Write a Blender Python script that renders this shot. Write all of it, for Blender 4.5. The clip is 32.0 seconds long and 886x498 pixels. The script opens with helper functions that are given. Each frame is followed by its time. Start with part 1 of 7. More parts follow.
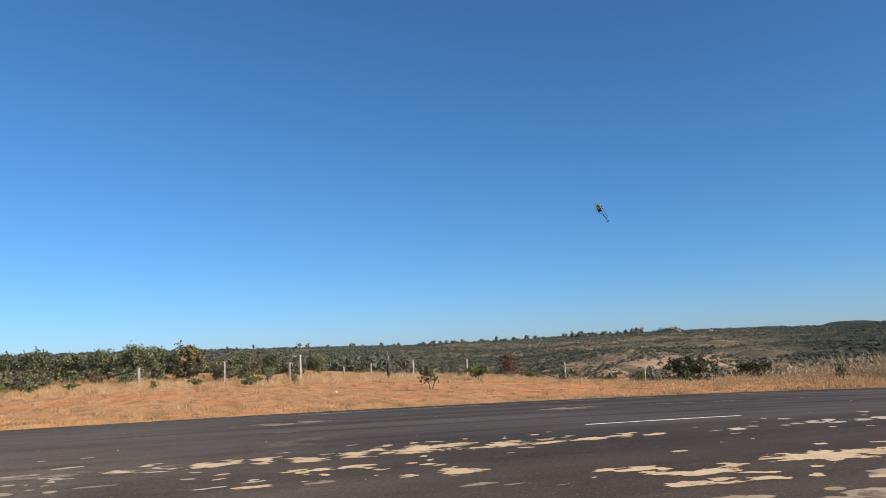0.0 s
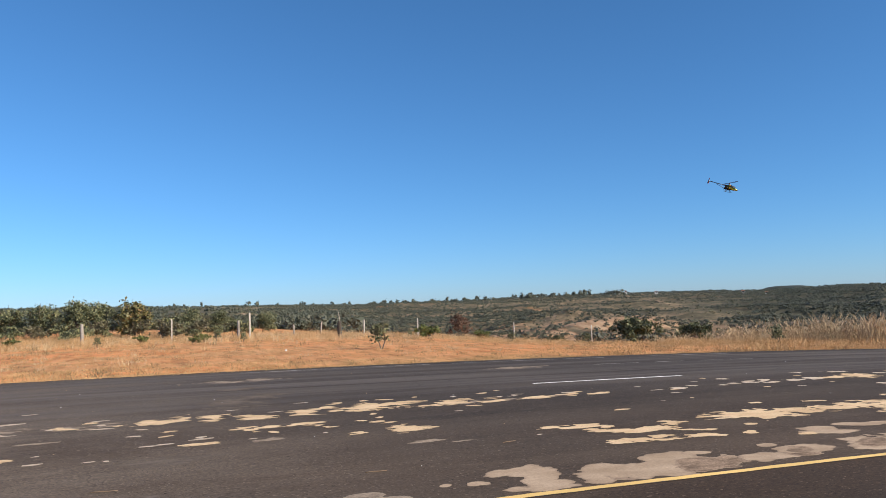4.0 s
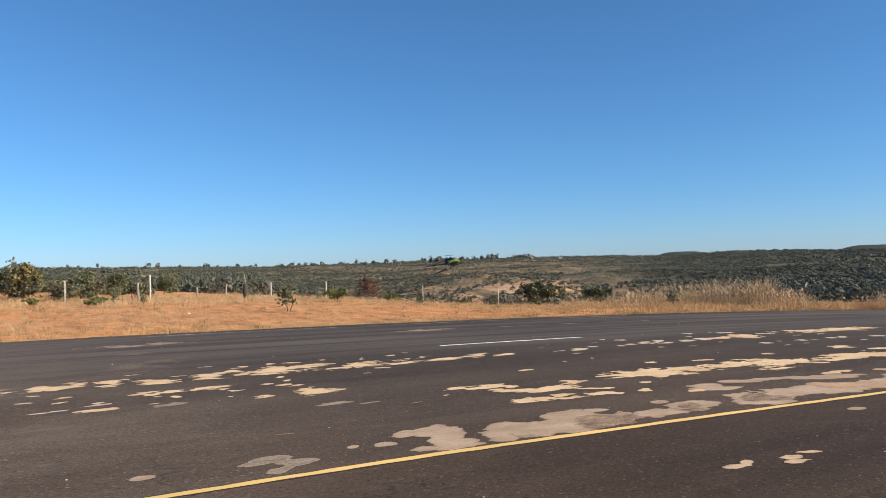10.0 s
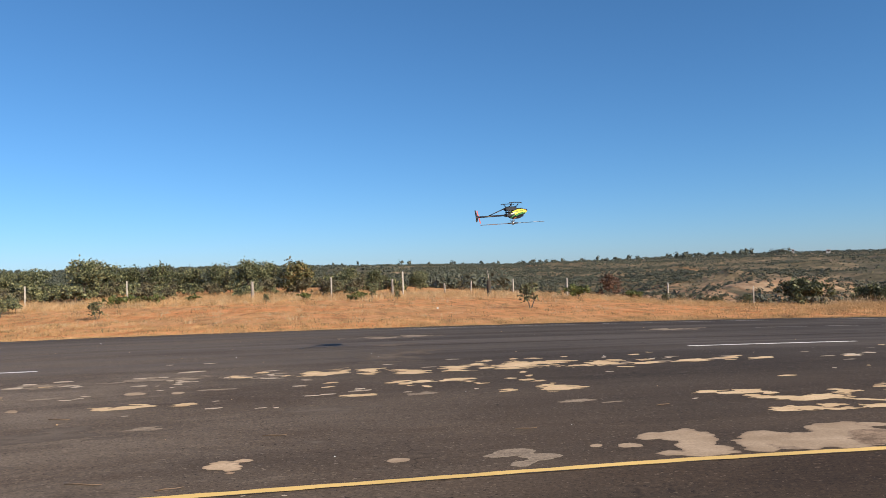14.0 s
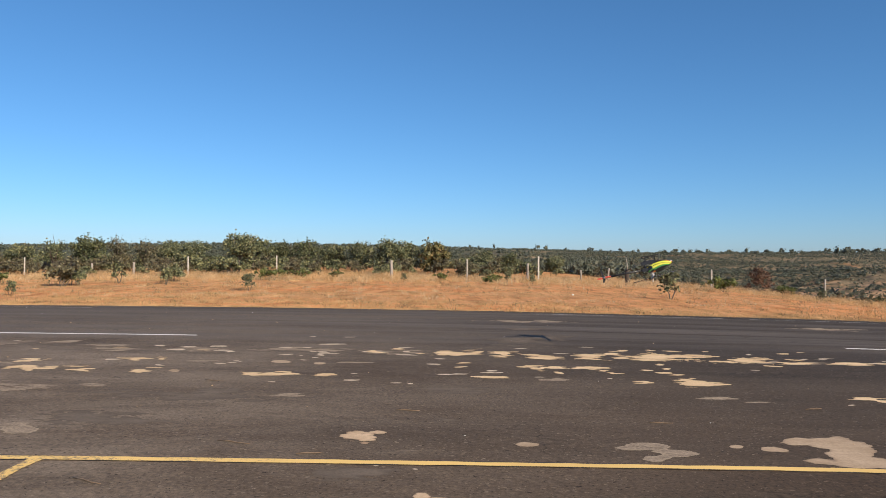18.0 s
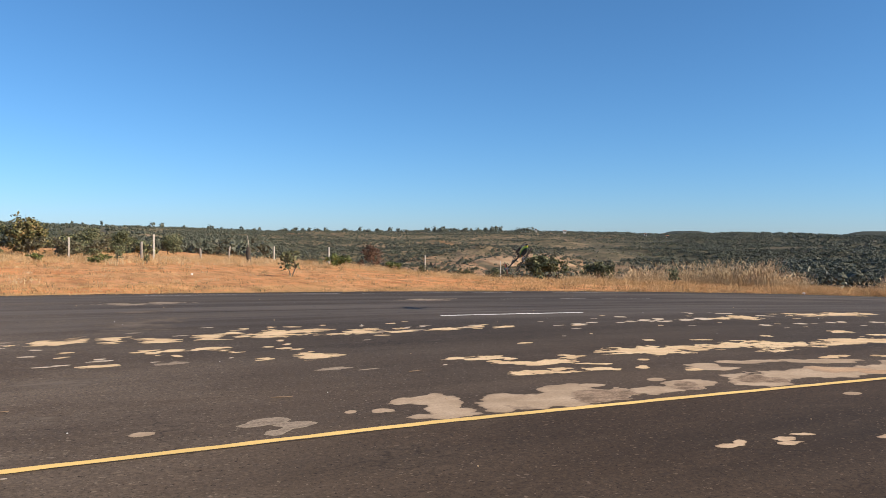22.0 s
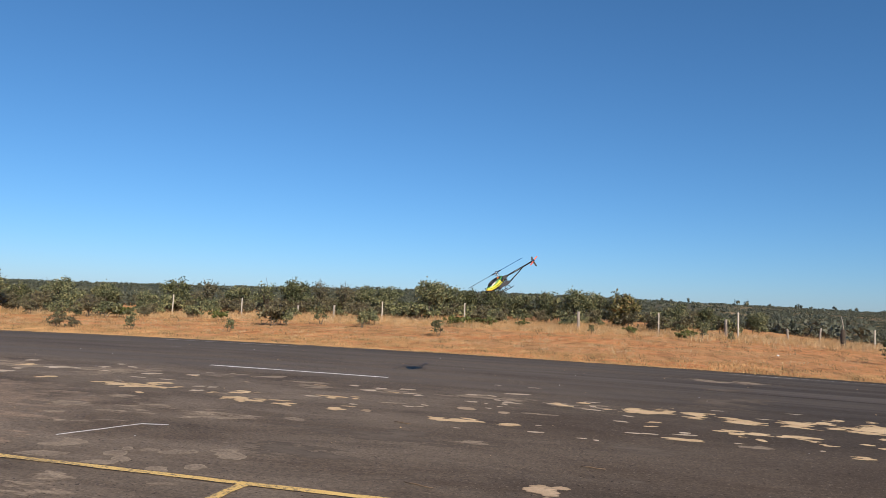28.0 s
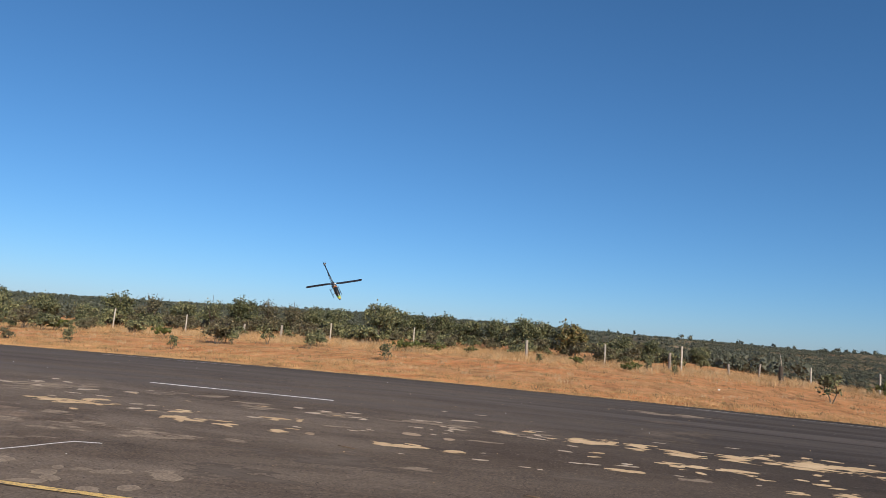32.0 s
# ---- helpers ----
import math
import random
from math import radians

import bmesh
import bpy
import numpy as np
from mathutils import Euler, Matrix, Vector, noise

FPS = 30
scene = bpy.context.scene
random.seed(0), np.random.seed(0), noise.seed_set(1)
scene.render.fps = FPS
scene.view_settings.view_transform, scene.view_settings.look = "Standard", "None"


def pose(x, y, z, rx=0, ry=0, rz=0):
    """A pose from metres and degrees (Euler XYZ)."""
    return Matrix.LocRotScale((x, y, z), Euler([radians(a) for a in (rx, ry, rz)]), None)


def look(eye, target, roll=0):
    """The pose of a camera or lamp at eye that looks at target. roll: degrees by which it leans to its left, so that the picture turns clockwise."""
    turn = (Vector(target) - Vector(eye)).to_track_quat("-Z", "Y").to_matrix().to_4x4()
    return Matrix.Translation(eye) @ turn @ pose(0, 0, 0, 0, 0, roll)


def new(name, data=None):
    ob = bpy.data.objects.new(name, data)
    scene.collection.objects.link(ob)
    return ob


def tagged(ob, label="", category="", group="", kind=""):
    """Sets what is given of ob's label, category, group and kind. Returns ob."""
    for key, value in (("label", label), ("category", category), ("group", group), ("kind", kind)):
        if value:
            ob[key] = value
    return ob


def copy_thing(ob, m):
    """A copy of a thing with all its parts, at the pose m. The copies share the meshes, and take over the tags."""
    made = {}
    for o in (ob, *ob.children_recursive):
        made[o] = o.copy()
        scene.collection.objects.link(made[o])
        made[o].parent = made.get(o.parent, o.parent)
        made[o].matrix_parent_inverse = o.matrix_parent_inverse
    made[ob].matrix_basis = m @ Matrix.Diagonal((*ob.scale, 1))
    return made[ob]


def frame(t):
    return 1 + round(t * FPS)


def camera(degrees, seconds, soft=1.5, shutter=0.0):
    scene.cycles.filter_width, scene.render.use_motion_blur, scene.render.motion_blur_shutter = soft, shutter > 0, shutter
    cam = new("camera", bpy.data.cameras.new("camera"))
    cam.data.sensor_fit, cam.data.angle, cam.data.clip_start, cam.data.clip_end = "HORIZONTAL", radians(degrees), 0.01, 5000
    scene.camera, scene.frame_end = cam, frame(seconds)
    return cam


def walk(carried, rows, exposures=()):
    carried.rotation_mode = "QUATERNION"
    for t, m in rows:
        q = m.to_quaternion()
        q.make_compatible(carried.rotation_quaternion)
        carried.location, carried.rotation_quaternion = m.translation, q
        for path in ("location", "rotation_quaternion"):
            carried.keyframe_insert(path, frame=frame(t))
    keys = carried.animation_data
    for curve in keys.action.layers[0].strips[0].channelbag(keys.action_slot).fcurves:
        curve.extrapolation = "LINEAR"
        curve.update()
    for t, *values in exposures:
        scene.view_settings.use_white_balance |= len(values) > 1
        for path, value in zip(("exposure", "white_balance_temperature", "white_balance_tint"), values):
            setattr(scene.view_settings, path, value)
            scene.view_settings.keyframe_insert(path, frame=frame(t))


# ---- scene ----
cam = camera(61.6, 32.0, soft=0.5)
EYE = (0.0, 0.0, 1.6)

# seconds, turn to the left from the runway's square view, tilt up, lean
PATH = (
    (0, -18.41, 7.65, -2.65),
    (0.5, -18.70, 6.57, -2.62),
    (1, -18.93, 6.12, -2.65),
    (1.5, -19.16, 5.90, -2.72),
    (2, -19.46, 5.73, -2.73),
    (2.5, -19.92, 5.55, -2.65),
    (4.5, -23.20, 4.06, -1.86),
    (5, -24.89, 3.70, -1.79),
    (5.5, -27.30, 3.27, -1.76),
    (6, -30.07, 2.75, -1.78),
    (6.5, -32.40, 2.36, -1.66),
    (7, -33.67, 2.06, -1.51),
    (7.5, -33.54, 1.83, -1.43),
    (8, -32.47, 1.68, -1.39),
    (8.5, -31.07, 1.56, -1.45),
    (9, -29.82, 1.51, -1.53),
    (9.5, -29.13, 1.47, -1.63),
    (10, -28.85, 1.39, -1.66),
    (10.5, -28.65, 1.21, -1.52),
    (11, -27.83, 0.95, -1.39),
    (11.5, -25.35, 0.63, -1.39),
    (12, -21.55, 0.43, -1.44),
    (12.5, -16.38, 0.57, -1.61),
    (13, -12.29, 1.13, -1.77),
    (13.5, -10.89, 1.54, -1.85),
    (15.5, -7.41, 1.94, -1.03),
    (16, -4.21, 1.56, -0.66),
    (16.5, -1.21, 0.91, -0.27),
    (17, 0.43, 0.53, 0.01),
    (17.5, 0.79, 0.48, 0.23),
    (18, 0.04, 0.57, 0.41),
    (18.5, -1.01, 0.47, 0.52),
    (19, -2.87, 0.06, 0.62),
    (19.5, -5.25, -0.51, 0.77),
    (20, -11.62, -1.65, 0.84),
    (20.5, -18.38, -2.37, 0.91),
    (21, -22.71, -2.11, 0.81),
    (21.5, -26.21, -1.43, 0.64),
    (22, -28.56, -0.89, 0.49),
    (22.5, -30.02, -0.59, 0.37),
    (23, -30.39, -0.55, 0.34),
    (23.5, -29.54, -0.71, 0.23),
    (24, -27.75, -0.92, 0.10),
    (24.5, -25.29, -1.06, -0.06),
    (26.5, -12.17, -0.49, -0.31),
    (27, -1.25, 0.42, 0.15),
    (27.5, 10.75, 2.36, 1.41),
    (28, 14.48, 4.08, 2.16),
    (28.5, 16.90, 4.42, 2.97),
    (29, 19.62, 4.08, 3.72),
    (29.5, 20.36, 3.94, 4.01),
    (30, 18.34, 4.32, 4.31),
    (30.5, 15.06, 5.15, 4.57),
    (31, 12.10, 5.96, 4.66),
    (31.5, 10.52, 6.36, 4.55),
    (32, 10.90, 6.17, 4.17)
)


# seconds, stops, kelvin
EXPOSURE = ((0.0, 0.41, 5520), (2.0, 0.47, 5500), (5.0, 0.58, 5600), (9.0, 0.58, 5720), (13.0, 0.47, 5750), (17.0, 0.37, 5780),
            (19.0, 0.42, 5800), (20.0, 0.46, 5800), (21.0, 0.62, 5820), (24.0, 0.62, 5800), (26.5, 0.48, 5760), (28.0, 0.22, 5720), (29.0, 0.12, 5720), (30.0, 0.22, 5700), (32.0, 0.15, 5680))


def aim(turn, tilt, lean):
    a, b = radians(turn), radians(tilt)
    ahead = Vector((-math.sin(a) * math.cos(b), math.cos(a) * math.cos(b), math.sin(b)))
    return look(EYE, Vector(EYE) + ahead, lean)


walk(cam, [(t, aim(a, b, c)) for t, a, b, c in PATH], exposures=[(t, e, k, 12) for t, e, k in EXPOSURE])

# ---------------------------------------------------------------- light
SUN_UP, SUN_AZ = 27.4, 139.3          # degrees above the horizon, clockwise from +y
world = bpy.data.worlds.new("sky")
scene.world = world
world.use_nodes = True
wn, wl = world.node_tree.nodes, world.node_tree.links
sky = wn.new("ShaderNodeTexSky")
sky.sky_type = "NISHITA"
sky.sun_disc = False
sky.sun_elevation = radians(SUN_UP)
sky.sun_rotation = radians(SUN_AZ)
sky.altitude = 900.0
sky.air_density = 0.95
sky.dust_density = 0.45
sky.ozone_density = 8.0
wn["Background"].inputs["Strength"].default_value = 0.0905
tone = wn.new("ShaderNodeHueSaturation")
tone.inputs["Hue"].default_value = 0.4895
tone.inputs["Saturation"].default_value = 1.0
even = wn.new("ShaderNodeGamma")
even.inputs["Gamma"].default_value = 0.95
wl.new(sky.outputs[0], even.inputs["Color"])
wl.new(even.outputs[0], tone.inputs["Color"])
wl.new(tone.outputs[0], wn["Background"].inputs["Color"])
lamp = bpy.data.lights.new("sun", "SUN")
lamp.energy, lamp.angle, lamp.color = 5.0, radians(0.53), (1.0, 0.785, 0.515)
sun = new("sun", lamp)
sa, se = radians(SUN_AZ), radians(SUN_UP)
SUN_DIR = Vector((math.sin(sa) * math.cos(se), math.cos(sa) * math.cos(se), math.sin(se)))
sun.matrix_world = look(SUN_DIR * 60, (0, 0, 0))


# ---------------------------------------------------------------- materials
def nodes_of(name):
    m = bpy.data.materials.new(name)
    m.use_nodes = True
    n, l = m.node_tree.nodes, m.node_tree.links
    return m, n, l, n["Principled BSDF"]


def ramp(n, l, fac, stops, mode="LINEAR"):
    r = n.new("ShaderNodeValToRGB")
    r.color_ramp.interpolation = mode
    e = r.color_ramp.elements
    while len(e) < len(stops):
        e.new(0.5)
    for k, (p, c) in zip(e, stops):
        k.position, k.color = p, (*c, 1)
    l.new(fac, r.inputs[0])
    return r.outputs[0]


def mix(n, l, fac, a, b, kind="MIX"):
    m = n.new("ShaderNodeMix")
    m.data_type, m.blend_type = "RGBA", kind
    for socket, v in ((m.inputs["Factor"], fac), (m.inputs["A"], a), (m.inputs["B"], b)):
        if isinstance(v, (int, float)):
            socket.default_value = v
        elif isinstance(v, tuple):
            socket.default_value = (*v, 1)
        else:
            l.new(v, socket)
    return m.outputs["Result"]


def noise_tex(n, l, vec, scale, detail=5, rough=0.6, stretch=None, warp=0.0):
    if stretch:
        mp = n.new("ShaderNodeMapping")
        mp.inputs["Scale"].default_value = stretch
        l.new(vec, mp.inputs["Vector"])
        vec = mp.outputs[0]
    t = n.new("ShaderNodeTexNoise")
    t.inputs["Scale"].default_value = scale
    t.inputs["Detail"].default_value = detail
    t.inputs["Roughness"].default_value = rough
    t.inputs["Distortion"].default_value = warp
    l.new(vec, t.inputs["Vector"])
    return t.outputs["Fac"]


def bump(n, l, height, strength, dist, bsdf):
    b = n.new("ShaderNodeBump")
    b.inputs["Strength"].default_value = strength
    b.inputs["Distance"].default_value = dist
    l.new(height, b.inputs["Height"])
    l.new(b.outputs[0], bsdf.inputs["Normal"])


def place_of(n, kind="world"):
    if kind == "world":
        return n.new("ShaderNodeNewGeometry").outputs["Position"]
    return n.new("ShaderNodeTexCoord").outputs["Object"]


def surface(name, dark, light, scale=3.0, rough=0.8, metal=0.0, relief=0.2, dist=0.01, stretch=None, coords="object", vary=0.0, fine=9.0):
    """A two-scale surface: broad stains and fine grain, with relief."""
    m, n, l, b = nodes_of(name)
    v = place_of(n, coords)
    big = noise_tex(n, l, v, scale, 4, 0.6, stretch)
    small = noise_tex(n, l, v, scale * fine, 4, 0.65, stretch)
    c = ramp(n, l, big, [(0.3, dark), (0.7, light)])
    g = ramp(n, l, small, [(0.25, (0.72, 0.72, 0.72)), (0.8, (1.12, 1.12, 1.12))])
    c = mix(n, l, 1.0, c, g, "MULTIPLY")
    if vary:
        r = n.new("ShaderNodeObjectInfo").outputs["Random"]
        c = mix(n, l, 1.0, c, ramp(n, l, r, [(0, (1 - vary,) * 3), (1, (1 + vary,) * 3)]), "MULTIPLY")
    l.new(c, b.inputs["Base Color"])
    b.inputs["Roughness"].default_value = rough
    b.inputs["Metallic"].default_value = metal
    bump(n, l, small, relief, dist, b)
    return m


def leaf_material(name, dark, mid, light, dry=None, rough=0.5, patchy=(0.5, 0.8, 1.15)):
    """Leaves: the tone varies from clump to clump (each clump is an island)."""
    m, n, l, b = nodes_of(name)
    rnd = n.new("ShaderNodeNewGeometry").outputs["Random Per Island"]
    stops = [(0.0, dark), (0.5, mid), (0.85, light)]
    if dry:
        stops.append((0.97, dry))
    c = ramp(n, l, rnd, stops)
    big = noise_tex(n, l, place_of(n), patchy[0], 4, 0.7, (1.0, 0.5, 1.0))
    lo, hi = patchy[1], patchy[2]
    c = mix(n, l, 1.0, c, ramp(n, l, big, [(0.34, (lo, lo * 1.04, lo)), (0.66, (hi, hi * 0.97, hi * 0.9))]), "MULTIPLY")
    l.new(c, b.inputs["Base Color"])
    b.inputs["Roughness"].default_value = rough
    b.inputs["Specular IOR Level"].default_value = 0.32 if rough < 0.6 else 0.2
    return m


def worn_surface(name, dark, light, rim, scale, edge, grain=0.14):
    """Ground showing through the asphalt: grains and small stones, and a rim of another tone where it thins out."""
    m, n, l, b = nodes_of(name)
    v = place_of(n)
    big = noise_tex(n, l, v, scale, 5, 0.62, (0.5, 1.0, 1.0))
    small = noise_tex(n, l, v, 42.0, 3, 0.6)
    c = ramp(n, l, big, [(0.34, dark), (0.66, light)])
    at = n.new("ShaderNodeAttribute")
    at.attribute_name = "wear"
    thin = n.new("ShaderNodeMath")
    thin.operation = "MULTIPLY_ADD"
    thin.inputs[1].default_value = 0.30
    l.new(noise_tex(n, l, v, 7.0, 4, 0.7), thin.inputs[0])
    l.new(at.outputs["Fac"], thin.inputs[2])
    c = mix(n, l, ramp(n, l, thin.outputs[0], [(edge[0] + 0.13, (0.9, 0.9, 0.9)), (edge[1] + 0.15, (0, 0, 0))]), c, rim)
    stones = n.new("ShaderNodeTexVoronoi")
    stones.inputs["Scale"].default_value = 16.0
    l.new(v, stones.inputs["Vector"])
    dot = ramp(n, l, stones.outputs["Distance"], [(0.10, (0.55, 0.55, 0.55)), (0.15, (0, 0, 0))])
    pick = ramp(n, l, noise_tex(n, l, v, 2.3, 4, 0.7), [(0.52, (0, 0, 0)), (0.62, (1, 1, 1))])
    c = mix(n, l, mix(n, l, 1.0, dot, pick, "MULTIPLY"), c, tuple(q * 0.45 for q in dark))
    c = mix(n, l, 1.0, c, ramp(n, l, small, [(0.3, (1 - grain,) * 3), (0.7, (1 + 0.8 * grain,) * 3)]), "MULTIPLY")
    l.new(c, b.inputs["Base Color"])
    b.inputs["Roughness"].default_value = 0.94
    b.inputs["Specular IOR Level"].default_value = 0.15
    bump(n, l, small, 0.35, 0.006, b)
    return m


def asphalt_material():
    m, n, l, b = nodes_of("old_asphalt")
    v = place_of(n)
    streak = noise_tex(n, l, v, 1.0, 5, 0.6, (0.10, 0.85, 1.0), 0.3)
    blot = noise_tex(n, l, v, 0.30, 5, 0.62, (0.6, 1.3, 1.0))
    grit = noise_tex(n, l, v, 30.0, 4, 0.8)
    pits = noise_tex(n, l, v, 9.0, 6, 0.85, (0.6, 1.0, 1.0))
    c = ramp(n, l, streak, [(0.34, (0.064, 0.049, 0.036)), (0.5, (0.092, 0.071, 0.051)), (0.66, (0.135, 0.104, 0.074))])
    # the side near the pilots is browner with dust
    sep = n.new("ShaderNodeSeparateXYZ")
    l.new(v, sep.inputs[0])
    near = n.new("ShaderNodeMapRange")
    near.inputs["From Min"].default_value, near.inputs["From Max"].default_value = 15.0, 4.0
    l.new(sep.outputs["Y"], near.inputs["Value"])
    dust = mix(n, l, 1.0, ramp(n, l, blot, [(0.35, (0.0, 0.0, 0.0)), (0.75, (1.0, 1.0, 1.0))]), near.outputs[0], "MULTIPLY")
    c = mix(n, l, dust, c, (0.122, 0.086, 0.056))
    pale = ramp(n, l, blot, [(0.54, (0, 0, 0)), (0.74, (0.65, 0.65, 0.65))])
    c = mix(n, l, pale, c, (0.155, 0.122, 0.088))
    scuff = noise_tex(n, l, v, 2.6, 6, 0.72, (0.28, 1.0, 1.0), 0.6)
    c = mix(n, l, ramp(n, l, scuff, [(0.57, (0, 0, 0)), (0.70, (0.5, 0.5, 0.5))]), c, (0.17, 0.137, 0.100))
    flecks = noise_tex(n, l, v, 7.0, 4, 0.7, (0.22, 1.0, 1.0))
    c = mix(n, l, ramp(n, l, flecks, [(0.66, (0, 0, 0)), (0.74, (0.6, 0.6, 0.6))]), c, (0.25, 0.20, 0.152))
    c = mix(n, l, ramp(n, l, flecks, [(0.24, (0.5, 0.5, 0.5)), (0.32, (0, 0, 0))]), c, (0.034, 0.027, 0.022))
    c = mix(n, l, ramp(n, l, pits, [(0.28, (0.35, 0.35, 0.35)), (0.40, (0, 0, 0))]), c, (0.044, 0.034, 0.027))
    c = mix(n, l, ramp(n, l, pits, [(0.56, (0, 0, 0)), (0.68, (0.45, 0.45, 0.45))]), c, (0.19, 0.146, 0.105))
    # the dusty western end is paler
    west = n.new("ShaderNodeMapRange")
    west.inputs["From Min"].default_value, west.inputs["From Max"].default_value = 4.0, -5.5
    l.new(sep.outputs["X"], west.inputs["Value"])
    worn = mix(n, l, 1.0, ramp(n, l, noise_tex(n, l, v, 0.9, 6, 0.7, (0.35, 1.0, 1.0), 0.8), [(0.30, (0.15, 0.15, 0.15)), (0.56, (0.95, 0.95, 0.95))]), west.outputs[0], "MULTIPLY")
    mid_way = n.new("ShaderNodeMapRange")
    mid_way.inputs["From Min"].default_value, mid_way.inputs["From Max"].default_value = 21.0, 10.0
    l.new(sep.outputs["Y"], mid_way.inputs["Value"])
    worn = mix(n, l, 1.0, worn, mid_way.outputs[0], "MULTIPLY")
    scab = noise_tex(n, l, v, 0.55, 6, 0.7, (0.45, 1.0, 1.0), 0.6)
    c = mix(n, l, worn, c, ramp(n, l, scab, [(0.36, (0.135, 0.098, 0.067)), (0.47, (0.205, 0.160, 0.117)), (0.60, (0.265, 0.212, 0.158))]))
    c = mix(n, l, 1.0, c, ramp(n, l, grit, [(0.32, (0.58, 0.58, 0.58)), (0.5, (0.95, 0.95, 0.95)), (0.70, (1.46, 1.42, 1.36))]), "MULTIPLY")
    # single stones and pits
    for scale, stretch_, cut, tone_ in ((38.0, (0.7, 1.0, 1.0), 0.67, (0.30, 0.24, 0.175)), (24.0, (0.6, 1.0, 1.0), 0.70, (0.26, 0.205, 0.15)), (21.0, (0.8, 1.0, 1.0), 0.71, (0.020, 0.015, 0.012)), (44.0, (0.7, 1.0, 1.0), 0.66, (0.026, 0.020, 0.015))):
        speck = noise_tex(n, l, v, scale, 2, 0.5, stretch_)
        c = mix(n, l, ramp(n, l, speck, [(cut, (0, 0, 0)), (cut + 0.03, (0.85, 0.85, 0.85))]), c, tone_)
    # the shoulder outside the edge line is darker and browner towards the east
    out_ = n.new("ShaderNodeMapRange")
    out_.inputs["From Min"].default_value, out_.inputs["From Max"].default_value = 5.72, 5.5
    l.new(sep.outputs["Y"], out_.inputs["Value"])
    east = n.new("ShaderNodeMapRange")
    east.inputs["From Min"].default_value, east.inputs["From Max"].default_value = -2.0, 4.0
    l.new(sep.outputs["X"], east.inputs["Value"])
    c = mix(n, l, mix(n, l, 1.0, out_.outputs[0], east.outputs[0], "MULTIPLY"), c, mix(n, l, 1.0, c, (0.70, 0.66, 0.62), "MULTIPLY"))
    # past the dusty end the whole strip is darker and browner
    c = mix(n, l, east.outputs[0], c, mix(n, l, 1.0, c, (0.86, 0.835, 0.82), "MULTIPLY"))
    # the far half of the strip is darker and less brown towards the east
    far_half = n.new("ShaderNodeMapRange")
    far_half.inputs["From Min"].default_value, far_half.inputs["From Max"].default_value = 6.0, 12.0
    l.new(sep.outputs["Y"], far_half.inputs["Value"])
    c = mix(n, l, mix(n, l, 1.0, far_half.outputs[0], east.outputs[0], "MULTIPLY"), c, mix(n, l, 1.0, c, (0.70, 0.735, 0.78), "MULTIPLY"))
    # long pale drag marks beyond the worn band
    beyond = n.new("ShaderNodeMapRange")
    beyond.inputs["From Min"].default_value, beyond.inputs["From Max"].default_value = 11.5, 14.5
    l.new(sep.outputs["Y"], beyond.inputs["Value"])
    drag = ramp(n, l, noise_tex(n, l, v, 1.0, 5, 0.65, (0.045, 1.5, 1.0), 0.4), [(0.40, (0, 0, 0)), (0.66, (0.75, 0.75, 0.75))])
    c = mix(n, l, mix(n, l, 1.0, drag, beyond.outputs[0], "MULTIPLY"), c, (0.150, 0.128, 0.110))
    # hairline cracks
    mp = n.new("ShaderNodeMapping")
    mp.inputs["Scale"].default_value = (0.55, 0.9, 1)
    l.new(v, mp.inputs["Vector"])
    wob = n.new("ShaderNodeVectorMath")
    wob.operation = "MULTIPLY_ADD"
    nz = n.new("ShaderNodeTexNoise")
    nz.inputs["Scale"].default_value = 2.0
    l.new(v, nz.inputs["Vector"])
    l.new(nz.outputs["Color"], wob.inputs[0])
    wob.inputs[1].default_value = (0.5, 0.5, 0)
    l.new(mp.outputs[0], wob.inputs[2])
    vo = n.new("ShaderNodeTexVoronoi")
    vo.feature = "DISTANCE_TO_EDGE"
    vo.inputs["Scale"].default_value = 1.3
    l.new(wob.outputs[0], vo.inputs["Vector"])
    crack = ramp(n, l, vo.outputs["Distance"], [(0.0, (0.55, 0.55, 0.55)), (0.012, (1, 1, 1))])
    c = mix(n, l, ramp(n, l, noise_tex(n, l, v, 0.22, 2), [(0.5, (0, 0, 0)), (0.62, (1, 1, 1))]), c, mix(n, l, 1.0, c, crack, "MULTIPLY"))
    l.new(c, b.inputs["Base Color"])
    b.inputs["Roughness"].default_value = 0.86
    b.inputs["Specular IOR Level"].default_value = 0.18
    h = mix(n, l, 0.5, grit, pits)
    bump(n, l, h, 0.30, 0.008, b)
    return m


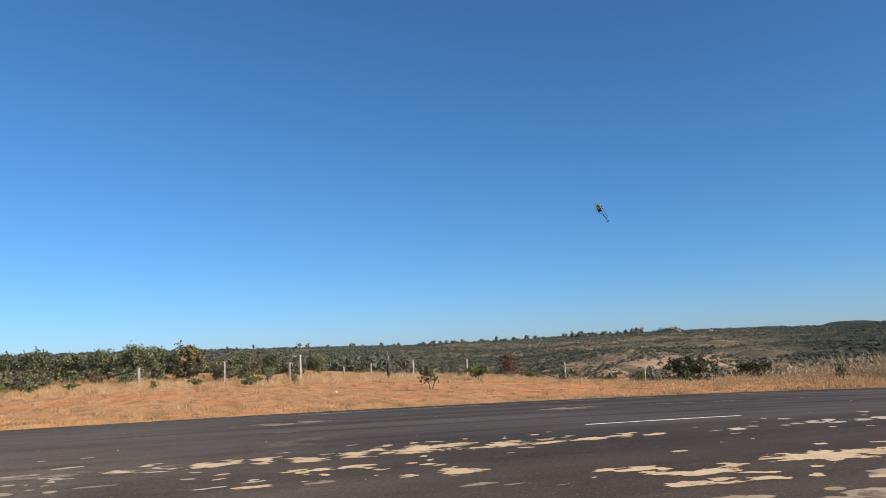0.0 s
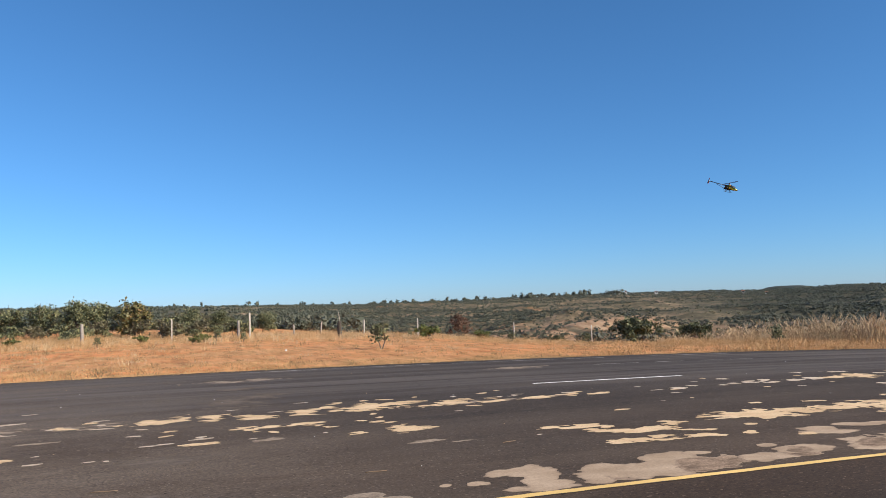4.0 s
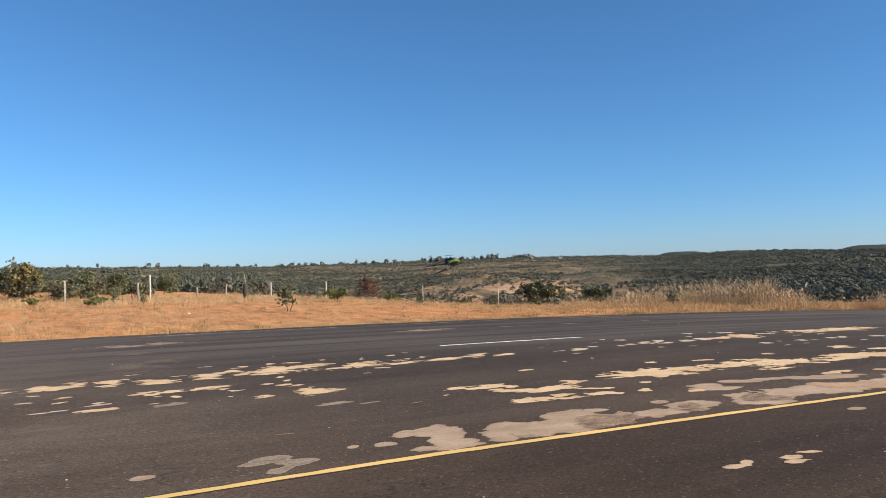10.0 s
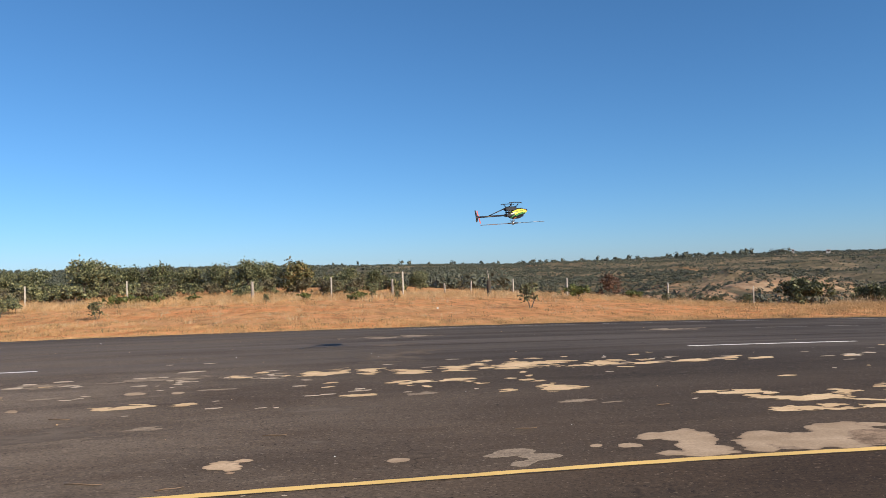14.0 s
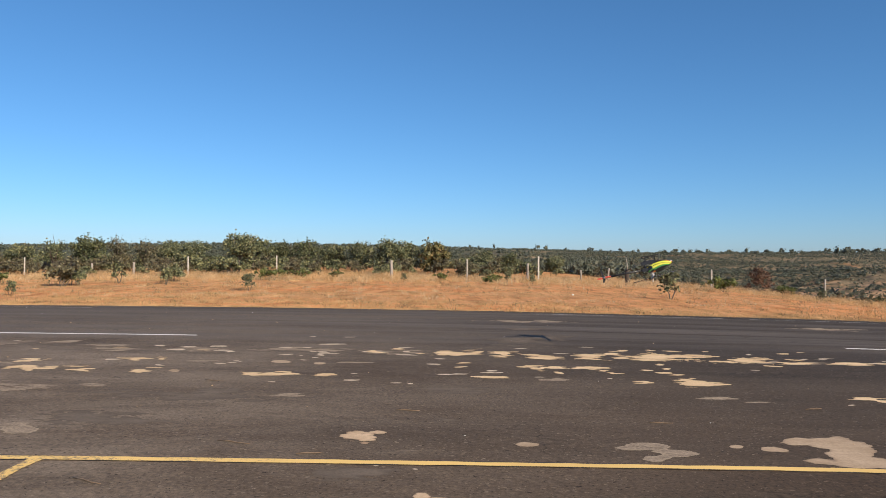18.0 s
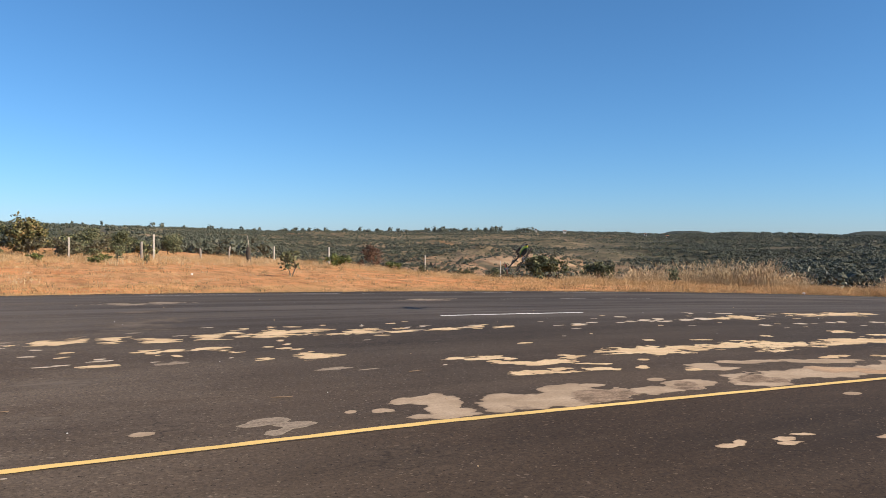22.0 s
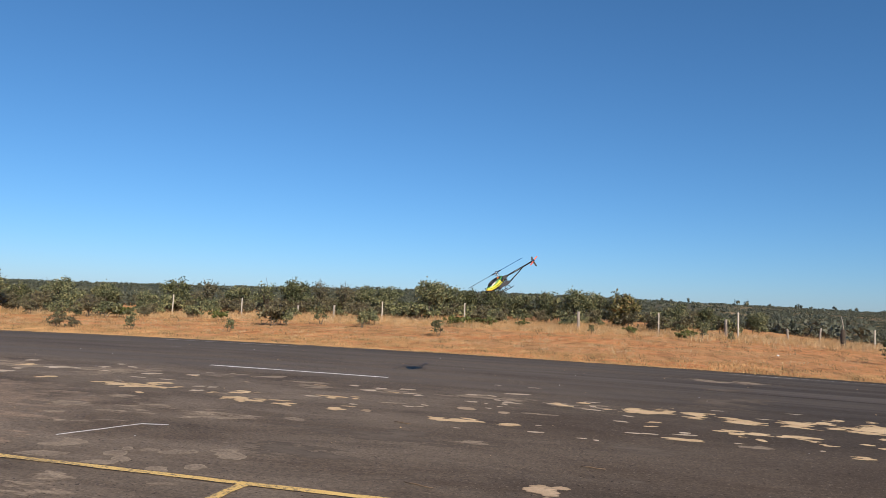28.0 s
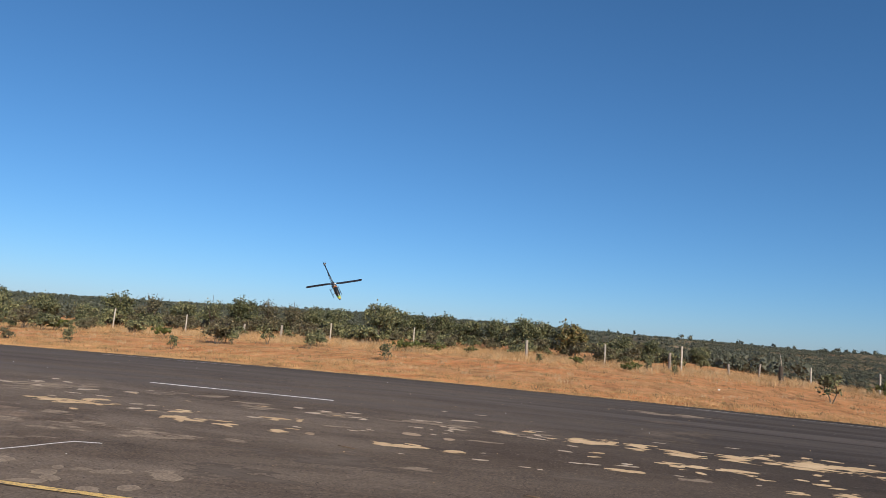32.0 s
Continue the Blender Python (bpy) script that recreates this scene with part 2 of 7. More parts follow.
def ground_material():
    """Orange laterite with straw litter near by, olive scrub soil with bare red scars beyond."""
    m, n, l, b = nodes_of("laterite_soil")
    v = place_of(n)
    sep = n.new("ShaderNodeSeparateXYZ")
    l.new(v, sep.inputs[0])
    big = noise_tex(n, l, v, 0.16, 5, 0.6, (0.6, 1.6, 1))
    mid = noise_tex(n, l, v, 1.3, 5, 0.65, (0.7, 1.5, 1))
    fine = noise_tex(n, l, v, 22.0, 3, 0.7)
    soil = ramp(n, l, mid, [(0.25, (0.50, 0.205, 0.075)), (0.55, (0.66, 0.30, 0.118)), (0.8, (0.74, 0.40, 0.19))])
    litter = ramp(n, l, fine, [(0.3, (0.48, 0.265, 0.112)), (0.7, (0.67, 0.41, 0.19))])
    blots = noise_tex(n, l, v, 1.0, 6, 0.75, (1.5, 0.3, 1))
    soil = mix(n, l, 1.0, soil, ramp(n, l, blots, [(0.34, (0.55, 0.50, 0.46)), (0.5, (1, 1, 1)), (0.68, (1.15, 1.2, 1.3))]), "MULTIPLY")
    litter = mix(n, l, 1.0, litter, ramp(n, l, blots, [(0.36, (0.55, 0.55, 0.55)), (0.66, (1.2, 1.2, 1.25))]), "MULTIPLY")
    near = mix(n, l, ramp(n, l, big, [(0.38, (0.0, 0.0, 0.0)), (0.60, (0.75, 0.75, 0.75))]), soil, litter)
    hill = noise_tex(n, l, v, 0.011, 6, 0.62, (1, 0.8, 1))
    hill2 = noise_tex(n, l, v, 0.05, 5, 0.65)
    scrub = ramp(n, l, hill2, [(0.3, (0.095, 0.090, 0.063)), (0.50, (0.155, 0.134, 0.092)), (0.66, (0.33, 0.25, 0.165))])
    scar = ramp(n, l, hill, [(0.60, (0, 0, 0)), (0.67, (0.8, 0.8, 0.8))])
    far = mix(n, l, scar, scrub, ramp(n, l, hill2, [(0.35, (0.27, 0.15, 0.075)), (0.65, (0.46, 0.27, 0.14))]))
    hill3 = noise_tex(n, l, v, 0.22, 4, 0.7)
    far = mix(n, l, 1.0, far, ramp(n, l, hill3, [(0.3, (0.5, 0.52, 0.5)), (0.7, (1.5, 1.42, 1.3))]), "MULTIPLY")
    # eroded slopes across the valley, broken up by scrub
    torn = noise_tex(n, l, v, 0.10, 6, 0.75, (0.8, 0.35, 2.2), 0.8)
    broken = ramp(n, l, torn, [(0.42, (0, 0, 0)), (0.51, (0.95, 0.95, 0.95))])
    for centre, reach, _ in SCARS:
        d = n.new("ShaderNodeVectorMath")
        d.operation = "DISTANCE"
        d.inputs[1].default_value = centre
        l.new(v, d.inputs[0])
        size = n.new("ShaderNodeMath")
        size.operation = "MULTIPLY_ADD"
        size.inputs[1].default_value = 260.0
        l.new(hill2, size.inputs[0])
        l.new(d.outputs["Value"], size.inputs[2])
        open_soil = n.new("ShaderNodeMapRange")
        open_soil.inputs["From Min"].default_value, open_soil.inputs["From Max"].default_value = reach, reach - 35.0
        l.new(size.outputs[0], open_soil.inputs["Value"])
        bare = ramp(n, l, torn, [(0.41, (0.20, 0.125, 0.072)), (0.51, (0.42, 0.265, 0.15)), (0.66, (0.60, 0.45, 0.285))])
        far = mix(n, l, mix(n, l, 1.0, open_soil.outputs[0], broken, "MULTIPLY"), far, bare)
    # unbroken forest past the first ridge, tinted bluish to stand in for haze
    away = n.new("ShaderNodeVectorMath")
    away.operation = "LENGTH"
    l.new(v, away.inputs[0])
    wood = n.new("ShaderNodeMapRange")
    wood.inputs["From Min"].default_value, wood.inputs["From Max"].default_value = 1250.0, 1500.0
    l.new(away.outputs["Value"], wood.inputs["Value"])
    far = mix(n, l, wood.outputs[0], far, ramp(n, l, hill2, [(0.35, (0.034, 0.047, 0.050)), (0.65, (0.048, 0.062, 0.063))]))
    # the plain to the west is closed woodland
    west = n.new("ShaderNodeMapRange")
    west.inputs["From Min"].default_value, west.inputs["From Max"].default_value = 60.0, -10.0
    l.new(sep.outputs["X"], west.inputs["Value"])
    # and so is the slope to the east
    lean_ = n.new("ShaderNodeVectorMath")
    lean_.operation = "DOT_PRODUCT"
    lean_.inputs[1].default_value = (1.0, -0.90, 0.0)
    l.new(v, lean_.inputs[0])
    east = n.new("ShaderNodeMapRange")
    east.inputs["From Min"].default_value, east.inputs["From Max"].default_value = -70.0, 50.0
    east.inputs["To Max"].default_value = 0.8
    l.new(lean_.outputs["Value"], east.inputs["Value"])
    far = mix(n, l, east.outputs[0], far, ramp(n, l, hill2, [(0.35, (0.048, 0.056, 0.043)), (0.62, (0.074, 0.078, 0.056)), (0.74, (0.17, 0.135, 0.09))]))
    far = mix(n, l, west.outputs[0], far, ramp(n, l, hill2, [(0.35, (0.066, 0.077, 0.054)), (0.65, (0.10, 0.106, 0.070))]))
    edge = n.new("ShaderNodeMath")
    edge.operation = "MULTIPLY_ADD"
    edge.inputs[1].default_value = 14.0
    l.new(mid, edge.inputs[0])
    l.new(sep.outputs["Y"], edge.inputs[2])
    f = n.new("ShaderNodeMapRange")
    f.inputs["From Min"].default_value, f.inputs["From Max"].default_value = 84.0, 112.0
    l.new(edge.outputs[0], f.inputs["Value"])
    c = mix(n, l, f.outputs[0], near, far)
    l.new(c, b.inputs["Base Color"])
    b.inputs["Roughness"].default_value = 0.95
    b.inputs["Specular IOR Level"].default_value = 0.1
    bump(n, l, mix(n, l, 0.4, mid, fine), 0.7, 0.06, b)
    return m


def paint_material(name, colour, worn_tone, bare=0.45, west=0.0):
    """Road paint chipped down to the asphalt; west: how much more of it is gone at the western end."""
    m, n, l, b = nodes_of(name)
    v = place_of(n)
    chips = noise_tex(n, l, v, 26.0, 5, 0.8)
    broad = noise_tex(n, l, v, 0.7, 3, 0.5)
    w = mix(n, l, 0.30, chips, broad)
    sep = n.new("ShaderNodeSeparateXYZ")
    l.new(v, sep.inputs[0])
    gone = n.new("ShaderNodeMapRange")
    gone.inputs["From Min"].default_value, gone.inputs["From Max"].default_value = 0.5, -2.5
    gone.inputs["To Min"].default_value, gone.inputs["To Max"].default_value = 0.0, west
    l.new(sep.outputs["X"], gone.inputs["Value"])
    left = n.new("ShaderNodeMath")
    left.operation = "SUBTRACT"
    l.new(w, left.inputs[0])
    l.new(gone.outputs[0], left.inputs[1])
    c = mix(n, l, ramp(n, l, left.outputs[0], [(bare - 0.05, (1, 1, 1)), (bare + 0.03, (0, 0, 0))]), colour, worn_tone)
    c = mix(n, l, 1.0, c, ramp(n, l, broad, [(0.3, (0.84, 0.84, 0.84)), (0.7, (1.08, 1.08, 1.08))]), "MULTIPLY")
    l.new(c, b.inputs["Base Color"])
    b.inputs["Roughness"].default_value = 0.75
    bump(n, l, chips, 0.2, 0.003, b)
    return m


HELI_SIZE = 0.92


def canopy_material():
    """Painted canopy: yellow with green, orange and dark swooshes along the body."""
    m, n, l, b = nodes_of("canopy_paint")
    v = place_of(n, "object")
    sep = n.new("ShaderNodeSeparateXYZ")
    l.new(v, sep.inputs[0])

    def calc(op, a, b_):
        t = n.new("ShaderNodeMath")
        t.operation = op
        for socket, q in zip(t.inputs, (a, b_)):
            if isinstance(q, float):
                socket.default_value = q
            else:
                l.new(q, socket)
        return t.outputs[0]

    # the swooshes run together towards the nose and sweep up at the back
    x, z = (calc("DIVIDE", sep.outputs[k], HELI_SIZE) for k in ("X", "Z"))
    back = calc("SUBTRACT", 0.16, x)
    lift = calc("MULTIPLY", calc("MULTIPLY", back, back), 1.1)
    height = calc("SUBTRACT", calc("ADD", calc("ADD", z, 0.030), calc("MULTIPLY", x, 0.10)), lift)
    band = calc("ADD", calc("MULTIPLY", calc("DIVIDE", height, calc("SUBTRACT", 0.56, x)), 1.9), 0.50)
    Y, G, K, O = (0.66, 0.68, 0.06), (0.08, 0.32, 0.07), (0.014, 0.016, 0.016), (0.68, 0.22, 0.03)
    c = ramp(n, l, band, [(0.0, K), (0.14, O), (0.22, K), (0.25, Y), (0.44, K), (0.475, Y), (0.64, K), (0.67, G), (0.76, K)], "CONSTANT")
    # the back of the hood is black with an orange and a green streak
    behind = ramp(n, l, band, [(0.0, K), (0.30, Y), (0.36, K), (0.58, G), (0.65, K), (0.80, O), (0.90, K)], "CONSTANT")
    c = mix(n, l, calc("LESS_THAN", calc("SUBTRACT", x, calc("MULTIPLY", z, 0.6)), 0.020), c, behind)
    grime = noise_tex(n, l, v, 12.0, 3)
    c = mix(n, l, 1.0, c, ramp(n, l, grime, [(0.3, (0.9, 0.9, 0.9)), (0.7, (1.05, 1.05, 1.05))]), "MULTIPLY")
    l.new(c, b.inputs["Base Color"])
    b.inputs["Roughness"].default_value = 0.28
    b.inputs["Coat Weight"].default_value = 0.4
    return m


# bare ground across the valley: middle, reach, radius kept clear of trees
SCARS = (((165.0, 240.0, -7.0), 228.0, 66.0), ((186.0, 232.0, -9.0), 212.0, 60.0), ((488.0, 348.0, -6.0), 180.0, 30.0),
         ((250.0, 245.0, -10.0), 186.0, 34.0), ((430.0, 385.0, -5.0), 190.0, 40.0))
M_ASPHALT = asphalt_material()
M_GROUND = ground_material()
M_SAND = worn_surface("bare_sand", (0.62, 0.44, 0.245), (0.80, 0.61, 0.37), (0.46, 0.32, 0.19), 2.5, (0.0, 0.10))
M_TAN = worn_surface("tan_sand_fill", (0.47, 0.33, 0.205), (0.66, 0.50, 0.33), (0.30, 0.215, 0.145), 5.0, (0.0, 0.22))
M_ORANGE = worn_surface("orange_sand_wash", (0.44, 0.285, 0.165), (0.58, 0.40, 0.245), (0.38, 0.275, 0.185), 3.0, (0.0, 0.35))
M_GREY = worn_surface("worn_cement", (0.37, 0.275, 0.18), (0.53, 0.405, 0.28), (0.27, 0.20, 0.14), 2.6, (0.0, 0.14))
M_RING = worn_surface("old_repair", (0.23, 0.182, 0.134), (0.37, 0.295, 0.215), (0.36, 0.29, 0.21), 6.0, (0.06, 0.22), 0.36)
M_BROWN = worn_surface("broken_surface", (0.17, 0.12, 0.080), (0.40, 0.29, 0.195), (0.42, 0.32, 0.22), 9.0, (0.0, 0.16), 0.36)
M_PALE = worn_surface("worn_aggregate", (0.50, 0.40, 0.29), (0.72, 0.60, 0.46), (0.36, 0.29, 0.21), 5.0, (0.0, 0.12))
M_DUST = worn_surface("dusty_scab", (0.24, 0.188, 0.136), (0.42, 0.335, 0.24), (0.22, 0.172, 0.128), 7.0, (0.0, 0.4), 0.36)
M_SMEAR = worn_surface("brown_smear", (0.25, 0.185, 0.130), (0.37, 0.275, 0.195), (0.20, 0.155, 0.115), 2.2, (0.0, 0.6), 0.36)
M_FADED = worn_surface("faded_asphalt", (0.135, 0.108, 0.083), (0.180, 0.145, 0.112), (0.115, 0.091, 0.069), 3.0, (0.0, 0.6))
M_YELLOW = paint_material("yellow_line_paint", (0.88, 0.60, 0.19), (0.24, 0.18, 0.11), 0.35, 0.13)
M_TAR = surface("dark_line_edging", (0.045, 0.035, 0.026), (0.085, 0.064, 0.047), 9.0, 0.9, coords="world")
M_WHITE = paint_material("white_line_paint", (0.90, 0.87, 0.82), (0.34, 0.30, 0.26), 0.31)
M_WHITE_WORN = paint_material("worn_white_paint", (0.46, 0.42, 0.36), (0.09, 0.08, 0.07), 0.50)
M_CONCRETE = surface("whitewashed_concrete", (0.40, 0.37, 0.325), (0.62, 0.59, 0.535), 3.0, 0.9, 0, 0.3, 0.01, vary=0.12)
M_OLD_WOOD = surface("grey_weathered_wood", (0.22, 0.195, 0.165), (0.42, 0.38, 0.33), 4.0, 0.92, 0, 0.6, 0.02, stretch=(6, 6, 0.6), vary=0.15)
M_DARK_WOOD = surface("dark_charred_wood", (0.04, 0.032, 0.026), (0.10, 0.08, 0.06), 4.0, 0.92, 0, 0.6, 0.02, stretch=(6, 6, 0.6))
M_BARK = surface("cerrado_bark", (0.085, 0.068, 0.05), (0.20, 0.165, 0.125), 5.0, 0.95, 0, 0.8, 0.02, stretch=(4, 4, 1))
M_LEAF = leaf_material("green_leaves", (0.050, 0.062, 0.036), (0.122, 0.136, 0.074), (0.26, 0.265, 0.140))
M_LEAF_DARK = leaf_material("dark_green_leaves", (0.036, 0.046, 0.024), (0.074, 0.085, 0.042), (0.19, 0.195, 0.095))
M_LEAF_YELLOW = leaf_material("yellowing_leaves", (0.070, 0.078, 0.036), (0.140, 0.132, 0.056), (0.235, 0.195, 0.080), (0.28, 0.18, 0.075))
M_LEAF_RED = leaf_material("red_brown_leaves", (0.07, 0.040, 0.027), (0.135, 0.076, 0.050), (0.22, 0.135, 0.09))
M_LEAF_LIGHT = leaf_material("light_green_leaves", (0.065, 0.085, 0.026), (0.115, 0.135, 0.042), (0.17, 0.185, 0.06))
M_LEAF_DRY = leaf_material("dry_shrub_leaves", (0.058, 0.056, 0.034), (0.108, 0.102, 0.062), (0.20, 0.182, 0.112))
M_STRAW = leaf_material("dry_straw", (0.45, 0.285, 0.138), (0.52, 0.345, 0.175), (0.57, 0.395, 0.21), rough=0.7, patchy=(1.1, 0.62, 1.22))
M_PLUME = leaf_material("tall_dry_grass", (0.34, 0.245, 0.145), (0.48, 0.36, 0.225), (0.62, 0.49, 0.325), rough=0.7)
# far foliage: greyed, bluish, narrow tones carry the distance haze in the colour
M_WOODS = leaf_material("far_scrub", (0.060, 0.070, 0.054), (0.076, 0.086, 0.064), (0.098, 0.105, 0.076), patchy=(0.12, 0.78, 1.22))
M_LOW = leaf_material("low_scrub", (0.115, 0.115, 0.076), (0.145, 0.140, 0.092), (0.18, 0.165, 0.108), patchy=(0.08, 0.75, 1.25))
M_STUBBLE = leaf_material("withered_stubble", (0.20, 0.125, 0.06), (0.33, 0.215, 0.105), (0.52, 0.36, 0.19), rough=0.7)
M_TUSSOCK = leaf_material("dull_tussocks", (0.10, 0.092, 0.052), (0.17, 0.14, 0.078), (0.26, 0.20, 0.112), rough=0.7)
M_CARBON = surface("carbon_fibre", (0.012, 0.012, 0.013), (0.030, 0.030, 0.032), 20.0, 0.38, 0, 0.05, 0.001)
M_BLACK = surface("black_plastic", (0.014, 0.014, 0.015), (0.028, 0.028, 0.03), 15.0, 0.5, 0, 0.05, 0.001)
M_ALLOY = surface("machined_alloy", (0.45, 0.45, 0.46), (0.62, 0.62, 0.63), 20.0, 0.32, 1.0, 0.05, 0.001)
M_GLOSS = surface("glossy_carbon_blade", (0.016, 0.016, 0.018), (0.034, 0.034, 0.037), 20.0, 0.22, 0, 0.03, 0.001)
M_GLOSS.node_tree.nodes["Principled BSDF"].inputs["Coat Weight"].default_value = 1.0
M_GLOSS.node_tree.nodes["Principled BSDF"].inputs["Coat Roughness"].default_value = 0.12
M_BLADE_WHITE = surface("white_blade_paint", (0.66, 0.66, 0.66), (0.78, 0.78, 0.77), 8.0, 0.3, 0, 0.02, 0.001)
M_RED_BLADE = surface("fluorescent_red_plastic", (0.58, 0.08, 0.05), (0.72, 0.13, 0.08), 10.0, 0.4, 0, 0.02, 0.001)
M_CANOPY = canopy_material()
M_LITTER = surface("white_litter", (0.66, 0.65, 0.62), (0.80, 0.79, 0.76), 6.0, 0.7)
M_TWIG = surface("dry_twig", (0.16, 0.11, 0.07), (0.28, 0.20, 0.13), 12.0, 0.9)
M_WALL = surface("lime_wall", (0.62, 0.58, 0.52), (0.78, 0.75, 0.70), 1.0, 0.9)
M_ROOF = surface("clay_roof", (0.26, 0.11, 0.06), (0.38, 0.17, 0.09), 2.0, 0.9)
M_GLASS_DARK = surface("dark_opening", (0.02, 0.02, 0.022), (0.035, 0.035, 0.04), 2.0, 0.3)


# ---------------------------------------------------------------- mesh helpers
def link_mesh(name, verts, faces, material, parent=None, smooth=False, label=""):
    me = bpy.data.meshes.new(name)
    me.from_pydata(verts, [], faces)
    for m in material if isinstance(material, (list, tuple)) else (material,):
        me.materials.append(m)
    if smooth:
        me.polygons.foreach_set("use_smooth", [True] * len(me.polygons))
    me.update()
    ob = new(name, me)
    if parent:
        ob.parent = parent
    if label:
        ob["label"] = label
    return ob


def part(name, bm, material, parent, label="", smooth=True):
    me = bpy.data.meshes.new(name)
    bmesh.ops.recalc_face_normals(bm, faces=bm.faces)
    bm.to_mesh(me)
    bm.free()
    for m in material if isinstance(material, (list, tuple)) else (material,):
        me.materials.append(m)
    if smooth:
        me.polygons.foreach_set("use_smooth", [True] * len(me.polygons))
    ob = new(name, me)
    if parent:
        ob.parent = parent
    if label:
        ob["label"] = label
    return ob


def tube(bm, pts, radii, sides=8, caps=True):
    """A tapered tube along a line of points."""
    rings = []
    pts = [Vector(p) for p in pts]
    for i, p in enumerate(pts):
        d = (pts[min(i + 1, len(pts) - 1)] - pts[max(i - 1, 0)]).normalized()
        side = d.orthogonal().normalized() if abs(d.z) > 0.9 else d.cross(Vector((0, 0, 1))).normalized()
        up = side.cross(d)
        r = radii[i] if isinstance(radii, (list, tuple)) else radii
        rings.append([bm.verts.new(p + (side * math.cos(a) + up * math.sin(a)) * r) for a in [2 * math.pi * k / sides for k in range(sides)]])
    for a, b in zip(rings, rings[1:]):
        for k in range(sides):
            bm.faces.new((a[k], a[(k + 1) % sides], b[(k + 1) % sides], b[k]))
    if caps:
        bm.faces.new(rings[0][::-1])
        bm.faces.new(rings[-1])
    return rings


def box(bm, x0, x1, y0, y1, z0, z1, bevel=0.0):
    r = bmesh.ops.create_cube(bm, size=1.0, matrix=Matrix.Translation(((x0 + x1) / 2, (y0 + y1) / 2, (z0 + z1) / 2)) @ Matrix.Diagonal((x1 - x0, y1 - y0, z1 - z0, 1)))
    if bevel:
        es = {e for v in r["verts"] for e in v.link_edges}
        bmesh.ops.bevel(bm, geom=list(es), offset=bevel, segments=2, affect="EDGES")


# ---------------------------------------------------------------- the lie of the land
def ease(x, a, b):
    k = np.clip((np.asarray(x, float) - a) / (b - a), 0, 1)
    return k * k * (3 - 2 * k)


def strip_z(x, y):
    """The runway and the verge: a gentle crest along the runway."""
    x, y = np.asarray(x, float), np.asarray(y, float)
    c = np.clip(x, -32, 32)
    z = -0.01183 * c - 0.000573 * c * c + 0.00436 * np.clip(y, -30, 60)
    over = np.abs(x) - np.abs(c)
    slope = np.where(x > 0, -0.0485, -0.0248)
    return z + slope * 40 * (1 - np.exp(-over / 40))


SKY_AZ = np.radians([-180, -75, -45, -38, -28, -18, -13, -5, 4, 16, 25, 31, 37, 42, 44, 46, 48, 50, 52.2, 55.3, 58, 61, 75, 180])
SKY_EL = np.radians([0.5, 0.5, 0.50, 0.56, 0.72, 0.92, 1.0, 0.92, 0.76, 0.54, 0.62, 0.73, 0.70, 0.63, 0.54, 0.54, 0.61, 0.70, 0.70, 0.60, 0.54, 0.50, 0.5, 0.5])


def rough_z(x, y, size):
    return np.array([noise.fractal(Vector((a / size, b / size, 3.1)), 0.9, 2.1, 4) for a, b in zip(np.ravel(x), np.ravel(y))]).reshape(np.shape(x))


def hill_rough(x, y):
    """Folds and gullies of the scrub country, on top of land_z."""
    x, y = np.asarray(x, float), np.asarray(y, float)
    r = np.hypot(x, y)
    fade = 1 - ease(r, 780, 1120)
    az = np.arctan2(x, y)
    gullies = rough_z(x, y + 0.4 * x, 21.0) * 2.6 * ease(r, 190, 250) * (1 - ease(r, 400, 520)) * ease(az, radians(22), radians(29)) * (1 - ease(az, radians(46), radians(52)))
    return gullies + (rough_z(x, y, 60.0) * 3.4 * ease(r, 120, 320) + rough_z(x + 0.5 * y, y, 150.0) * 6.0 * ease(r, 190, 420) * ease(np.arctan2(x, y), radians(8), radians(22))) * fade


def land_z(x, y):
    x, y = np.asarray(x, float), np.asarray(y, float)
    r, az = np.hypot(x, y), np.arctan2(x, y)
    near = strip_z(x, y) - 0.75 * ease(x, 12, 28) * ease(y, 23, 44)
    ridge = 1.6 + np.tan(np.interp(az, SKY_AZ, SKY_EL)) * 1200 - 4.5
    right = ease(az, radians(2), radians(26)) * (1 - ease(az, radians(95), radians(125)))
    plain = 0.2 + (ridge - 0.2) * ease(r, 150, 1250)
    valley = np.interp(r, [45, 70, 130, 210, 300, 700, 1200, 1300], [-0.8, -2.6, -8.0, -12.5, -12.0, -2.5, 0, 0])
    valley = np.where(r > 700, -2.5 + (ridge + 2.5) * np.clip((r - 700) / 500, 0, 1), valley)
    out = plain * (1 - right) + valley * right
    # a torn spur across the valley, steep towards the field
    out = out + 5.0 * np.exp(-((az - radians(34.3)) / radians(4.4)) ** 4) * ease(r, 250, 320) * (1 - ease(r, 335, 480))
    # the far table hill and the long slope beyond the ridge
    bumpy = np.exp(-((az - radians(46.7)) / radians(2.2)) ** 4) * 28.0 * ease(r, 1900, 2500)
    bumpy += ease(az, radians(55.0), radians(58.2)) * (1 - 0.14 * ease(az, radians(59), radians(63))) * (1 - ease(az, radians(85), radians(110))) * 30.5 * ease(r, 1900, 2600)
    out = out * (1 - ease(r, 1300, 2600) * 0.9) + bumpy
    w = np.maximum(ease(r, 62, 120), ease(r, 48, 62) * right * ease(y, 20, 26)) * (1 - 0.999 * ease(-y, 5, 30) * (r < 150))
    behind = ease(-y, 10, 60)
    out = out * (1 - behind) + 0.3 * behind
    return near * (1 - w) + out * w


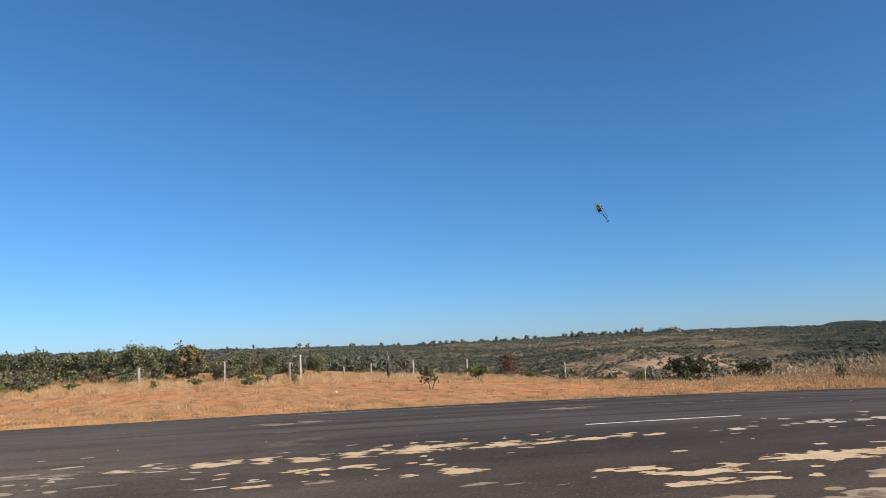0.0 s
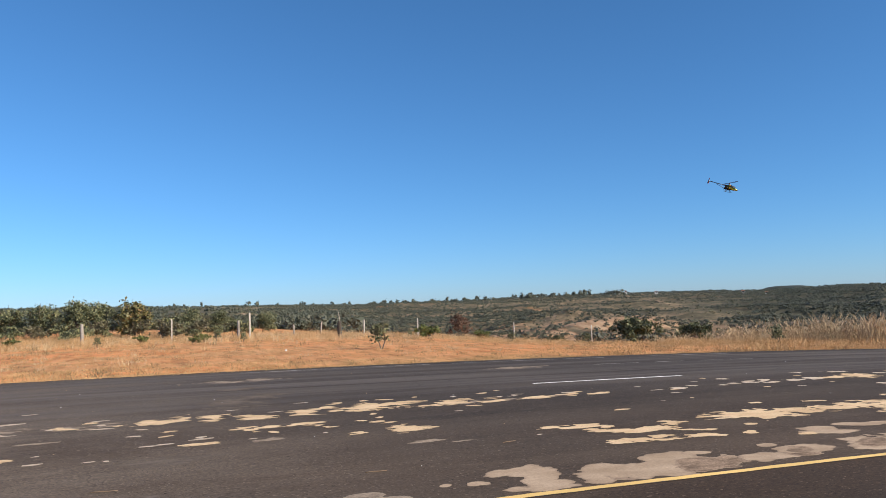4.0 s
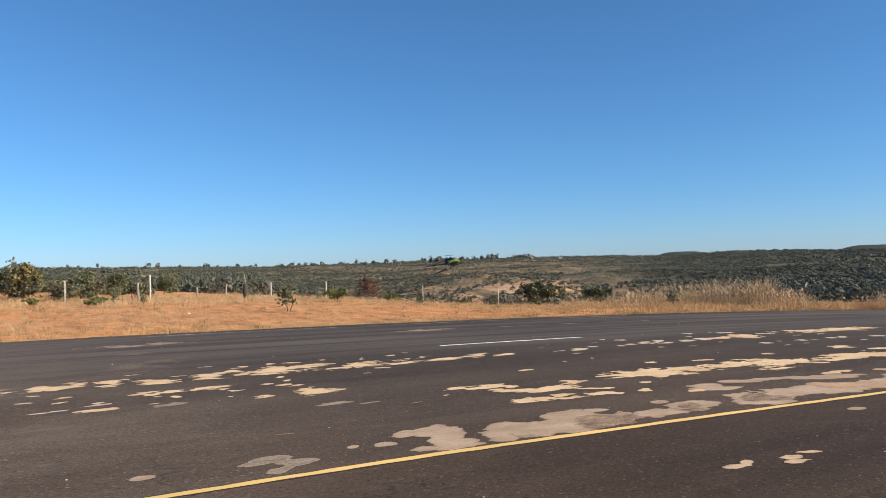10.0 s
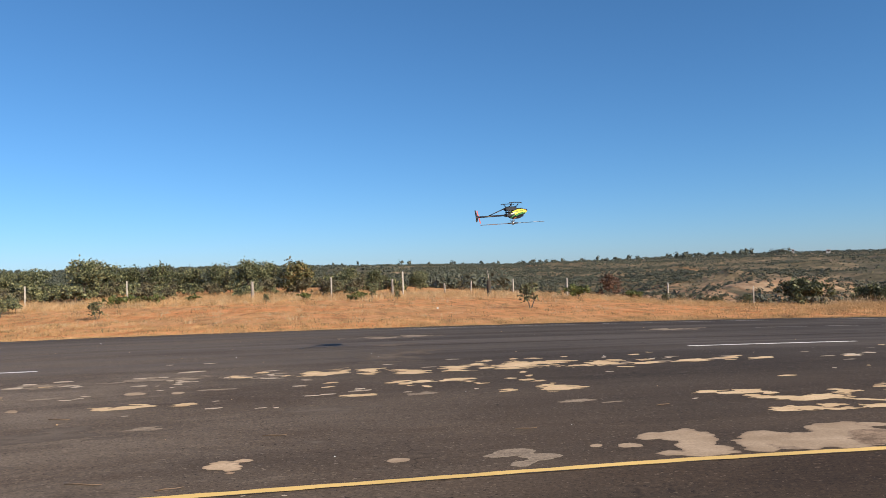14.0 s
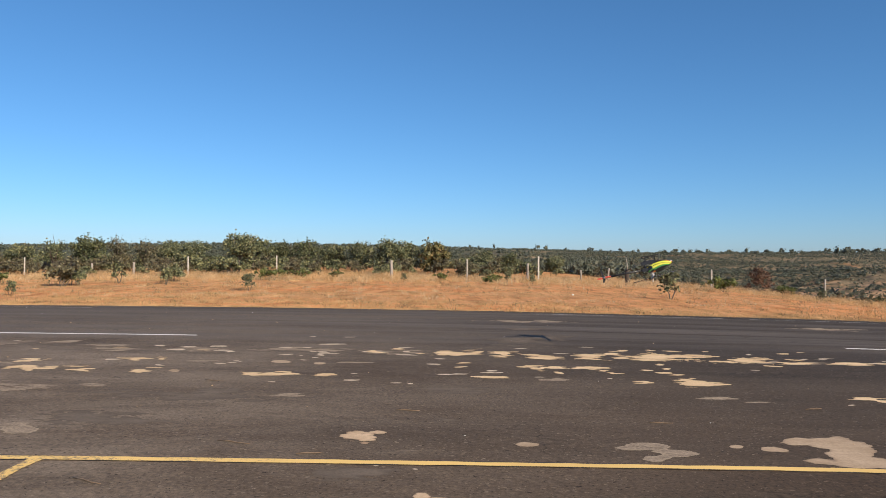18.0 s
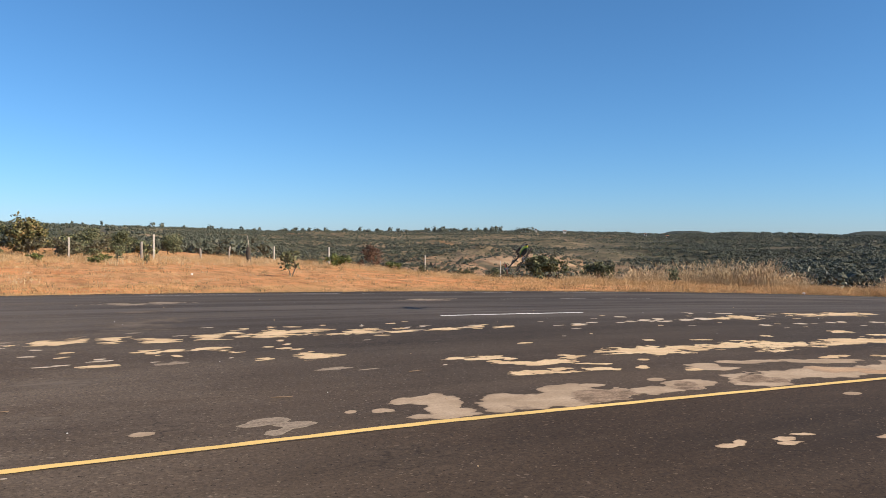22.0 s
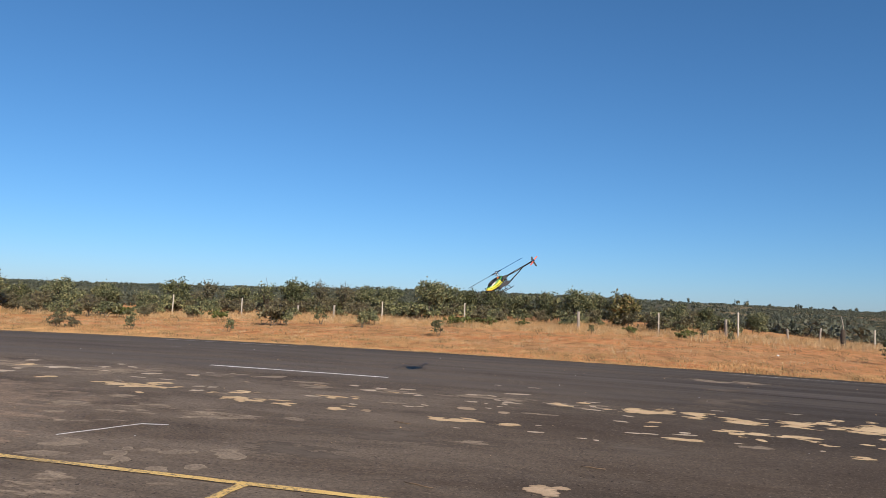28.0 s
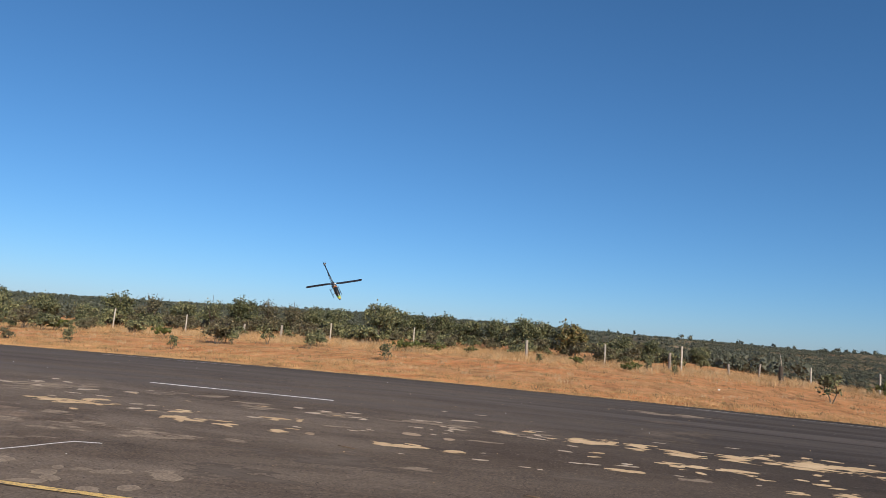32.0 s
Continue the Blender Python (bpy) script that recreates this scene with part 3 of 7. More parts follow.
def build_ground():
    az = np.concatenate([np.arange(-85, 85, 0.5), np.arange(85, 275, 5.0)])
    r = np.concatenate([[0.6], np.geomspace(1.5, 4300, 250)])
    A, R = np.meshgrid(np.radians(az), r)
    X, Y = R * np.sin(A), R * np.cos(A)
    Z = land_z(X, Y)
    rz = hill_rough(X, Y) + rough_z(X, Y, 9.0) * 0.06 * ease(Y, 21.3, 26)
    Z = Z + rz
    on = (1 - ease(Y, 20.7, 21.6)) * (R < 400)
    Z = Z - 0.10 * on
    n = len(az)
    verts = [(0, 0, float(Z[0].mean()))] + list(zip(X.ravel().tolist(), Y.ravel().tolist(), Z.ravel().tolist()))
    faces = [(0, 1 + k, 1 + (k + 1) % n)[::-1] for k in range(n)]
    for i in range(len(r) - 1):
        for k in range(n):
            a, b = 1 + i * n + k, 1 + i * n + (k + 1) % n
            faces.append((a, a + n, b + n, b))
    ob = link_mesh("ground", verts, faces, M_GROUND, smooth=True)
    return tagged(ob, "orange laterite ground with straw litter running to scrub hills", "ground", kind="structure")


build_ground()


def z_at(x, y):
    return float(land_z(x, y)) + float(noise.fractal(Vector((x / 9.0, y / 9.0, 3.1)), 0.9, 2.1, 4)) * 0.06 * float(ease(y, 21.3, 26))


# ---------------------------------------------------------------- the runway
FAR_EDGE, NEAR_EDGE = 20.85, -9.0


def build_runway():
    xs = np.concatenate([np.arange(-150, -40, 4.0), np.arange(-40, 45, 0.5), np.arange(45, 180, 4.0)])
    ys = np.concatenate([np.arange(NEAR_EDGE, 20.5, 1.0), [20.5]])
    rnd = random.Random(5)
    verts, faces = [], []
    cols = len(ys) + 2
    for x in xs:
        ragged = FAR_EDGE + 0.10 * noise.noise(Vector((x * 0.35, 0, 0))) + 0.10 * noise.noise(Vector((x * 1.7, 4, 0))) + rnd.uniform(-0.03, 0.03)
        for y in list(ys) + [ragged]:
            verts.append((x, y, float(strip_z(x, y))))
        verts.append((x, ragged + 0.05, float(strip_z(x, ragged)) - 0.14))
    for i in range(len(xs) - 1):
        for k in range(cols - 1):
            a = i * cols + k
            faces.append((a, a + cols, a + cols + 1, a + 1))
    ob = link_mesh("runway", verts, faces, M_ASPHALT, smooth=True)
    return tagged(ob, "dark worn asphalt runway with bare patches and painted lines", "runway", kind="structure")


runway = build_runway()


def on_strip(x, y, lift=0.004):
    return (x, y, float(strip_z(x, y)) + lift)


def paint_line(name, points, width, material, label, seed=0, step=0.22, lift=0.0028):
    """A painted line that follows the surface, with slightly uneven edges."""
    rnd = random.Random(seed)
    rows = []
    for (x0, y0), (x1, y1) in zip(points, points[1:]):
        d = math.hypot(x1 - x0, y1 - y0)
        k = max(2, int(d / step))
        nx, ny = -(y1 - y0) / d, (x1 - x0) / d
        for i in range(k + 1):
            x, y = x0 + (x1 - x0) * i / k, y0 + (y1 - y0) * i / k
            w = width / 2 * rnd.uniform(0.86, 1.10)
            o = rnd.uniform(-0.007, 0.007)
            rows.append((on_strip(x + nx * (w + o), y + ny * (w + o), lift), on_strip(x - nx * (w - o), y - ny * (w - o), lift)))
    verts = [p for r in rows for p in r]
    faces = [(2 * i, 2 * i + 1, 2 * i + 3, 2 * i + 2) for i in range(len(rows) - 1)]
    return link_mesh(name, verts, faces, material, runway, label=label)


paint_line("line_edging", [(-90, 5.60), (-3.05, 5.62), (3.0, 5.70), (9.0, 5.56), (120, 5.3)], 0.122, M_TAR, "dark tarry edging under the yellow line", 4, lift=0.0052)
paint_line("painted_line", [(-90, 5.60), (-3.05, 5.62), (3.0, 5.70), (9.0, 5.56), (120, 5.3)], 0.098, M_YELLOW, "worn yellow painted edge line", 1, lift=0.0062)
paint_line("painted_line", [(-3.05, 5.58), (-3.07, 3.2)], 0.10, M_YELLOW, "worn yellow painted cross line", 2, lift=0.0066)
paint_line("painted_line", [(-5.77, 6.60), (-5.43, 7.52), (-5.13, 7.60)], 0.04, M_WHITE, "thin white painted line with a bend", 3, step=0.2)
for a, b in ((-60.0, -54.0), (-42.0, -37.5), (-25.5, -21.5), (-8.45, -4.57), (7.50, 11.30), (24.5, 28.3), (40.5, 44.3), (56.5, 60.5), (72.0, 76.0)):
    paint_line("painted_line", [(a, 13.85), (b, 13.83)], 0.115, M_WHITE, "white painted centre dash", int(a))
for a, b in ((-14.0, -9.5), (2.3, 7.6), (8.3, 11.8), (12.0, 13.5), (15.2, 18.5), (-32.0, -26.0)):
    paint_line("painted_line", [(a, 20.15), (b, 20.15)], 0.09, M_WHITE_WORN, "faded white painted edge line", int(a) + 3)
for a, b in ((11.5, 13.0), (13.6, 14.6), (-12.4, -11.7), (15.2, 17.2)):
    paint_line("painted_line", [(a, 17.7), (b, 17.7)], 0.07, M_WHITE_WORN, "faded white painted dash", int(a) + 3)

# material, words, height of the lie, raggedness of the rim
PATCH_LOOK = {"s": (M_SAND, "bare sandy patch worn through the asphalt", 0.0034, 0.40), "g": (M_GREY, "pale grey-brown cement patch in the asphalt", 0.0022, 0.10),
              "b": (M_BROWN, "broken brown stony patch in the asphalt", 0.0028, 0.20), "w": (M_PALE, "thin pale scab of worn aggregate", 0.0040, 0.50),
              "f": (M_FADED, "faded grey asphalt smear", 0.0008, 1.0), "d": (M_DUST, "dull dusty worn patch in the asphalt", 0.0012, 0.9),
              "m": (M_SMEAR, "broad brown dusty smear on the asphalt", 0.0005, 0.8), "r": (M_RING, "old grey repair patch with a pale rim", 0.0018, 0.30),
              "q": (M_TAN, "tan sandy pothole fill in the asphalt", 0.0031, 0.4), "o": (M_ORANGE, "orange sand washed over the cement patch", 0.0030, 0.16)}
patch_count = [0]


def worn(look_key, ovals, bites=(), rag=None):
    """A worn patch: the union of a few turned ovals (x, y, half length, half width, turn), less the bites, with a streaky rim, traced cell by cell."""
    patch_count[0] += 1
    s = patch_count[0] * 7.3
    material, label, lift, rough_rim = PATCH_LOOK[look_key]
    lift += 0.00004 * (patch_count[0] % 9)
    rag = rough_rim if rag is None else rag
    soft_rim = look_key in "grbqo"
    reach = [math.hypot(o[2] * math.cos(radians(o[4])), o[3] * math.sin(radians(o[4]))) for o in ovals]
    deep = [math.hypot(o[2] * math.sin(radians(o[4])), o[3] * math.cos(radians(o[4]))) for o in ovals]
    x0, x1 = min(o[0] - 1.35 * r for o, r in zip(ovals, reach)), max(o[0] + 1.35 * r for o, r in zip(ovals, reach))
    y0, y1 = min(o[1] - 1.35 * r for o, r in zip(ovals, deep)), max(o[1] + 1.35 * r for o, r in zip(ovals, deep))
    far = max(5.0, math.hypot((x0 + x1) / 2, (y0 + y1) / 2))
    nx = int(min(150, max(22, (x1 - x0) / (0.0022 * far))))
    ny = int(min(80, max(14, (y1 - y0) / (0.0022 * far))))
    xs, ys = np.linspace(x0, x1, nx), np.linspace(y0, y1, ny)
    X, Y = np.meshgrid(xs, ys, indexing="ij")
    full = max(min(o[2], o[3]) for o in ovals)
    warp, slide = (0.38, 0.22) if soft_rim else (0.7, 1.3)
    Y = Y + warp * full * np.array([[noise.fractal(Vector((a * 2.6 + s, b * 3.0, 5.0 + s)), 0.7, 2.1, 3) for b in ys] for a in xs])
    X = X + slide * full * np.array([[noise.fractal(Vector((a * 0.9 - s, b * 11.0, 9.0 + s)), 0.7, 2.1, 3) for b in ys] for a in xs])

    def depth(o):
        c, t = math.cos(radians(o[4])), math.sin(radians(o[4]))
        u, v = (X - o[0]) * c + (Y - o[1]) * t, (Y - o[1]) * c - (X - o[0]) * t
        return (1 - np.sqrt((u / o[2]) ** 2 + (v / o[3]) ** 2)) * min(o[2], o[3]) / full

    F = np.max([depth(o) for o in ovals], axis=0)
    k1, k2 = (5.5, 11.0) if look_key == "q" else (2.4, 4.0) if soft_rim else (1.8, 6.5)
    N = np.array([[noise.fractal(Vector((a * k1 + s, b * k2, s * 0.37)), 0.7, 2.1, 4) + 0.45 * noise.fractal(Vector((a * 9.0 - s, b * 20.0, s * 0.7)), 0.8, 2.1, 2) for b in ys] for a in xs])
    F = F + rag * (N - (0.0 if soft_rim else 0.16))
    for o in bites:
        F = np.minimum(F, -depth(o) + 0.5 * rag * N)
    if ovals[0][1] > 5.75:
        F[:, ys < 5.70] = -0.3
    F[0, :], F[-1, :], F[:, 0], F[:, -1] = -0.3, -0.3, -0.3, -0.3
    verts, faces, made, wear = [], [], {}, []

    def point(key, x, y, f):
        if key not in made:
            made[key] = len(verts)
            verts.append(on_strip(x, y, lift))
            wear.append(f)
        return made[key]

    for i in range(nx - 1):
        for j in range(ny - 1):
            if F[i:i + 2, j:j + 2].max() <= 0:
                continue
            corners = [(i, j), (i + 1, j), (i + 1, j + 1), (i, j + 1)]
            loop = []
            for (a, b), (c, d) in zip(corners, corners[1:] + corners[:1]):
                fa, fb = F[a, b], F[c, d]
                if fa > 0:
                    loop.append(point((a, b), xs[a], ys[b], fa))
                if (fa > 0) != (fb > 0):
                    k = fa / (fa - fb)
                    loop.append(point(tuple(sorted(((a, b), (c, d)))), xs[a] + (xs[c] - xs[a]) * k, ys[b] + (ys[d] - ys[b]) * k, 0.0))
            if len(loop) > 2:
                faces.append(tuple(loop))
    if not faces:
        return None
    ob = link_mesh("worn_patch", verts, faces, material, runway, label=label)
    ob.data.attributes.new("wear", "FLOAT", "POINT").data.foreach_set("value", [float(f) for f in wear])
    return ob


# faded smears and dust
worn("m", ((-9.14, 8.34, 1.95, 1.23, -43.0), (-8.17, 7.07, 1.94, 0.91, -39.0), (-7.89, 8.14, 1.45, 0.77, -46.0)))
worn("m", ((-6.6, 6.08, 0.54, 0.46, 23.0),))
worn("m", ((-4.82, 4.34, 0.46, 0.26, 29.0),))
worn("m", ((-8.73, 8.01, 1.44, 0.91, -44), (-8.6, 8.9, 1.21, 0.47, -47)))
worn("m", ((-6.5, 6.23, 0.39, 0.37, 4),))
worn("f", ((0.3, 8.73, 0.47, 0.36, 13),))
worn("f", ((1.4, 13.71, 0.82, 0.41, 79), (2.03, 14.46, 0.56, 0.4, 54)))
worn("f", ((1.88, 16.06, 0.46, 0.23, 18),))
worn("f", ((0.0, 7.19, 0.12, 0.07, 5),))
worn("f", ((-2.76, 8.13, 1.06, 0.37, 1),))
worn("f", ((-3.2, 6.91, 0.57, 0.3, -9),))
worn("f", ((-0.62, 5.33, 0.24, 0.16, -3),))
worn("d", ((-5.21, 11.78, 0.38, 0.2, -3),))
worn("d", ((-5.5, 12.25, 0.43, 0.14, 2),))
worn("d", ((-3.7, 11.91, 0.48, 0.27, -1),))
worn("d", ((-2.6, 12.09, 0.53, 0.21, 5),))
worn("d", ((-1.73, 12.04, 0.34, 0.31, -4),))
worn("d", ((-1.05, 11.91, 0.25, 0.2, 9),))
worn("d", ((-0.55, 11.97, 0.28, 0.25, 72),))
worn("d", ((-3.31, 10.66, 0.35, 0.07, 4),))
worn("d", ((1.5, 9.58, 0.21, 0.11, 10),))
worn("d", ((-1.26, 10.73, 0.32, 0.05, 5),))
worn("d", ((-4.02, 8.67, 0.19, 0.09, -4),))
worn("d", ((-1.75, 8.18, 0.18, 0.13, -5),))
worn("d", ((3.13, 8.54, 0.21, 0.08, 10),))
worn("d", ((3.52, 8.34, 0.17, 0.05, 7),))
worn("d", ((5.77, 11.72, 0.34, 0.17, 25),))
worn("d", ((5.12, 11.62, 0.25, 0.13, 46),))
worn("d", ((-11.28, 11.9, 0.48, 0.41, -20),))
worn("d", ((-10.82, 11.83, 0.52, 0.27, 34),))
worn("d", ((-9.77, 12.06, 0.44, 0.21, 35),))
worn("d", ((-9.08, 12.05, 0.48, 0.4, 33),))
worn("d", ((-7.24, 12.42, 0.34, 0.19, 38),))
worn("d", ((-6.4, 12.56, 0.31, 0.18, 40),))
worn("d", ((-6.08, 10.29, 0.31, 0.26, 36),))
worn("d", ((-7.1, 8.39, 0.27, 0.22, -25),))
worn("d", ((-5.22, 8.59, 0.3, 0.23, 27),))
worn("d", ((-5.23, 8.23, 0.2, 0.13, 27),))
worn("d", ((-6.85, 7.82, 0.14, 0.09, 21),))
worn("d", ((-4.59, 5.22, 0.15, 0.11, -24),))
worn("d", ((-3.67, 5.35, 0.17, 0.05, 23),))
worn("d", ((-7.17, 9.24, 0.3, 0.12, 30),))
worn("d", ((-4.7, 8.39, 0.4, 0.17, 29),))
worn("d", ((-6.09, 7.4, 0.36, 0.08, 28),))
worn("d", ((-6.14, 8.55, 0.44, 0.27, -50), (-6.24, 8.22, 0.23, 0.18, 16)))
worn("d", ((-4.54, 4.85, 0.19, 0.16, 15),))
worn("d", ((-4.53, 5.23, 0.15, 0.13, -30),))
worn("d", ((-4.22, 4.82, 0.18, 0.11, 35),))
worn("d", ((-4.08, 4.43, 0.13, 0.11, 22),))
worn("d", ((-4.56, 4.43, 0.14, 0.08, 31),))
worn("d", ((-12.13, 12.01, 1.08, 0.6, 73),))
worn("d", ((-9.37, 11.78, 0.78, 0.38, 65),))
worn("d", ((-6.77, 6.11, 0.35, 0.21, -38),))
worn("d", ((-6.67, 6.46, 0.23, 0.22, 18),))
# grey-brown cement showing through
worn("g", ((0.72, 6.28, 0.1, 0.07, 14),), rag=0.12)
worn("r", ((1.69, 6.27, 0.23, 0.13, 11), (1.91, 6.11, 0.21, 0.13, 20), (1.74, 5.95, 0.13, 0.09, 33)), ((1.66, 6.03, 0.13, 0.05, 6),), rag=0.1)
worn("g", ((2.51, 6.35, 0.07, 0.05, 37),), rag=0.1)
worn("g", ((2.79, 6.3, 0.11, 0.07, 24), (2.85, 6.27, 0.07, 0.05, 36)), rag=0.1)
worn("g", ((3.16, 6.56, 0.21, 0.12, 28), (3.43, 6.57, 0.3, 0.17, 40), (3.45, 6.28, 0.43, 0.17, 54), (3.36, 5.97, 0.28, 0.14, 18), (3.46, 5.86, 0.17, 0.06, 9), (3.04, 5.96, 0.15, 0.08, 18)), ((3.05, 6.24, 0.2, 0.12, 35),), rag=0.07)
worn("g", ((4.12, 6.28, 0.35, 0.2, 52), (3.89, 6.03, 0.27, 0.14, 54), (4.32, 6.11, 0.38, 0.31, 16), (4.85, 6.33, 0.43, 0.19, 49), (5.14, 6.54, 0.27, 0.19, 36), (5.23, 6.43, 0.2, 0.14, 34), (4.62, 5.94, 0.28, 0.22, 6)), ((4.63, 6.72, 0.29, 0.15, 52),), rag=0.08)
worn("b", ((5.14, 6.07, 0.4, 0.24, 40), (5.42, 6.04, 0.35, 0.17, 42)), rag=0.16)
worn("g", ((5.48, 6.53, 0.17, 0.08, -18),))
worn("g", ((6.04, 6.08, 0.31, 0.18, -10), (6.63, 6.22, 0.38, 0.24, 20), (6.83, 6.14, 0.25, 0.14, 27), (5.9, 6.03, 0.26, 0.12, -17)), rag=0.12)
worn("b", ((6.57, 6.21, 0.21, 0.13, 23), (6.45, 5.97, 0.21, 0.1, -16)))
worn("g", ((6.46, 6.53, 0.13, 0.09, 19),), rag=0.1)
worn("g", ((7.51, 6.22, 0.4, 0.15, 34), (7.52, 5.89, 0.42, 0.2, -11), (8.07, 6.16, 0.49, 0.23, -11), (8.86, 6.16, 0.78, 0.33, -12), (9.89, 6.1, 0.73, 0.27, -13), (10.52, 6.06, 0.54, 0.25, -1)), rag=0.08)
worn("b", ((7.68, 6.15, 0.34, 0.19, 20), (7.85, 5.99, 0.26, 0.15, 10)), rag=0.14)
worn("o", ((9.56, 6.17, 0.51, 0.21, -10), (9.34, 6.4, 0.28, 0.13, -8)), rag=0.14)
worn("o", ((9.86, 5.91, 0.36, 0.13, -14),), rag=0.14)
worn("g", ((11.18, 6.15, 0.53, 0.3, -19), (12.11, 6.07, 0.45, 0.26, 4)), rag=0.12)
worn("g", ((7.9, 7.11, 0.28, 0.15, -7), (7.86, 6.88, 0.41, 0.13, -18)), rag=0.12)
worn("g", ((8.66, 7.13, 0.42, 0.12, -18), (9.18, 7.1, 0.36, 0.1, -17)), rag=0.14)
worn("g", ((9.94, 6.82, 0.59, 0.2, -14), (10.41, 6.76, 0.39, 0.11, -16)), rag=0.14)
worn("g", ((-2.32, 10.69, 0.17, 0.14, -62),), rag=0.12)
worn("g", ((-3.51, 9.75, 0.12, 0.07, -61),), rag=0.12)
worn("g", ((-1.76, 10.58, 0.11, 0.09, -68),), rag=0.12)
worn("r", ((-3.68, 6.49, 0.2, 0.17, -51),))
worn("r", ((-4.19, 6.44, 0.2, 0.1, 24),))
worn("r", ((-3.84, 6.67, 0.12, 0.08, 23),))
worn("r", ((-3.96, 5.75, 0.13, 0.09, -42),))
worn("r", ((-3.71, 5.97, 0.11, 0.1, -22),))
worn("r", ((-4.72, 6.35, 0.08, 0.05, -46),))
worn("r", ((-4.44, 6.4, 0.05, 0.04, 15),))
worn("r", ((-5.39, 6.41, 0.18, 0.12, -36), (-5.43, 6.27, 0.17, 0.11, 15)))
worn("r", ((-4.67, 6.12, 0.14, 0.11, -10), (-4.5, 5.96, 0.15, 0.09, -43)))
worn("r", ((-5.26, 5.86, 0.22, 0.1, 22),))
worn("r", ((-4.59, 5.77, 0.16, 0.11, 11),))
worn("r", ((-4.52, 6.39, 0.08, 0.05, 46),))
worn("r", ((-5.97, 5.41, 0.1, 0.08, 25),))
worn("d", ((8.95, 17.75, 0.62, 0.36, 8), (9.6, 17.9, 0.5, 0.22, 0)))
worn("d", ((2.0, 17.9, 1.0, 0.3, 0),))
# bare sand
worn("s", ((0.05, 11.91, 0.27, 0.2, 82), (0.3, 11.8, 0.29, 0.19, 14), (0.53, 12.17, 0.28, 0.09, 86)))
worn("s", ((0.95, 12.02, 0.28, 0.18, 77), (0.88, 11.68, 0.14, 0.12, 50), (1.2, 12.19, 0.11, 0.08, 67)))
worn("s", ((1.58, 11.7, 0.32, 0.24, 34), (1.44, 11.88, 0.21, 0.14, 70)))
worn("s", ((2.33, 11.86, 0.3, 0.2, 58), (2.38, 11.55, 0.12, 0.09, 38)))
worn("s", ((2.77, 12.19, 0.21, 0.13, 24),))
worn("s", ((2.83, 11.74, 0.17, 0.11, 34),))
worn("s", ((3.37, 11.88, 0.52, 0.29, 62), (3.83, 12.01, 0.63, 0.26, 14), (4.08, 11.59, 0.39, 0.09, 10), (3.07, 12.03, 0.21, 0.13, 24)))
worn("s", ((4.77, 11.82, 0.43, 0.24, 45), (4.96, 11.66, 0.23, 0.11, 55), (5.13, 12.07, 0.17, 0.09, 31)))
worn("s", ((5.54, 11.62, 0.36, 0.13, 15), (5.67, 11.96, 0.17, 0.08, 51)))
worn("s", ((6.33, 11.71, 0.4, 0.11, 12), (6.54, 11.59, 0.2, 0.08, 20), (7.08, 11.86, 0.32, 0.12, 18), (7.37, 12.04, 0.21, 0.09, 37)))
worn("s", ((7.7, 11.71, 0.29, 0.11, 21),))
worn("s", ((1.27, 10.67, 0.18, 0.08, 10), (1.33, 10.46, 0.14, 0.09, 70), (1.36, 10.21, 0.07, 0.05, 66)))
worn("s", ((1.64, 10.6, 0.2, 0.1, 13),))
worn("s", ((1.58, 10.14, 0.1, 0.05, 75),))
worn("s", ((2.09, 10.65, 0.22, 0.12, 16), (2.18, 10.4, 0.16, 0.07, 74), (2.3, 10.19, 0.16, 0.06, 9)))
worn("s", ((3.22, 10.68, 0.1, 0.06, 46),))
worn("s", ((3.04, 10.3, 0.17, 0.09, 19), (3.21, 10.19, 0.12, 0.07, 20)))
worn("s", ((3.29, 9.5, 0.3, 0.19, 30), (3.23, 9.76, 0.2, 0.09, 64), (3.59, 9.49, 0.22, 0.08, 11)))
worn("s", ((2.55, 9.51, 0.12, 0.08, 24),))
worn("s", ((0.62, 9.67, 0.2, 0.13, 13),))
worn("s", ((-2.26, 9.57, 0.46, 0.11, 4), (-2.49, 9.68, 0.18, 0.08, 2), (-2.09, 9.76, 0.1, 0.07, -2)))
worn("s", ((-1.54, 9.62, 0.16, 0.13, -6),))
worn("s", ((-3.92, 9.67, 0.15, 0.11, -43),))
worn("s", ((-4.76, 9.67, 0.2, 0.12, -14), (-4.68, 9.76, 0.12, 0.08, -23)))
worn("s", ((-4.92, 9.98, 0.21, 0.07, 1),))
worn("s", ((-5.22, 9.96, 0.11, 0.05, -2),))
worn("s", ((-4.43, 10.82, 0.29, 0.07, 3), (-4.44, 10.68, 0.12, 0.06, -59)))
worn("s", ((-4.02, 10.77, 0.11, 0.06, -62),))
worn("q", ((-0.77, 6.47, 0.18, 0.1, -81), (-0.66, 6.4, 0.17, 0.08, -83)))
worn("q", ((-0.56, 6.6, 0.1, 0.06, 1),))
worn("q", ((-0.13, 4.89, 0.08, 0.05, -88), (-0.02, 4.81, 0.09, 0.06, 1), (-0.16, 4.78, 0.06, 0.03, 0)))
worn("s", ((7.58, 8.45, 0.36, 0.22, -5), (8.13, 8.43, 0.68, 0.37, -8), (9.0, 8.45, 0.65, 0.35, -4), (9.79, 8.45, 0.56, 0.32, 13), (10.57, 8.41, 0.78, 0.42, 5), (11.26, 8.26, 0.64, 0.31, 1), (10.33, 7.79, 0.29, 0.14, -3)), ((9.4, 8.52, 0.15, 0.07, -7), (10.35, 8.12, 0.18, 0.08, -9)))
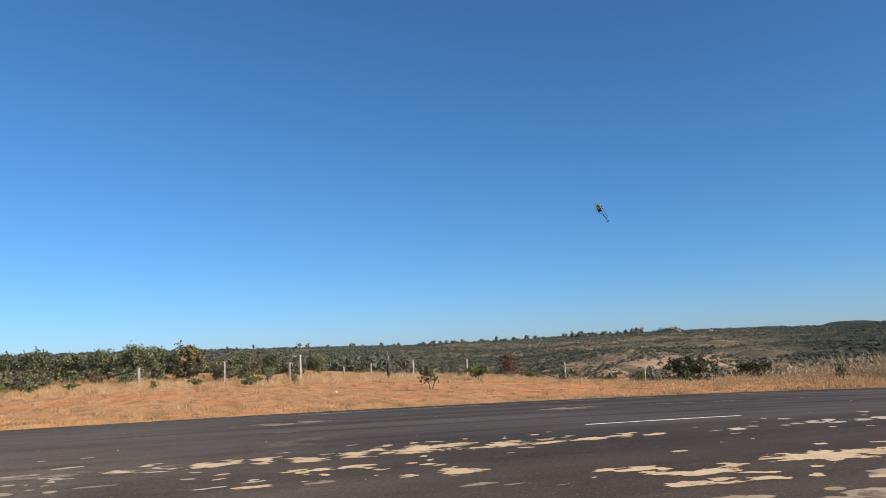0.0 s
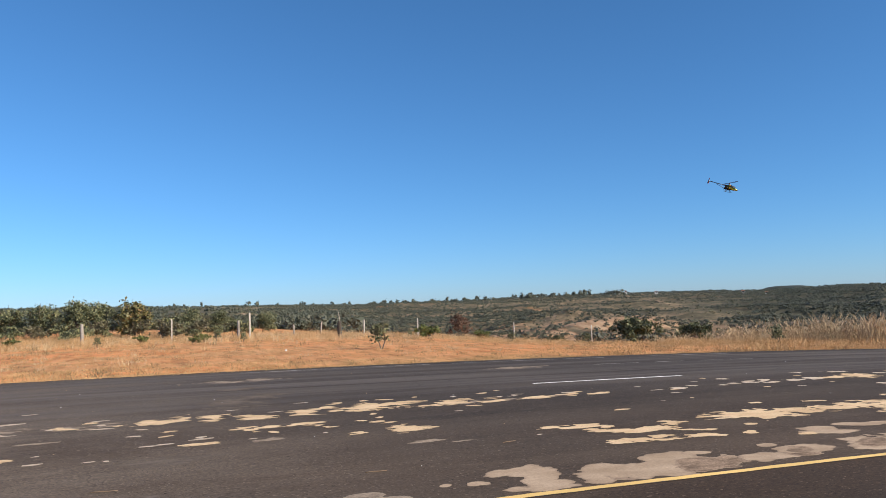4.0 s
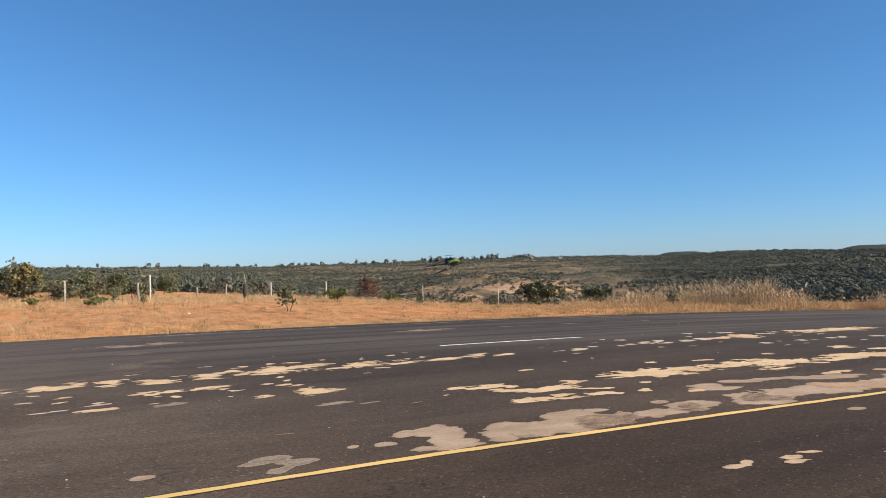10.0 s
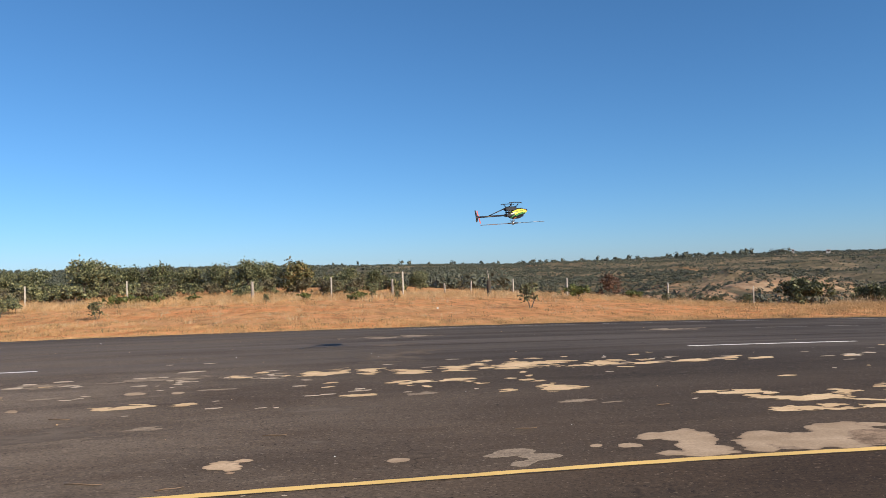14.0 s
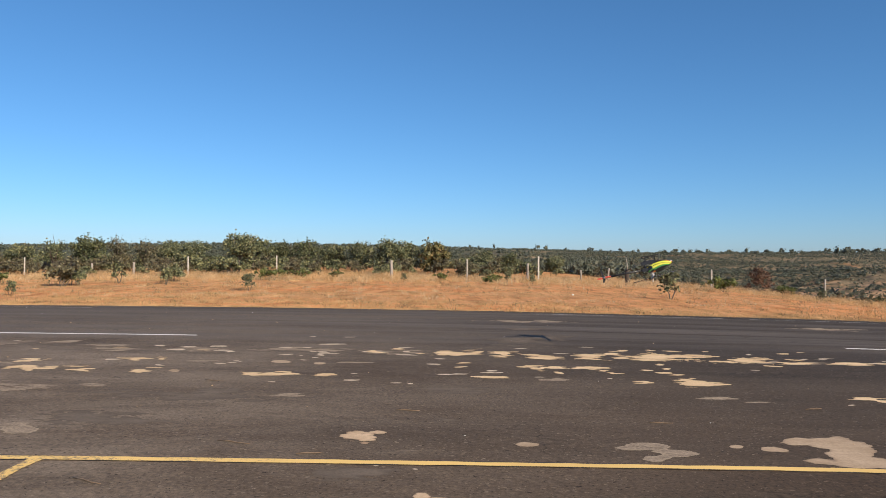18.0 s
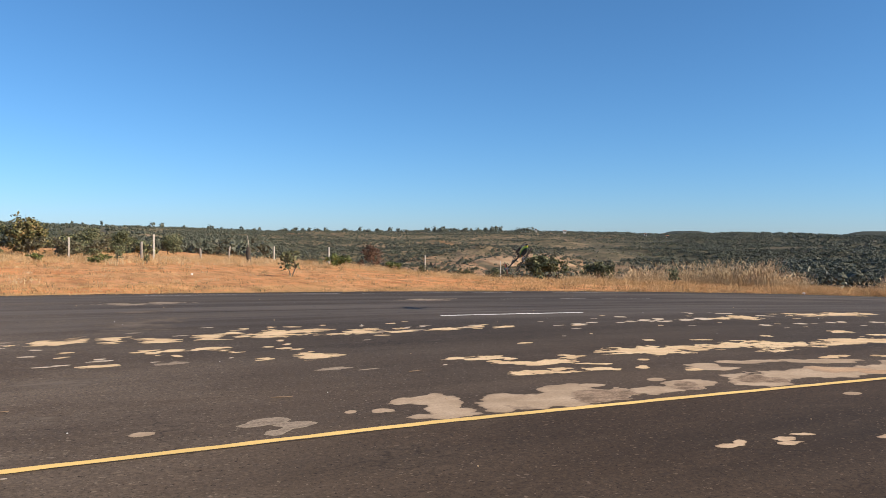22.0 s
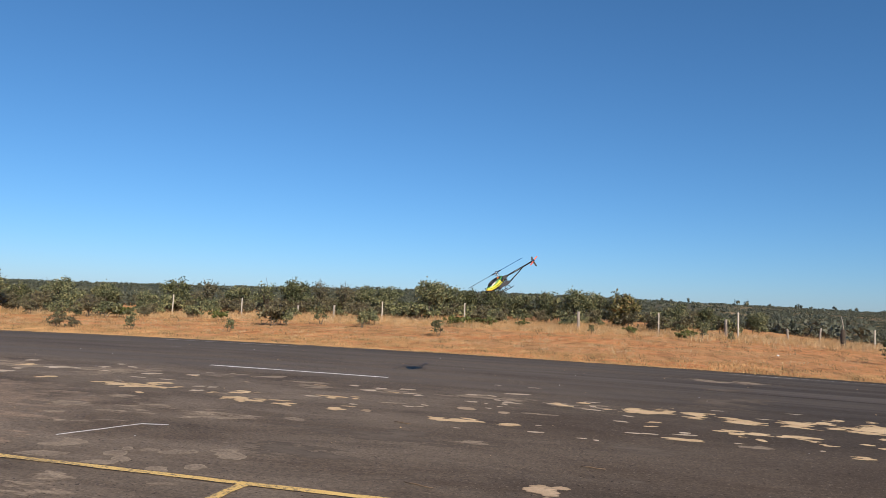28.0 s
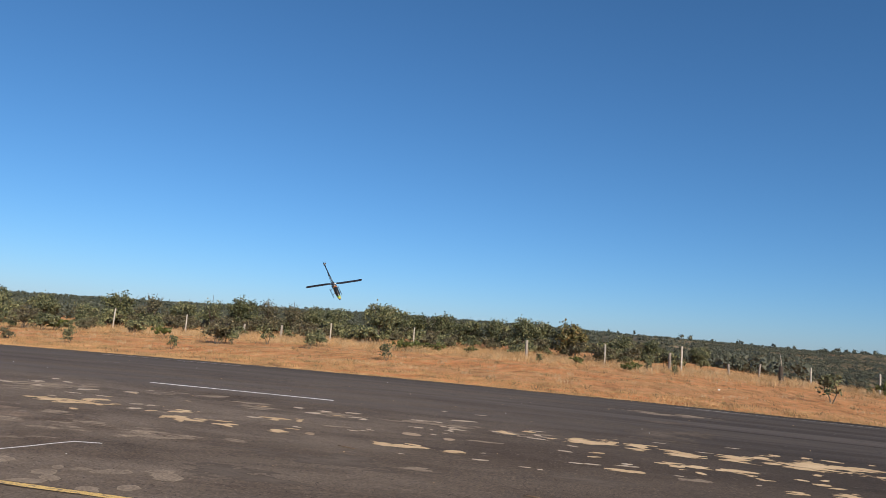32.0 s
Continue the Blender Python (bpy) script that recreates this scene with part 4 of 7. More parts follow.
worn("s", ((12.29, 8.1, 0.57, 0.26, 1), (13.18, 8.24, 0.87, 0.36, -3), (13.79, 8.15, 0.58, 0.22, -4)))
worn("s", ((10.62, 7.05, 0.3, 0.15, 1),))
worn("s", ((5.09, 8.58, 0.34, 0.13, -20), (5.46, 8.59, 0.3, 0.16, -18)))
worn("s", ((5.51, 8.21, 0.36, 0.2, -16), (5.72, 8.02, 0.39, 0.22, -15), (6.16, 8.05, 0.29, 0.18, -10), (6.59, 8.31, 0.25, 0.14, 43)))
worn("s", ((5.16, 7.44, 0.23, 0.1, -20), (5.48, 7.44, 0.37, 0.11, -21), (5.79, 7.53, 0.17, 0.12, -5)))
worn("s", ((6.51, 7.71, 0.27, 0.07, -20),))
worn("s", ((6.35, 7.34, 0.26, 0.13, -16), (5.93, 7.34, 0.13, 0.06, -18)))
worn("s", ((6.94, 7.29, 0.15, 0.06, 41),))
worn("s", ((7.46, 6.9, 0.14, 0.08, -4),))
worn("q", ((4.86, 4.13, 0.1, 0.06, -4), (5.02, 4.14, 0.1, 0.05, 27)))
worn("q", ((5.48, 4.07, 0.13, 0.08, 2), (5.43, 3.96, 0.12, 0.06, -9)))
worn("q", ((5.79, 4.12, 0.12, 0.04, -21),))
worn("q", ((6.85, 3.85, 0.25, 0.1, 20), (6.53, 3.71, 0.22, 0.07, -19), (6.96, 3.75, 0.33, 0.12, 20)))
worn("g", ((8.01, 5.1, 0.14, 0.07, 10),), rag=0.12)
worn("s", ((16.58, 12.53, 0.35, 0.22, -14), (17.59, 12.39, 0.63, 0.39, -13), (18.97, 12.45, 0.76, 0.46, 9), (20.11, 12.49, 0.54, 0.3, -8)))
worn("s", ((13.81, 12.02, 0.35, 0.26, 15), (14.64, 12.04, 0.55, 0.35, 25)))
worn("s", ((17.27, 9.2, 0.85, 0.39, 18), (16.06, 8.93, 0.36, 0.21, 5), (18.08, 9.07, 0.73, 0.36, 12)))
worn("s", ((19.16, 10.49, 0.65, 0.33, 14), (19.11, 9.86, 0.5, 0.26, 8)))
worn("s", ((12.76, 6.91, 0.41, 0.25, -6), (12.43, 6.85, 0.26, 0.16, 1)))
worn("s", ((-7.93, 10.41, 0.23, 0.21, -23), (-7.47, 10.28, 0.3, 0.2, 30), (-7.11, 10.35, 0.22, 0.1, 33)))
worn("s", ((-7.43, 10.74, 0.19, 0.15, 31),))
worn("s", ((-5.66, 9.9, 0.18, 0.12, -61), (-5.38, 9.73, 0.22, 0.09, -61), (-5.22, 9.79, 0.17, 0.08, 32)))
worn("s", ((3.53, 12.74, 0.13, 0.08, 56),))
worn("s", ((3.05, 12.67, 0.12, 0.08, 54),))
worn("s", ((3.91, 12.73, 0.15, 0.07, 17),))
worn("s", ((4.52, 12.82, 0.09, 0.05, 53),))
worn("s", ((5.84, 12.75, 0.14, 0.07, 35),))
worn("s", ((3.24, 11.12, 0.1, 0.06, 55),))
worn("s", ((2.91, 10.54, 0.11, 0.06, 16),))
worn("s", ((-1.17, 12.03, 0.1, 0.07, -85),))
worn("s", ((-1.02, 11.85, 0.13, 0.13, 51),))
worn("s", ((-0.74, 12.3, 0.12, 0.09, 87),))
worn("s", ((-0.36, 11.79, 0.09, 0.06, 88),))
worn("s", ((0.28, 10.89, 0.11, 0.08, 17),))
worn("s", ((0.27, 10.45, 0.09, 0.07, 15),))
worn("s", ((-11.24, 11.93, 0.21, 0.14, -40),))
worn("s", ((-8.32, 10.43, 0.13, 0.1, 24),))
worn("s", ((-7.06, 9.67, 0.09, 0.07, 24),))
worn("s", ((-6.18, 10.22, 0.12, 0.08, -59),))
worn("s", ((-5.75, 10.49, 0.2, 0.12, 34),))
worn("s", ((-9.46, 10.54, 0.2, 0.13, 29),))
worn("s", ((9.14, 9.42, 0.14, 0.09, 18),))
worn("s", ((10.12, 9.18, 0.27, 0.09, -13),))
worn("s", ((11.51, 6.86, 0.17, 0.06, -10),))
worn("s", ((12.9, 7.15, 0.31, 0.12, -5),))
worn("s", ((7.43, 7.76, 0.09, 0.06, 13),))
worn("s", ((12.47, 6.87, 0.35, 0.14, -3),))
worn("s", ((14.27, 9.32, 0.31, 0.21, 2),))
worn("s", ((14.68, 8.76, 0.28, 0.17, -14),))
worn("s", ((11.87, 9.2, 0.17, 0.11, 23),))
worn("s", ((8.53, 4.45, 0.08, 0.05, 12),))
worn("s", ((9.64, 4.75, 0.1, 0.05, -25),))
worn("s", ((11.47, 6.86, 0.14, 0.09, -10),))
# thin pale scabs
worn("w", ((-4.64, 12.25, 0.11, 0.08, -35),))
worn("w", ((-4.15, 12.15, 0.12, 0.08, -10),))
worn("w", ((-4.21, 11.8, 0.14, 0.08, -2),))
worn("w", ((-3.49, 11.79, 0.13, 0.08, -2),))
worn("w", ((-3.32, 11.65, 0.12, 0.06, 1),))
worn("w", ((-3.68, 12.27, 0.19, 0.09, 2),))
worn("w", ((-2.58, 12.23, 0.18, 0.09, 4),))
worn("w", ((-2.25, 12.27, 0.08, 0.07, -8),))
worn("w", ((-2.44, 11.44, 0.13, 0.07, 3),))
worn("w", ((-2.08, 11.8, 0.08, 0.07, -4),))
worn("w", ((-1.89, 12.76, 0.25, 0.1, 6),))
worn("w", ((-1.85, 11.63, 0.1, 0.08, -75),))
worn("w", ((-1.9, 11.43, 0.09, 0.07, -75),))
worn("w", ((-4.73, 10.66, 0.11, 0.06, -8),))
worn("w", ((-3.15, 10.41, 0.09, 0.05, 0),))
worn("w", ((-3.0, 10.47, 0.08, 0.05, -3),))
worn("w", ((-2.93, 10.66, 0.06, 0.05, -20),))
worn("w", ((-1.26, 11.85, 0.08, 0.07, 7),))
worn("w", ((-0.54, 11.58, 0.15, 0.06, 7),))
worn("w", ((-0.58, 11.97, 0.08, 0.05, 90),))
worn("w", ((-1.1, 9.23, 0.1, 0.05, 3),))
worn("w", ((-0.4, 9.05, 0.04, 0.03, 87),))
worn("w", ((-0.56, 9.11, 0.08, 0.03, 5),))
worn("w", ((-1.17, 9.76, 0.04, 0.04, -75),))
worn("w", ((-1.69, 13.89, 0.13, 0.06, 8),))
worn("w", ((-2.43, 13.89, 0.12, 0.06, 6),))
worn("w", ((-0.05, 11.26, 0.09, 0.06, 12),))
worn("w", ((-0.13, 10.68, 0.1, 0.05, 7),))
worn("w", ((0.66, 10.19, 0.07, 0.05, 14),))
worn("w", ((1.26, 9.73, 0.08, 0.04, 10),))
worn("w", ((-0.5, 5.57, 0.04, 0.02, -1),))
worn("w", ((-0.19, 5.5, 0.03, 0.02, 1),))
worn("w", ((-3.87, 10.17, 0.07, 0.05, -49),))
worn("w", ((-1.89, 11.13, 0.05, 0.05, -61),))
worn("w", ((-2.04, 10.88, 0.06, 0.05, -15),))
worn("w", ((-2.16, 11.34, 0.05, 0.03, -75),))
worn("w", ((-2.07, 9.04, 0.07, 0.03, 1),))
worn("w", ((5.89, 12.12, 0.12, 0.06, 26),))
worn("w", ((6.17, 12.1, 0.13, 0.06, 23),))
worn("w", ((5.17, 12.56, 0.09, 0.04, 55),))
worn("w", ((2.18, 9.74, 0.05, 0.04, 42),))
worn("w", ((4.56, 8.3, 0.06, 0.03, 31),))
worn("w", ((-10.44, 11.83, 0.25, 0.15, 33),))
worn("w", ((-10.76, 10.86, 0.17, 0.1, 31),))
worn("w", ((-11.75, 12.61, 0.16, 0.13, 28),))
worn("w", ((-10.82, 11.3, 0.11, 0.09, -27),))
worn("w", ((-10.04, 11.87, 0.11, 0.09, -33),))
worn("w", ((-9.78, 12.32, 0.13, 0.1, -48),))
worn("w", ((-9.38, 12.62, 0.11, 0.09, -53),))
worn("w", ((-9.33, 11.75, 0.15, 0.12, 31),))
worn("w", ((-8.42, 11.81, 0.18, 0.11, 35),))
worn("w", ((-7.69, 12.1, 0.16, 0.09, 37),))
worn("w", ((-6.75, 10.75, 0.1, 0.07, 35),))
worn("w", ((-6.48, 10.75, 0.1, 0.07, 36),))
worn("w", ((-6.52, 10.32, 0.12, 0.08, 33),))
worn("w", ((-9.89, 12.95, 0.09, 0.08, -51),))
worn("w", ((-14.88, 12.68, 0.46, 0.22, 77),))
worn("w", ((-13.51, 11.79, 0.18, 0.12, -89),))
worn("w", ((-13.1, 12.06, 0.15, 0.11, -67),))
worn("w", ((-10.88, 10.6, 0.17, 0.11, 74),))
worn("w", ((-10.63, 10.82, 0.17, 0.1, 67),))
worn("w", ((-19.88, 16.87, 0.5, 0.22, -85),))
worn("w", ((-18.31, 15.47, 0.35, 0.19, -82),))
worn("w", ((-17.17, 15.47, 0.24, 0.14, -69),))
worn("w", ((11.57, 11.98, 0.25, 0.16, 40),))
worn("w", ((11.0, 11.91, 0.23, 0.12, 44),))
worn("w", ((12.04, 12.15, 0.26, 0.14, 41),))
worn("w", ((11.89, 11.75, 0.21, 0.18, -1),))
worn("w", ((12.61, 11.93, 0.25, 0.19, -15),))
worn("w", ((13.29, 11.99, 0.29, 0.16, 35),))
worn("w", ((9.5, 11.69, 0.16, 0.15, -7),))
worn("w", ((9.99, 11.89, 0.19, 0.12, -34),))
worn("w", ((10.61, 11.74, 0.11, 0.1, 14),))
worn("w", ((15.15, 12.99, 0.29, 0.18, -21),))
worn("w", ((11.49, 12.8, 0.17, 0.13, -26),))
worn("w", ((13.7, 10.66, 0.17, 0.1, 25),))
worn("w", ((14.95, 10.69, 0.19, 0.12, 16),))
worn("w", ((16.49, 10.84, 0.25, 0.16, 9),))
worn("w", ((17.54, 10.6, 0.32, 0.19, 8),))
worn("w", ((17.34, 9.91, 0.35, 0.2, -8),))
worn("w", ((14.13, 7.65, 0.15, 0.09, -8),))
worn("w", ((14.14, 13.22, 0.17, 0.12, 28),))
worn("w", ((15.85, 12.31, 0.24, 0.17, 8),))
worn("w", ((16.01, 10.75, 0.19, 0.12, 16),))
worn("w", ((14.06, 6.99, 0.17, 0.1, -9),))
worn("w", ((24.58, 13.44, 0.88, 0.32, -17),))
# crumbs of sand strewn along the worn bands
rnd = random.Random(91)
for i in range(70):
    x = rnd.uniform(-11.0, 22.0)
    far_band = i % 3 > 0
    y = rnd.gauss(12.0, 0.45) if far_band else rnd.gauss(10.3, 0.6)
    worn("s" if i % 2 else "w", ((x, y, rnd.uniform(0.04, 0.16), rnd.uniform(0.025, 0.06), rnd.uniform(-6, 6)),))


# ---------------------------------------------------------------- plants
def leaf_fan(rnd, centre, size, count, flat=0.6):
    """Small folded leaves scattered about a point: vertices and faces."""
    verts, faces = [], []
    for _ in range(count):
        d = Vector((rnd.gauss(0, 1), rnd.gauss(0, 1), rnd.gauss(0, 0.8))) * 0.42
        if d.length > 1.05:
            d = d.normalized() * rnd.uniform(0.6, 1.0)
        p = Vector(centre) + d * size[0]
        t = Vector((rnd.uniform(-1, 1), rnd.uniform(-1, 1), rnd.uniform(-0.5, 0.9))).normalized()
        s = t.cross(Vector((rnd.uniform(-1, 1), rnd.uniform(-1, 1), rnd.uniform(-1, 1)))).normalized()
        w = size[1] * rnd.uniform(0.7, 1.35)
        b = len(verts)
        verts += [p - t * w * 0.2, p + t * w * 0.4 + s * w * 0.42, p + t * w, p + t * w * 0.4 - s * w * 0.42]
        faces += [(b, b + 1, b + 2), (b, b + 2, b + 3)]
    return verts, faces


def build_tree(name, label, category, seed, height, spread, leaf, leaf_size=0.14, clumps=34, leaves=34, low=0.25, stems=1, twiggy=0.0):
    """A cerrado tree: crooked tapered trunk, limbs that fork, and leaf clumps round the limb ends."""
    rnd = random.Random(seed)
    root = new(name)
    tagged(root, label, category)
    bm = bmesh.new()
    tips = []
    for s in range(stems):
        lean = Vector((rnd.uniform(-0.25, 0.25), rnd.uniform(-0.25, 0.25), 0)) * (1 if stems == 1 else 2.0)
        fork = height * rnd.uniform(0.28, 0.42)
        r0 = 0.028 * height / math.sqrt(stems)
        base = Vector((rnd.uniform(-0.1, 0.1), rnd.uniform(-0.1, 0.1), 0)) * (stems - 1)
        mid = base + lean * fork * 0.5 + Vector((rnd.uniform(-0.05, 0.05), 0, fork * 0.5))
        top = base + lean * fork + Vector((0, 0, fork))
        tube(bm, [base - Vector((0, 0, 0.12)), base + Vector((0, 0, 0.02)), mid, top], [r0 * 1.4, r0 * 1.15, r0 * 0.9, r0 * 0.75], 7)
        limbs = rnd.randint(4, 6) if stems == 1 else 3
        for i in range(limbs):
            a = 2 * math.pi * (i + rnd.uniform(-0.3, 0.3)) / limbs
            out = spread * rnd.uniform(0.45, 0.85)
            up = height * rnd.uniform(0.62, 0.95) if i else height * 0.98
            end = Vector((base.x + math.cos(a) * out * (0.25 if i == 0 else 1), base.y + math.sin(a) * out * (0.25 if i == 0 else 1), up))
            knee = top.lerp(end, 0.5) + Vector((rnd.uniform(-0.12, 0.12), rnd.uniform(-0.12, 0.12), rnd.uniform(-0.05, 0.12))) * height * 0.4
            tube(bm, [top - Vector((0, 0, 0.05)), knee, end], [r0 * 0.6, r0 * 0.38, r0 * 0.12], 5)
            tips += [end, knee.lerp(end, 0.5)]
            for _ in range(2):
                e2 = knee + Vector((rnd.uniform(-1, 1) * spread * 0.4, rnd.uniform(-1, 1) * spread * 0.4, rnd.uniform(-0.05, 0.25) * height))
                tube(bm, [knee, knee.lerp(e2, 0.5) + Vector((0, 0, 0.04)), e2], [r0 * 0.3, r0 * 0.2, r0 * 0.07], 4)
                tips.append(e2)
    part("trunk", bm, M_BARK, root, "crooked grey-brown trunk with forking limbs")
    verts, faces = [], []
    for c in range(clumps):
        tip = rnd.choice(tips)
        a, q = rnd.uniform(0, 6.28), math.sqrt(rnd.random())
        loose = Vector((math.cos(a) * spread * q, math.sin(a) * spread * q, height * rnd.uniform(low, 0.93) * (1.0 - 0.28 * q * q)))
        p = tip.lerp(loose, rnd.uniform(0.25, 0.8))
        p.z = max(p.z, height * low * 0.7)
        v, f = leaf_fan(rnd, p, (height * rnd.uniform(0.10, 0.19), leaf_size), int(leaves * rnd.uniform(0.6, 1.4)))
        k = len(verts)
        verts += v
        faces += [tuple(i + k for i in q_) for q_ in f]
    link_mesh("crown", [tuple(v) for v in verts], faces, leaf, root)
    return root


def stand(ob, x, y, turn=0.0, size=1.0, sink=0.03):
    ob.matrix_basis = pose(x, y, z_at(x, y) - sink, 0, 0, turn)
    ob.scale = (size, size, size)
    return ob


def another(ob, x, y, turn, size, label=""):
    o = copy_thing(ob, pose(x, y, z_at(x, y) - 0.03, 0, 0, turn))
    o.scale = (size, size, size)
    if label:
        o["label"] = label
    return o


def polar(az, r):
    return r * math.sin(radians(az)), r * math.cos(radians(az))


GREEN = "green-leaved cerrado tree behind the fence line"
kinds = [build_tree("cerrado_tree", GREEN, "tree", 11 + i, 2.75, 1.5, M_LEAF if i % 3 else M_LEAF_DARK, 0.112, 66, 56, 0.06) for i in range(6)]
sparse = [build_tree("cerrado_tree", "thin grey-brown open-crowned cerrado tree beside the fence", "tree", 41 + i, 2.9, 1.1, M_LEAF_DRY if i else M_LEAF, 0.11, 38, 24, 0.12) for i in range(3)]
yellow_tree = build_tree("cerrado_tree", "cerrado tree with yellowing leaves behind the fence", "tree", 61, 2.7, 1.35, M_LEAF_YELLOW, 0.15, 66, 36, 0.05)
for o in kinds + sparse + [yellow_tree]:
    o["group"] = "trees behind the fence"

# the hedge-like row behind the fence: azimuth in degrees, distance, scale, kind
ROW = ((-44.0, 62, 1.0, 0), (-41.5, 60, 1.05, 1), (-38.6, 62, 1.0, 2), (-36.2, 58, 0.9, 6), (-34.0, 60, 1.05, 3), (-31.6, 61, 1.1, 7),
       (-29.6, 58, 1.05, 4), (-27.8, 60, 1.1, 6), (-25.6, 57, 1.12, 0), (-23.6, 58, 1.12, 7), (-21.9, 57, 1.2, 8), (-20.2, 59, 1.0, 1), (-18.6, 57, 1.05, 5),
       (-15.4, 50, 1.12, 2), (-14.4, 53, 1.12, 5), (-12.4, 57, 0.95, 3), (-10.4, 56, 1.02, 0), (-8.6, 57, 0.98, 4), (-6.4, 56, 1.02, 1), (-4.4, 54, 1.08, 2), (-2.9, 55, 1.05, 5),
       (3.2, 55, 0.82, 1), (5.2, 60, 0.72, 0), (8.6, 62, 0.62, 4), (-0.6, 54, 1.04, 9))
pool = kinds + sparse + [yellow_tree]
first = set()
for i, (az, r, s, k) in enumerate(ROW):
    x, y = polar(az, r)
    if k not in first:
        stand(pool[k], x, y, i * 67.0, s * (0.80 + 0.2 * ((i * 37) % 10) / 10))
        first.add(k)
    else:
        another(pool[k], x, y, i * 67.0, s * 0.92)
rnd = random.Random(3)
for i in range(56):
    az = rnd.uniform(-58, 2) if i < 46 else rnd.uniform(2, 9)
    x, y = polar(az, rnd.uniform(60, 78))
    another(pool[rnd.choice((0, 1, 2, 3, 4, 5, 6, 7, 8, 7, 8))], x, y, rnd.uniform(0, 360), rnd.uniform(0.52, 0.86) * (0.8 if az > 0 else 1), "green cerrado tree in the scrub behind the fence")

low_bush = build_tree("bush", "low green undergrowth bush along the fence", "bush", 81, 1.1, 0.95, M_LEAF, 0.11, 40, 30, 0.08, stems=4)
low_bush["group"] = "undergrowth along the fence"
stand(low_bush, *polar(-17.0, 50), 0, 1.0)
twig_bush = build_tree("bush", "dull grey-brown twiggy bush along the fence", "bush", 83, 1.2, 0.9, M_LEAF_DRY, 0.10, 36, 22, 0.05, stems=4)
twig_bush["group"] = "undergrowth along the fence"
stand(twig_bush, *polar(-11.6, 48), 0, 1.0)
rnd = random.Random(4)
for i in range(58):
    az = rnd.uniform(-50, 9)
    another(low_bush if i % 3 else twig_bush, *polar(az, rnd.uniform(47, 57)), rnd.uniform(0, 360), rnd.uniform(0.5, 1.2))
for i, (az, r, s, k) in enumerate(ROW):
    another(low_bush if i % 2 else twig_bush, *polar(az + rnd.uniform(-0.7, 0.7), r - rnd.uniform(0.6, 2.2)), rnd.uniform(0, 360), rnd.uniform(0.7, 1.15) * s)
for i in range(70):
    az = rnd.uniform(-52, 3)
    another(twig_bush if i % 3 else low_bush, *polar(az, rnd.uniform(56, 64)), rnd.uniform(0, 360), rnd.uniform(0.9, 1.5), "tangled grey-green undergrowth between the trees")
dark_bush = build_tree("bush", "dense dark green bush on the verge of the slope", "bush", 71, 1.7, 1.5, M_LEAF_DARK, 0.115, 64, 58, 0.06, stems=4)
stand(dark_bush, *polar(36.3, 44), 0, 1.08)
another(dark_bush, *polar(40.3, 45), 130, 0.86)
another(dark_bush, *polar(30.3, 62), 220, 0.62, "small green bush at the valley edge")
red_bush = build_tree("bush", "bush with red-brown withered leaves by the fence", "bush", 73, 1.75, 0.95, M_LEAF_RED, 0.10, 40, 34, 0.10, stems=3)
stand(red_bush, *polar(23.1, 48), 0, 1.0)
light_bush = build_tree("bush", "low light green bush in the dry grass", "bush", 75, 0.85, 0.95, M_LEAF_LIGHT, 0.14, 30, 20, 0.2, stems=4)
stand(light_bush, *polar(20.5, 42), 0, 1.0)
another(light_bush, *polar(24.7, 46), 100, 0.85)
another(light_bush, *polar(-12.2, 43), 40, 0.75)
another(light_bush, *polar(-0.2, 42), 80, 0.6)
another(light_bush, *polar(-31.0, 42), 20, 0.7)
for az, r, s, tn in ((-13.4, 41.7, 0.8, 10), (-10.9, 42.7, 0.75, 200), (4.0, 42.0, 0.6, 60), (3.4, 40.0, 0.5, 150), (-8.2, 44, 0.6, 250), (-37.8, 47, 0.9, 300)):
    another(light_bush, *polar(az, r), tn, s, "low yellow-green bush along the fence")
another(twig_bush, *polar(-27.2, 36.4), 40, 1.2, "grey twiggy shrub standing out in the field")
another(low_bush, *polar(-26.4, 36.9), 140, 0.8, "dark low bush beside the grey shrub")
another(twig_bush, *polar(-41.7, 31.4), 70, 0.52, "low sprawling half-dead shrub near the runway")
another(twig_bush, *polar(-40.6, 31.8), 190, 0.42, "low sprawling half-dead shrub near the runway")
another(kinds[2], *polar(-46.0, 58.0), 200, 1.10, "taller green cerrado tree above the scrub")
another(low_bush, *polar(-38.5, 46.0), 70, 0.95, "green bush standing before the fence")
another(low_bush, *polar(-19.8, 40.3), 150, 0.72, "green bush standing before the fence")
dry_bush = build_tree("shrub", "sparse twiggy shrub with few dull leaves in the field", "shrub", 77, 1.05, 0.42, M_LEAF, 0.085, 40, 9, 0.10, stems=2)
stand(dry_bush, *polar(16.9, 31), 0, 1.2)
for az, r, s, tn in ((-14.7, 31, 0.8, 30), (-37.0, 30, 0.62, 90), (-20.5, 36, 0.95, 150), (-30.2, 29, 0.6, 200), (5.0, 43, 0.75, 260), (-3.0, 40, 0.6, 310), (27.0, 45, 0.7, 15), (45.8, 38, 0.95, 70), (-41.5, 40, 0.9, 40), (-23.6, 39, 1.15, 10), (6.8, 41, 0.6, 120), (19.2, 45, 0.5, 77), (32.6, 47, 0.9, 160)):
    another(dry_bush, *polar(az, r), tn, s)


